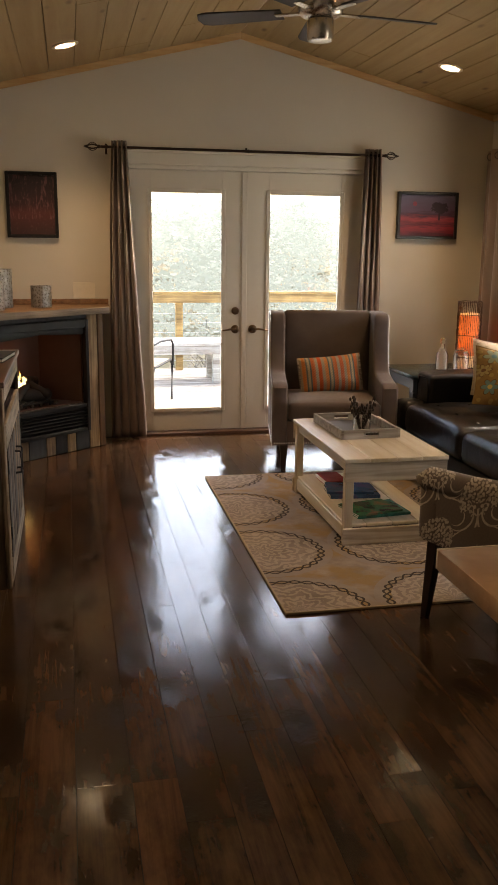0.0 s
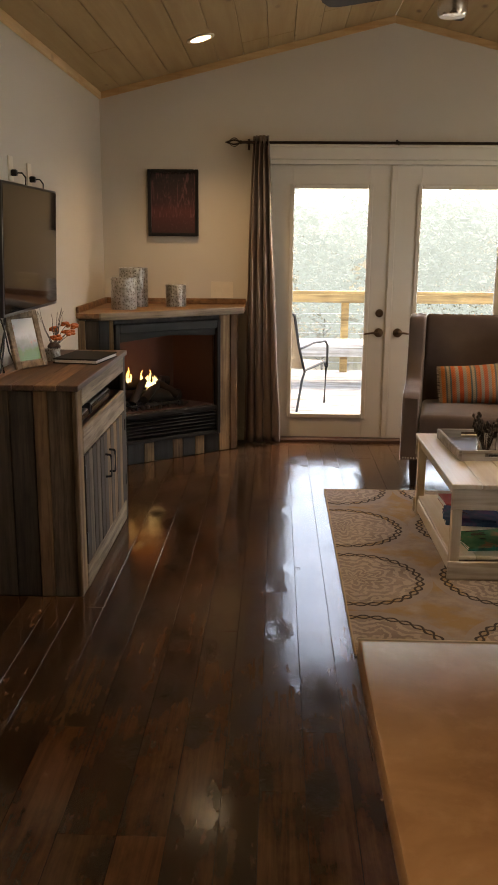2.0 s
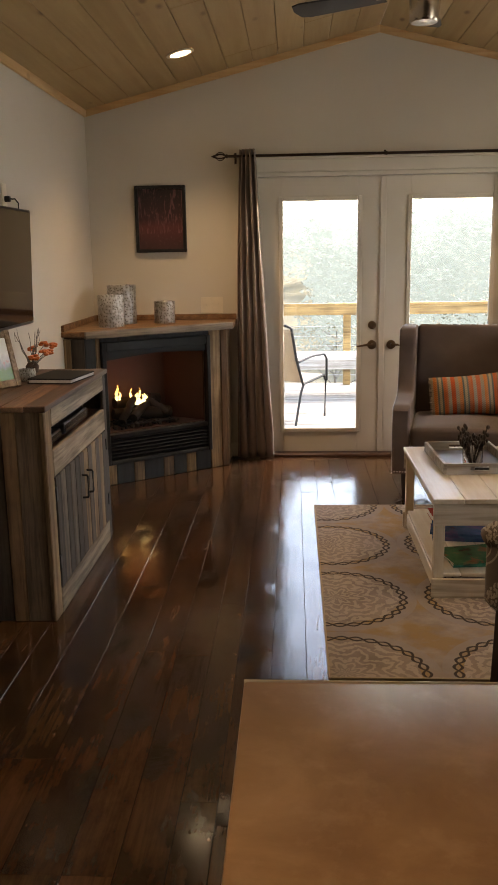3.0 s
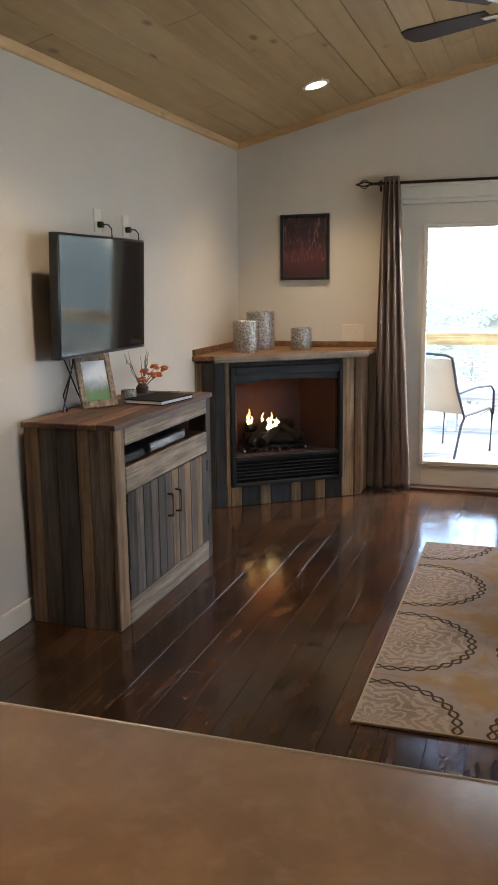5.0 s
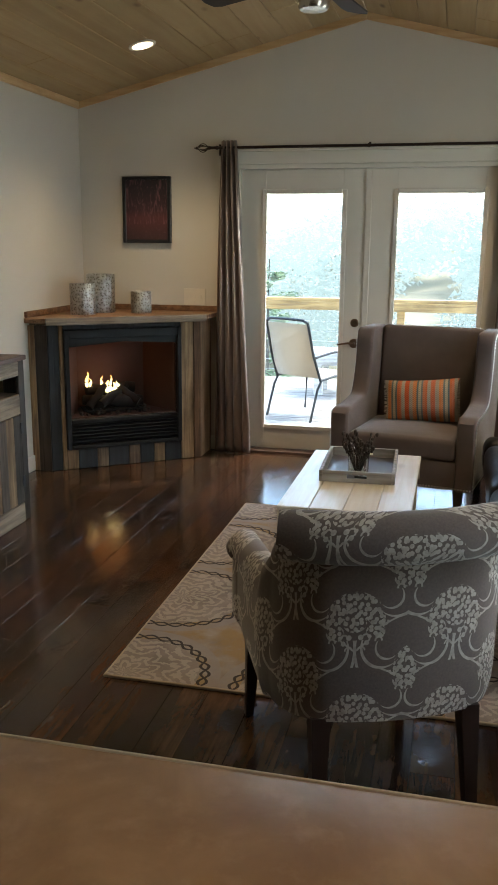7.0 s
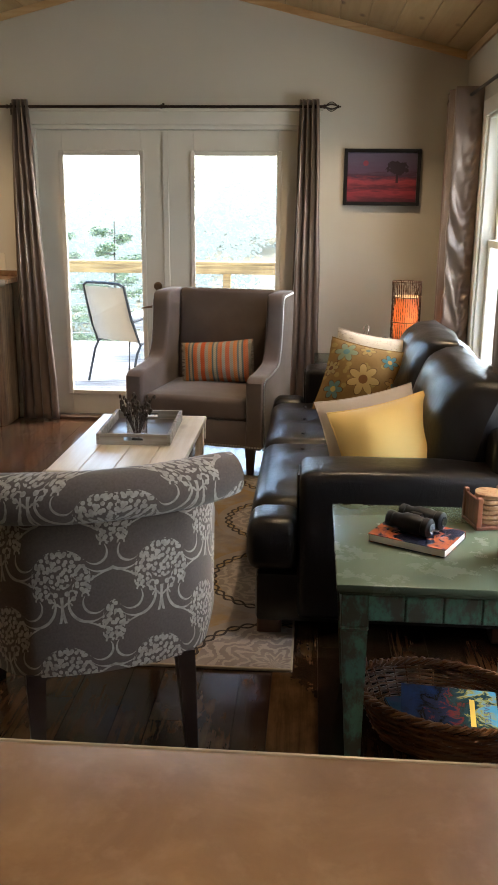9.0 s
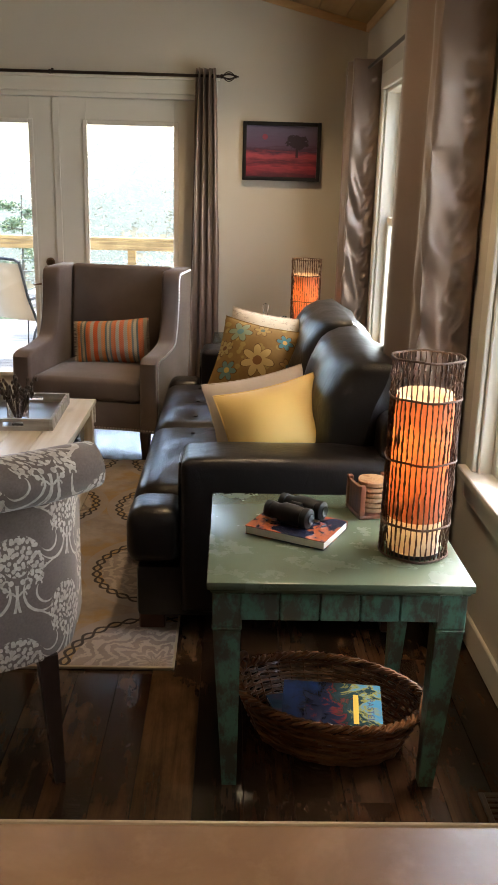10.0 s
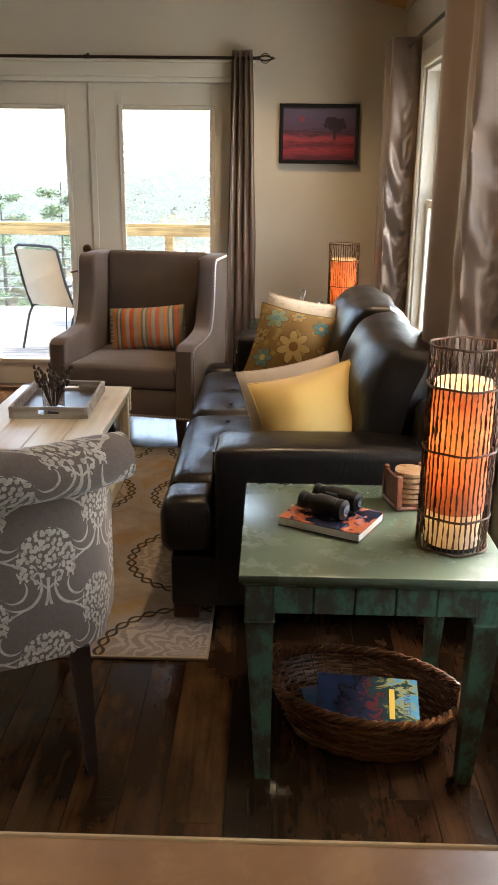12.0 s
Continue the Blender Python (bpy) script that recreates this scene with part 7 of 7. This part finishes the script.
def leaf_mat(name, stops, glow=0.0):
    m = Mat(name, 0.8, 0, 0.2)
    if glow:  # haze painted as a glow that strengthens with distance
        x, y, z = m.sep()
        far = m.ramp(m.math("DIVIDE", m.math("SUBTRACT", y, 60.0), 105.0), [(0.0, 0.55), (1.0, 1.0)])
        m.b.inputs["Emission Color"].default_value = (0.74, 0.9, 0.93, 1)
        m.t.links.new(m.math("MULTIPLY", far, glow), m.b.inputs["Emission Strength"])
    return m.color(m.ramp(m.island(), stops)).m


M_WOODS = leaf_mat("winter_woods_haze_glow", [(0.0, (0.04, 0.046, 0.04)), (0.4, (0.055, 0.058, 0.045)), (0.7, (0.045, 0.062, 0.04)), (1.0, (0.065, 0.06, 0.052))], 0.155)
M_BARE = leaf_mat("bare_twig_masses", [(0.0, (0.2, 0.2, 0.18)), (1.0, (0.3, 0.29, 0.27))])
M_NEEDLE = leaf_mat("pine_needles", [(0.0, (0.15, 0.2, 0.11)), (0.5, (0.2, 0.26, 0.15)), (1.0, (0.25, 0.31, 0.19))])
M_BARK = plain("grey_bark", (0.13, 0.11, 0.09), 0.95)


def clumps(verts, faces, rnd, c, rad, n, size, flat=0.7):
    for _ in range(n):
        while True:
            p = Vector((rnd.uniform(-1, 1), rnd.uniform(-1, 1), rnd.uniform(-1, 1)))
            if p.length < 1:
                break
        p = Vector((c[0] + p.x * rad[0], c[1] + p.y * rad[1], c[2] + p.z * rad[2]))
        k = len(verts)
        s = size * rnd.uniform(0.5, 1.3)
        for _ in range(4):
            verts.append(p + Vector((rnd.gauss(0, s), rnd.gauss(0, s), rnd.gauss(0, s * flat))))
        faces.extend(((k, k + 1, k + 2), (k, k + 2, k + 3), (k, k + 3, k + 1)))


rnd = random.Random(77)
verts, faces = [], []
for _ in range(420):
    y = rnd.uniform(60, 165)
    x = rnd.uniform(-0.55, 0.55) * y + 1.5
    h = rnd.uniform(4, 7.5)
    z = ground_z(x, y)
    clumps(verts, faces, rnd, (x, y, z + h * 0.55), (h * 0.34, h * 0.34, h * 0.5), 360, h * 0.03)
me = bpy.data.meshes.new("far_woods")
me.from_pydata(verts, [], faces)
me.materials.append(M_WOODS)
tagged(new("far_woods", me), "grey-green winter woods on the far hillside, haze painted as glow", "woods", "", "stuff")


def tree(x, y, h, seed, mat, conifer, label):
    r = random.Random(seed)
    z = ground_z(x, y)
    t = thing("pine_tree" if conifer else "bare_tree", label, "tree", pose(x, y, z), "trees below the deck")
    bm = B()
    tube(bm, [(0, 0, -0.3), (0.1, 0.05, h * 0.3), (0.05, 0.1, h * 0.65), (0.1, 0.05, h * 0.97)], lambda s: h * 0.016 * (1 - s * 0.85), 8)
    for k in range(26):
        s = 0.25 + 0.7 * k / 26
        a = k * 2.4 + r.uniform(-0.4, 0.4)
        ln = h * (0.26 if conifer else 0.3) * (1.05 - s) + 0.3
        p = Vector((0.07, 0.07, h * s))
        d = Vector((math.cos(a), math.sin(a), 0.1 if conifer else 0.7))
        tube(bm, [p, p + d * ln * 0.5, p + d * ln + Vector((0, 0, -0.05 * ln))], lambda q, s=s: h * 0.005 * (1.2 - s) * (1 - 0.7 * q) + 0.006, 5)
    part("trunk", bm, M_BARK, t)
    v, f = [], []
    for k in range(26):
        s = 0.25 + 0.7 * k / 26
        a = k * 2.4 + r.uniform(-0.4, 0.4)
        ln = h * (0.26 if conifer else 0.3) * (1.05 - s) + 0.3
        for q in (0.35, 0.6, 0.85, 1.0):
            p = (0.07 + math.cos(a) * ln * q, 0.07 + math.sin(a) * ln * q, h * s + (0.1 if conifer else 0.7) * ln * q)
            clumps(v, f, r, p, (0.1 * ln + 0.15, 0.1 * ln + 0.15, 0.15), 90 if conifer else 26, 0.03 if conifer else 0.018, 0.5)
    me = bpy.data.meshes.new("crown")
    me.from_pydata(v, [], f)
    me.materials.append(mat)
    c = new("crown", me)
    c.parent = t


tree(-3.4, 27, 7.6, 3, M_NEEDLE, True, "green pine tree standing below the deck")
tree(-7.0, 33, 9.0, 5, M_NEEDLE, True, "green pine tree standing below the deck")
for k, (x, y, h) in enumerate(((2.5, 34, 6.5), (6.0, 38, 7.0), (-1.0, 40, 7.5), (9.0, 33, 6.5), (0.8, 30, 5.0), (4.3, 29, 5.0))):
    tree(x, y, h, 40 + k, M_BARE, False, "grey bare winter tree below the deck")

# ---- floor planks ----
floor = tagged(new("floor"), "dark hand-scraped glossy wood plank floor", "floor", "", "structure")
bm = B()
box(bm, (XL - 0.02, YF - 0.02, -0.06), (XR + 0.02, YB + 0.02, -0.012))
part("subfloor", bm, plain("dark_joint", (0.012, 0.008, 0.006), 0.9), floor)
meshes = {}
rnd = random.Random(19)
x = XL
while x < XR - 0.01:
    w = rnd.choice((0.105, 0.13, 0.155, 0.13))
    w = min(w, XR - x)
    if XR - x - w < 0.05:
        w = XR - x
    y = YF
    ln = rnd.choice((0.7, 1.3, 1.9))
    while y < YB - 0.01:
        y1 = min(y + ln, YB)
        if YB - y1 < 0.3:
            y1 = YB
        key = (round(w, 3), round(y1 - y, 3))
        if key not in meshes:
            bm = B()
            box(bm, (-w / 2 + 0.0008, -(y1 - y) / 2 + 0.0008, -0.012), (w / 2 - 0.0008, (y1 - y) / 2 - 0.0008, 0.0), 0.0005)
            me = bpy.data.meshes.new("plank")
            bm.to_mesh(me)
            bm.free()
            me.materials.append(M_FLOOR)
            meshes[key] = me
        ob = new("plank", meshes[key])
        ob.parent = floor
        ob.location = (x + w / 2, (y + y1) / 2, rnd.uniform(-0.0008, 0.0))
        ob.rotation_euler = (0, rnd.uniform(-0.0012, 0.0012), 0)
        y = y1
        ln = rnd.choice((1.4, 1.9, 2.4))
    x += w
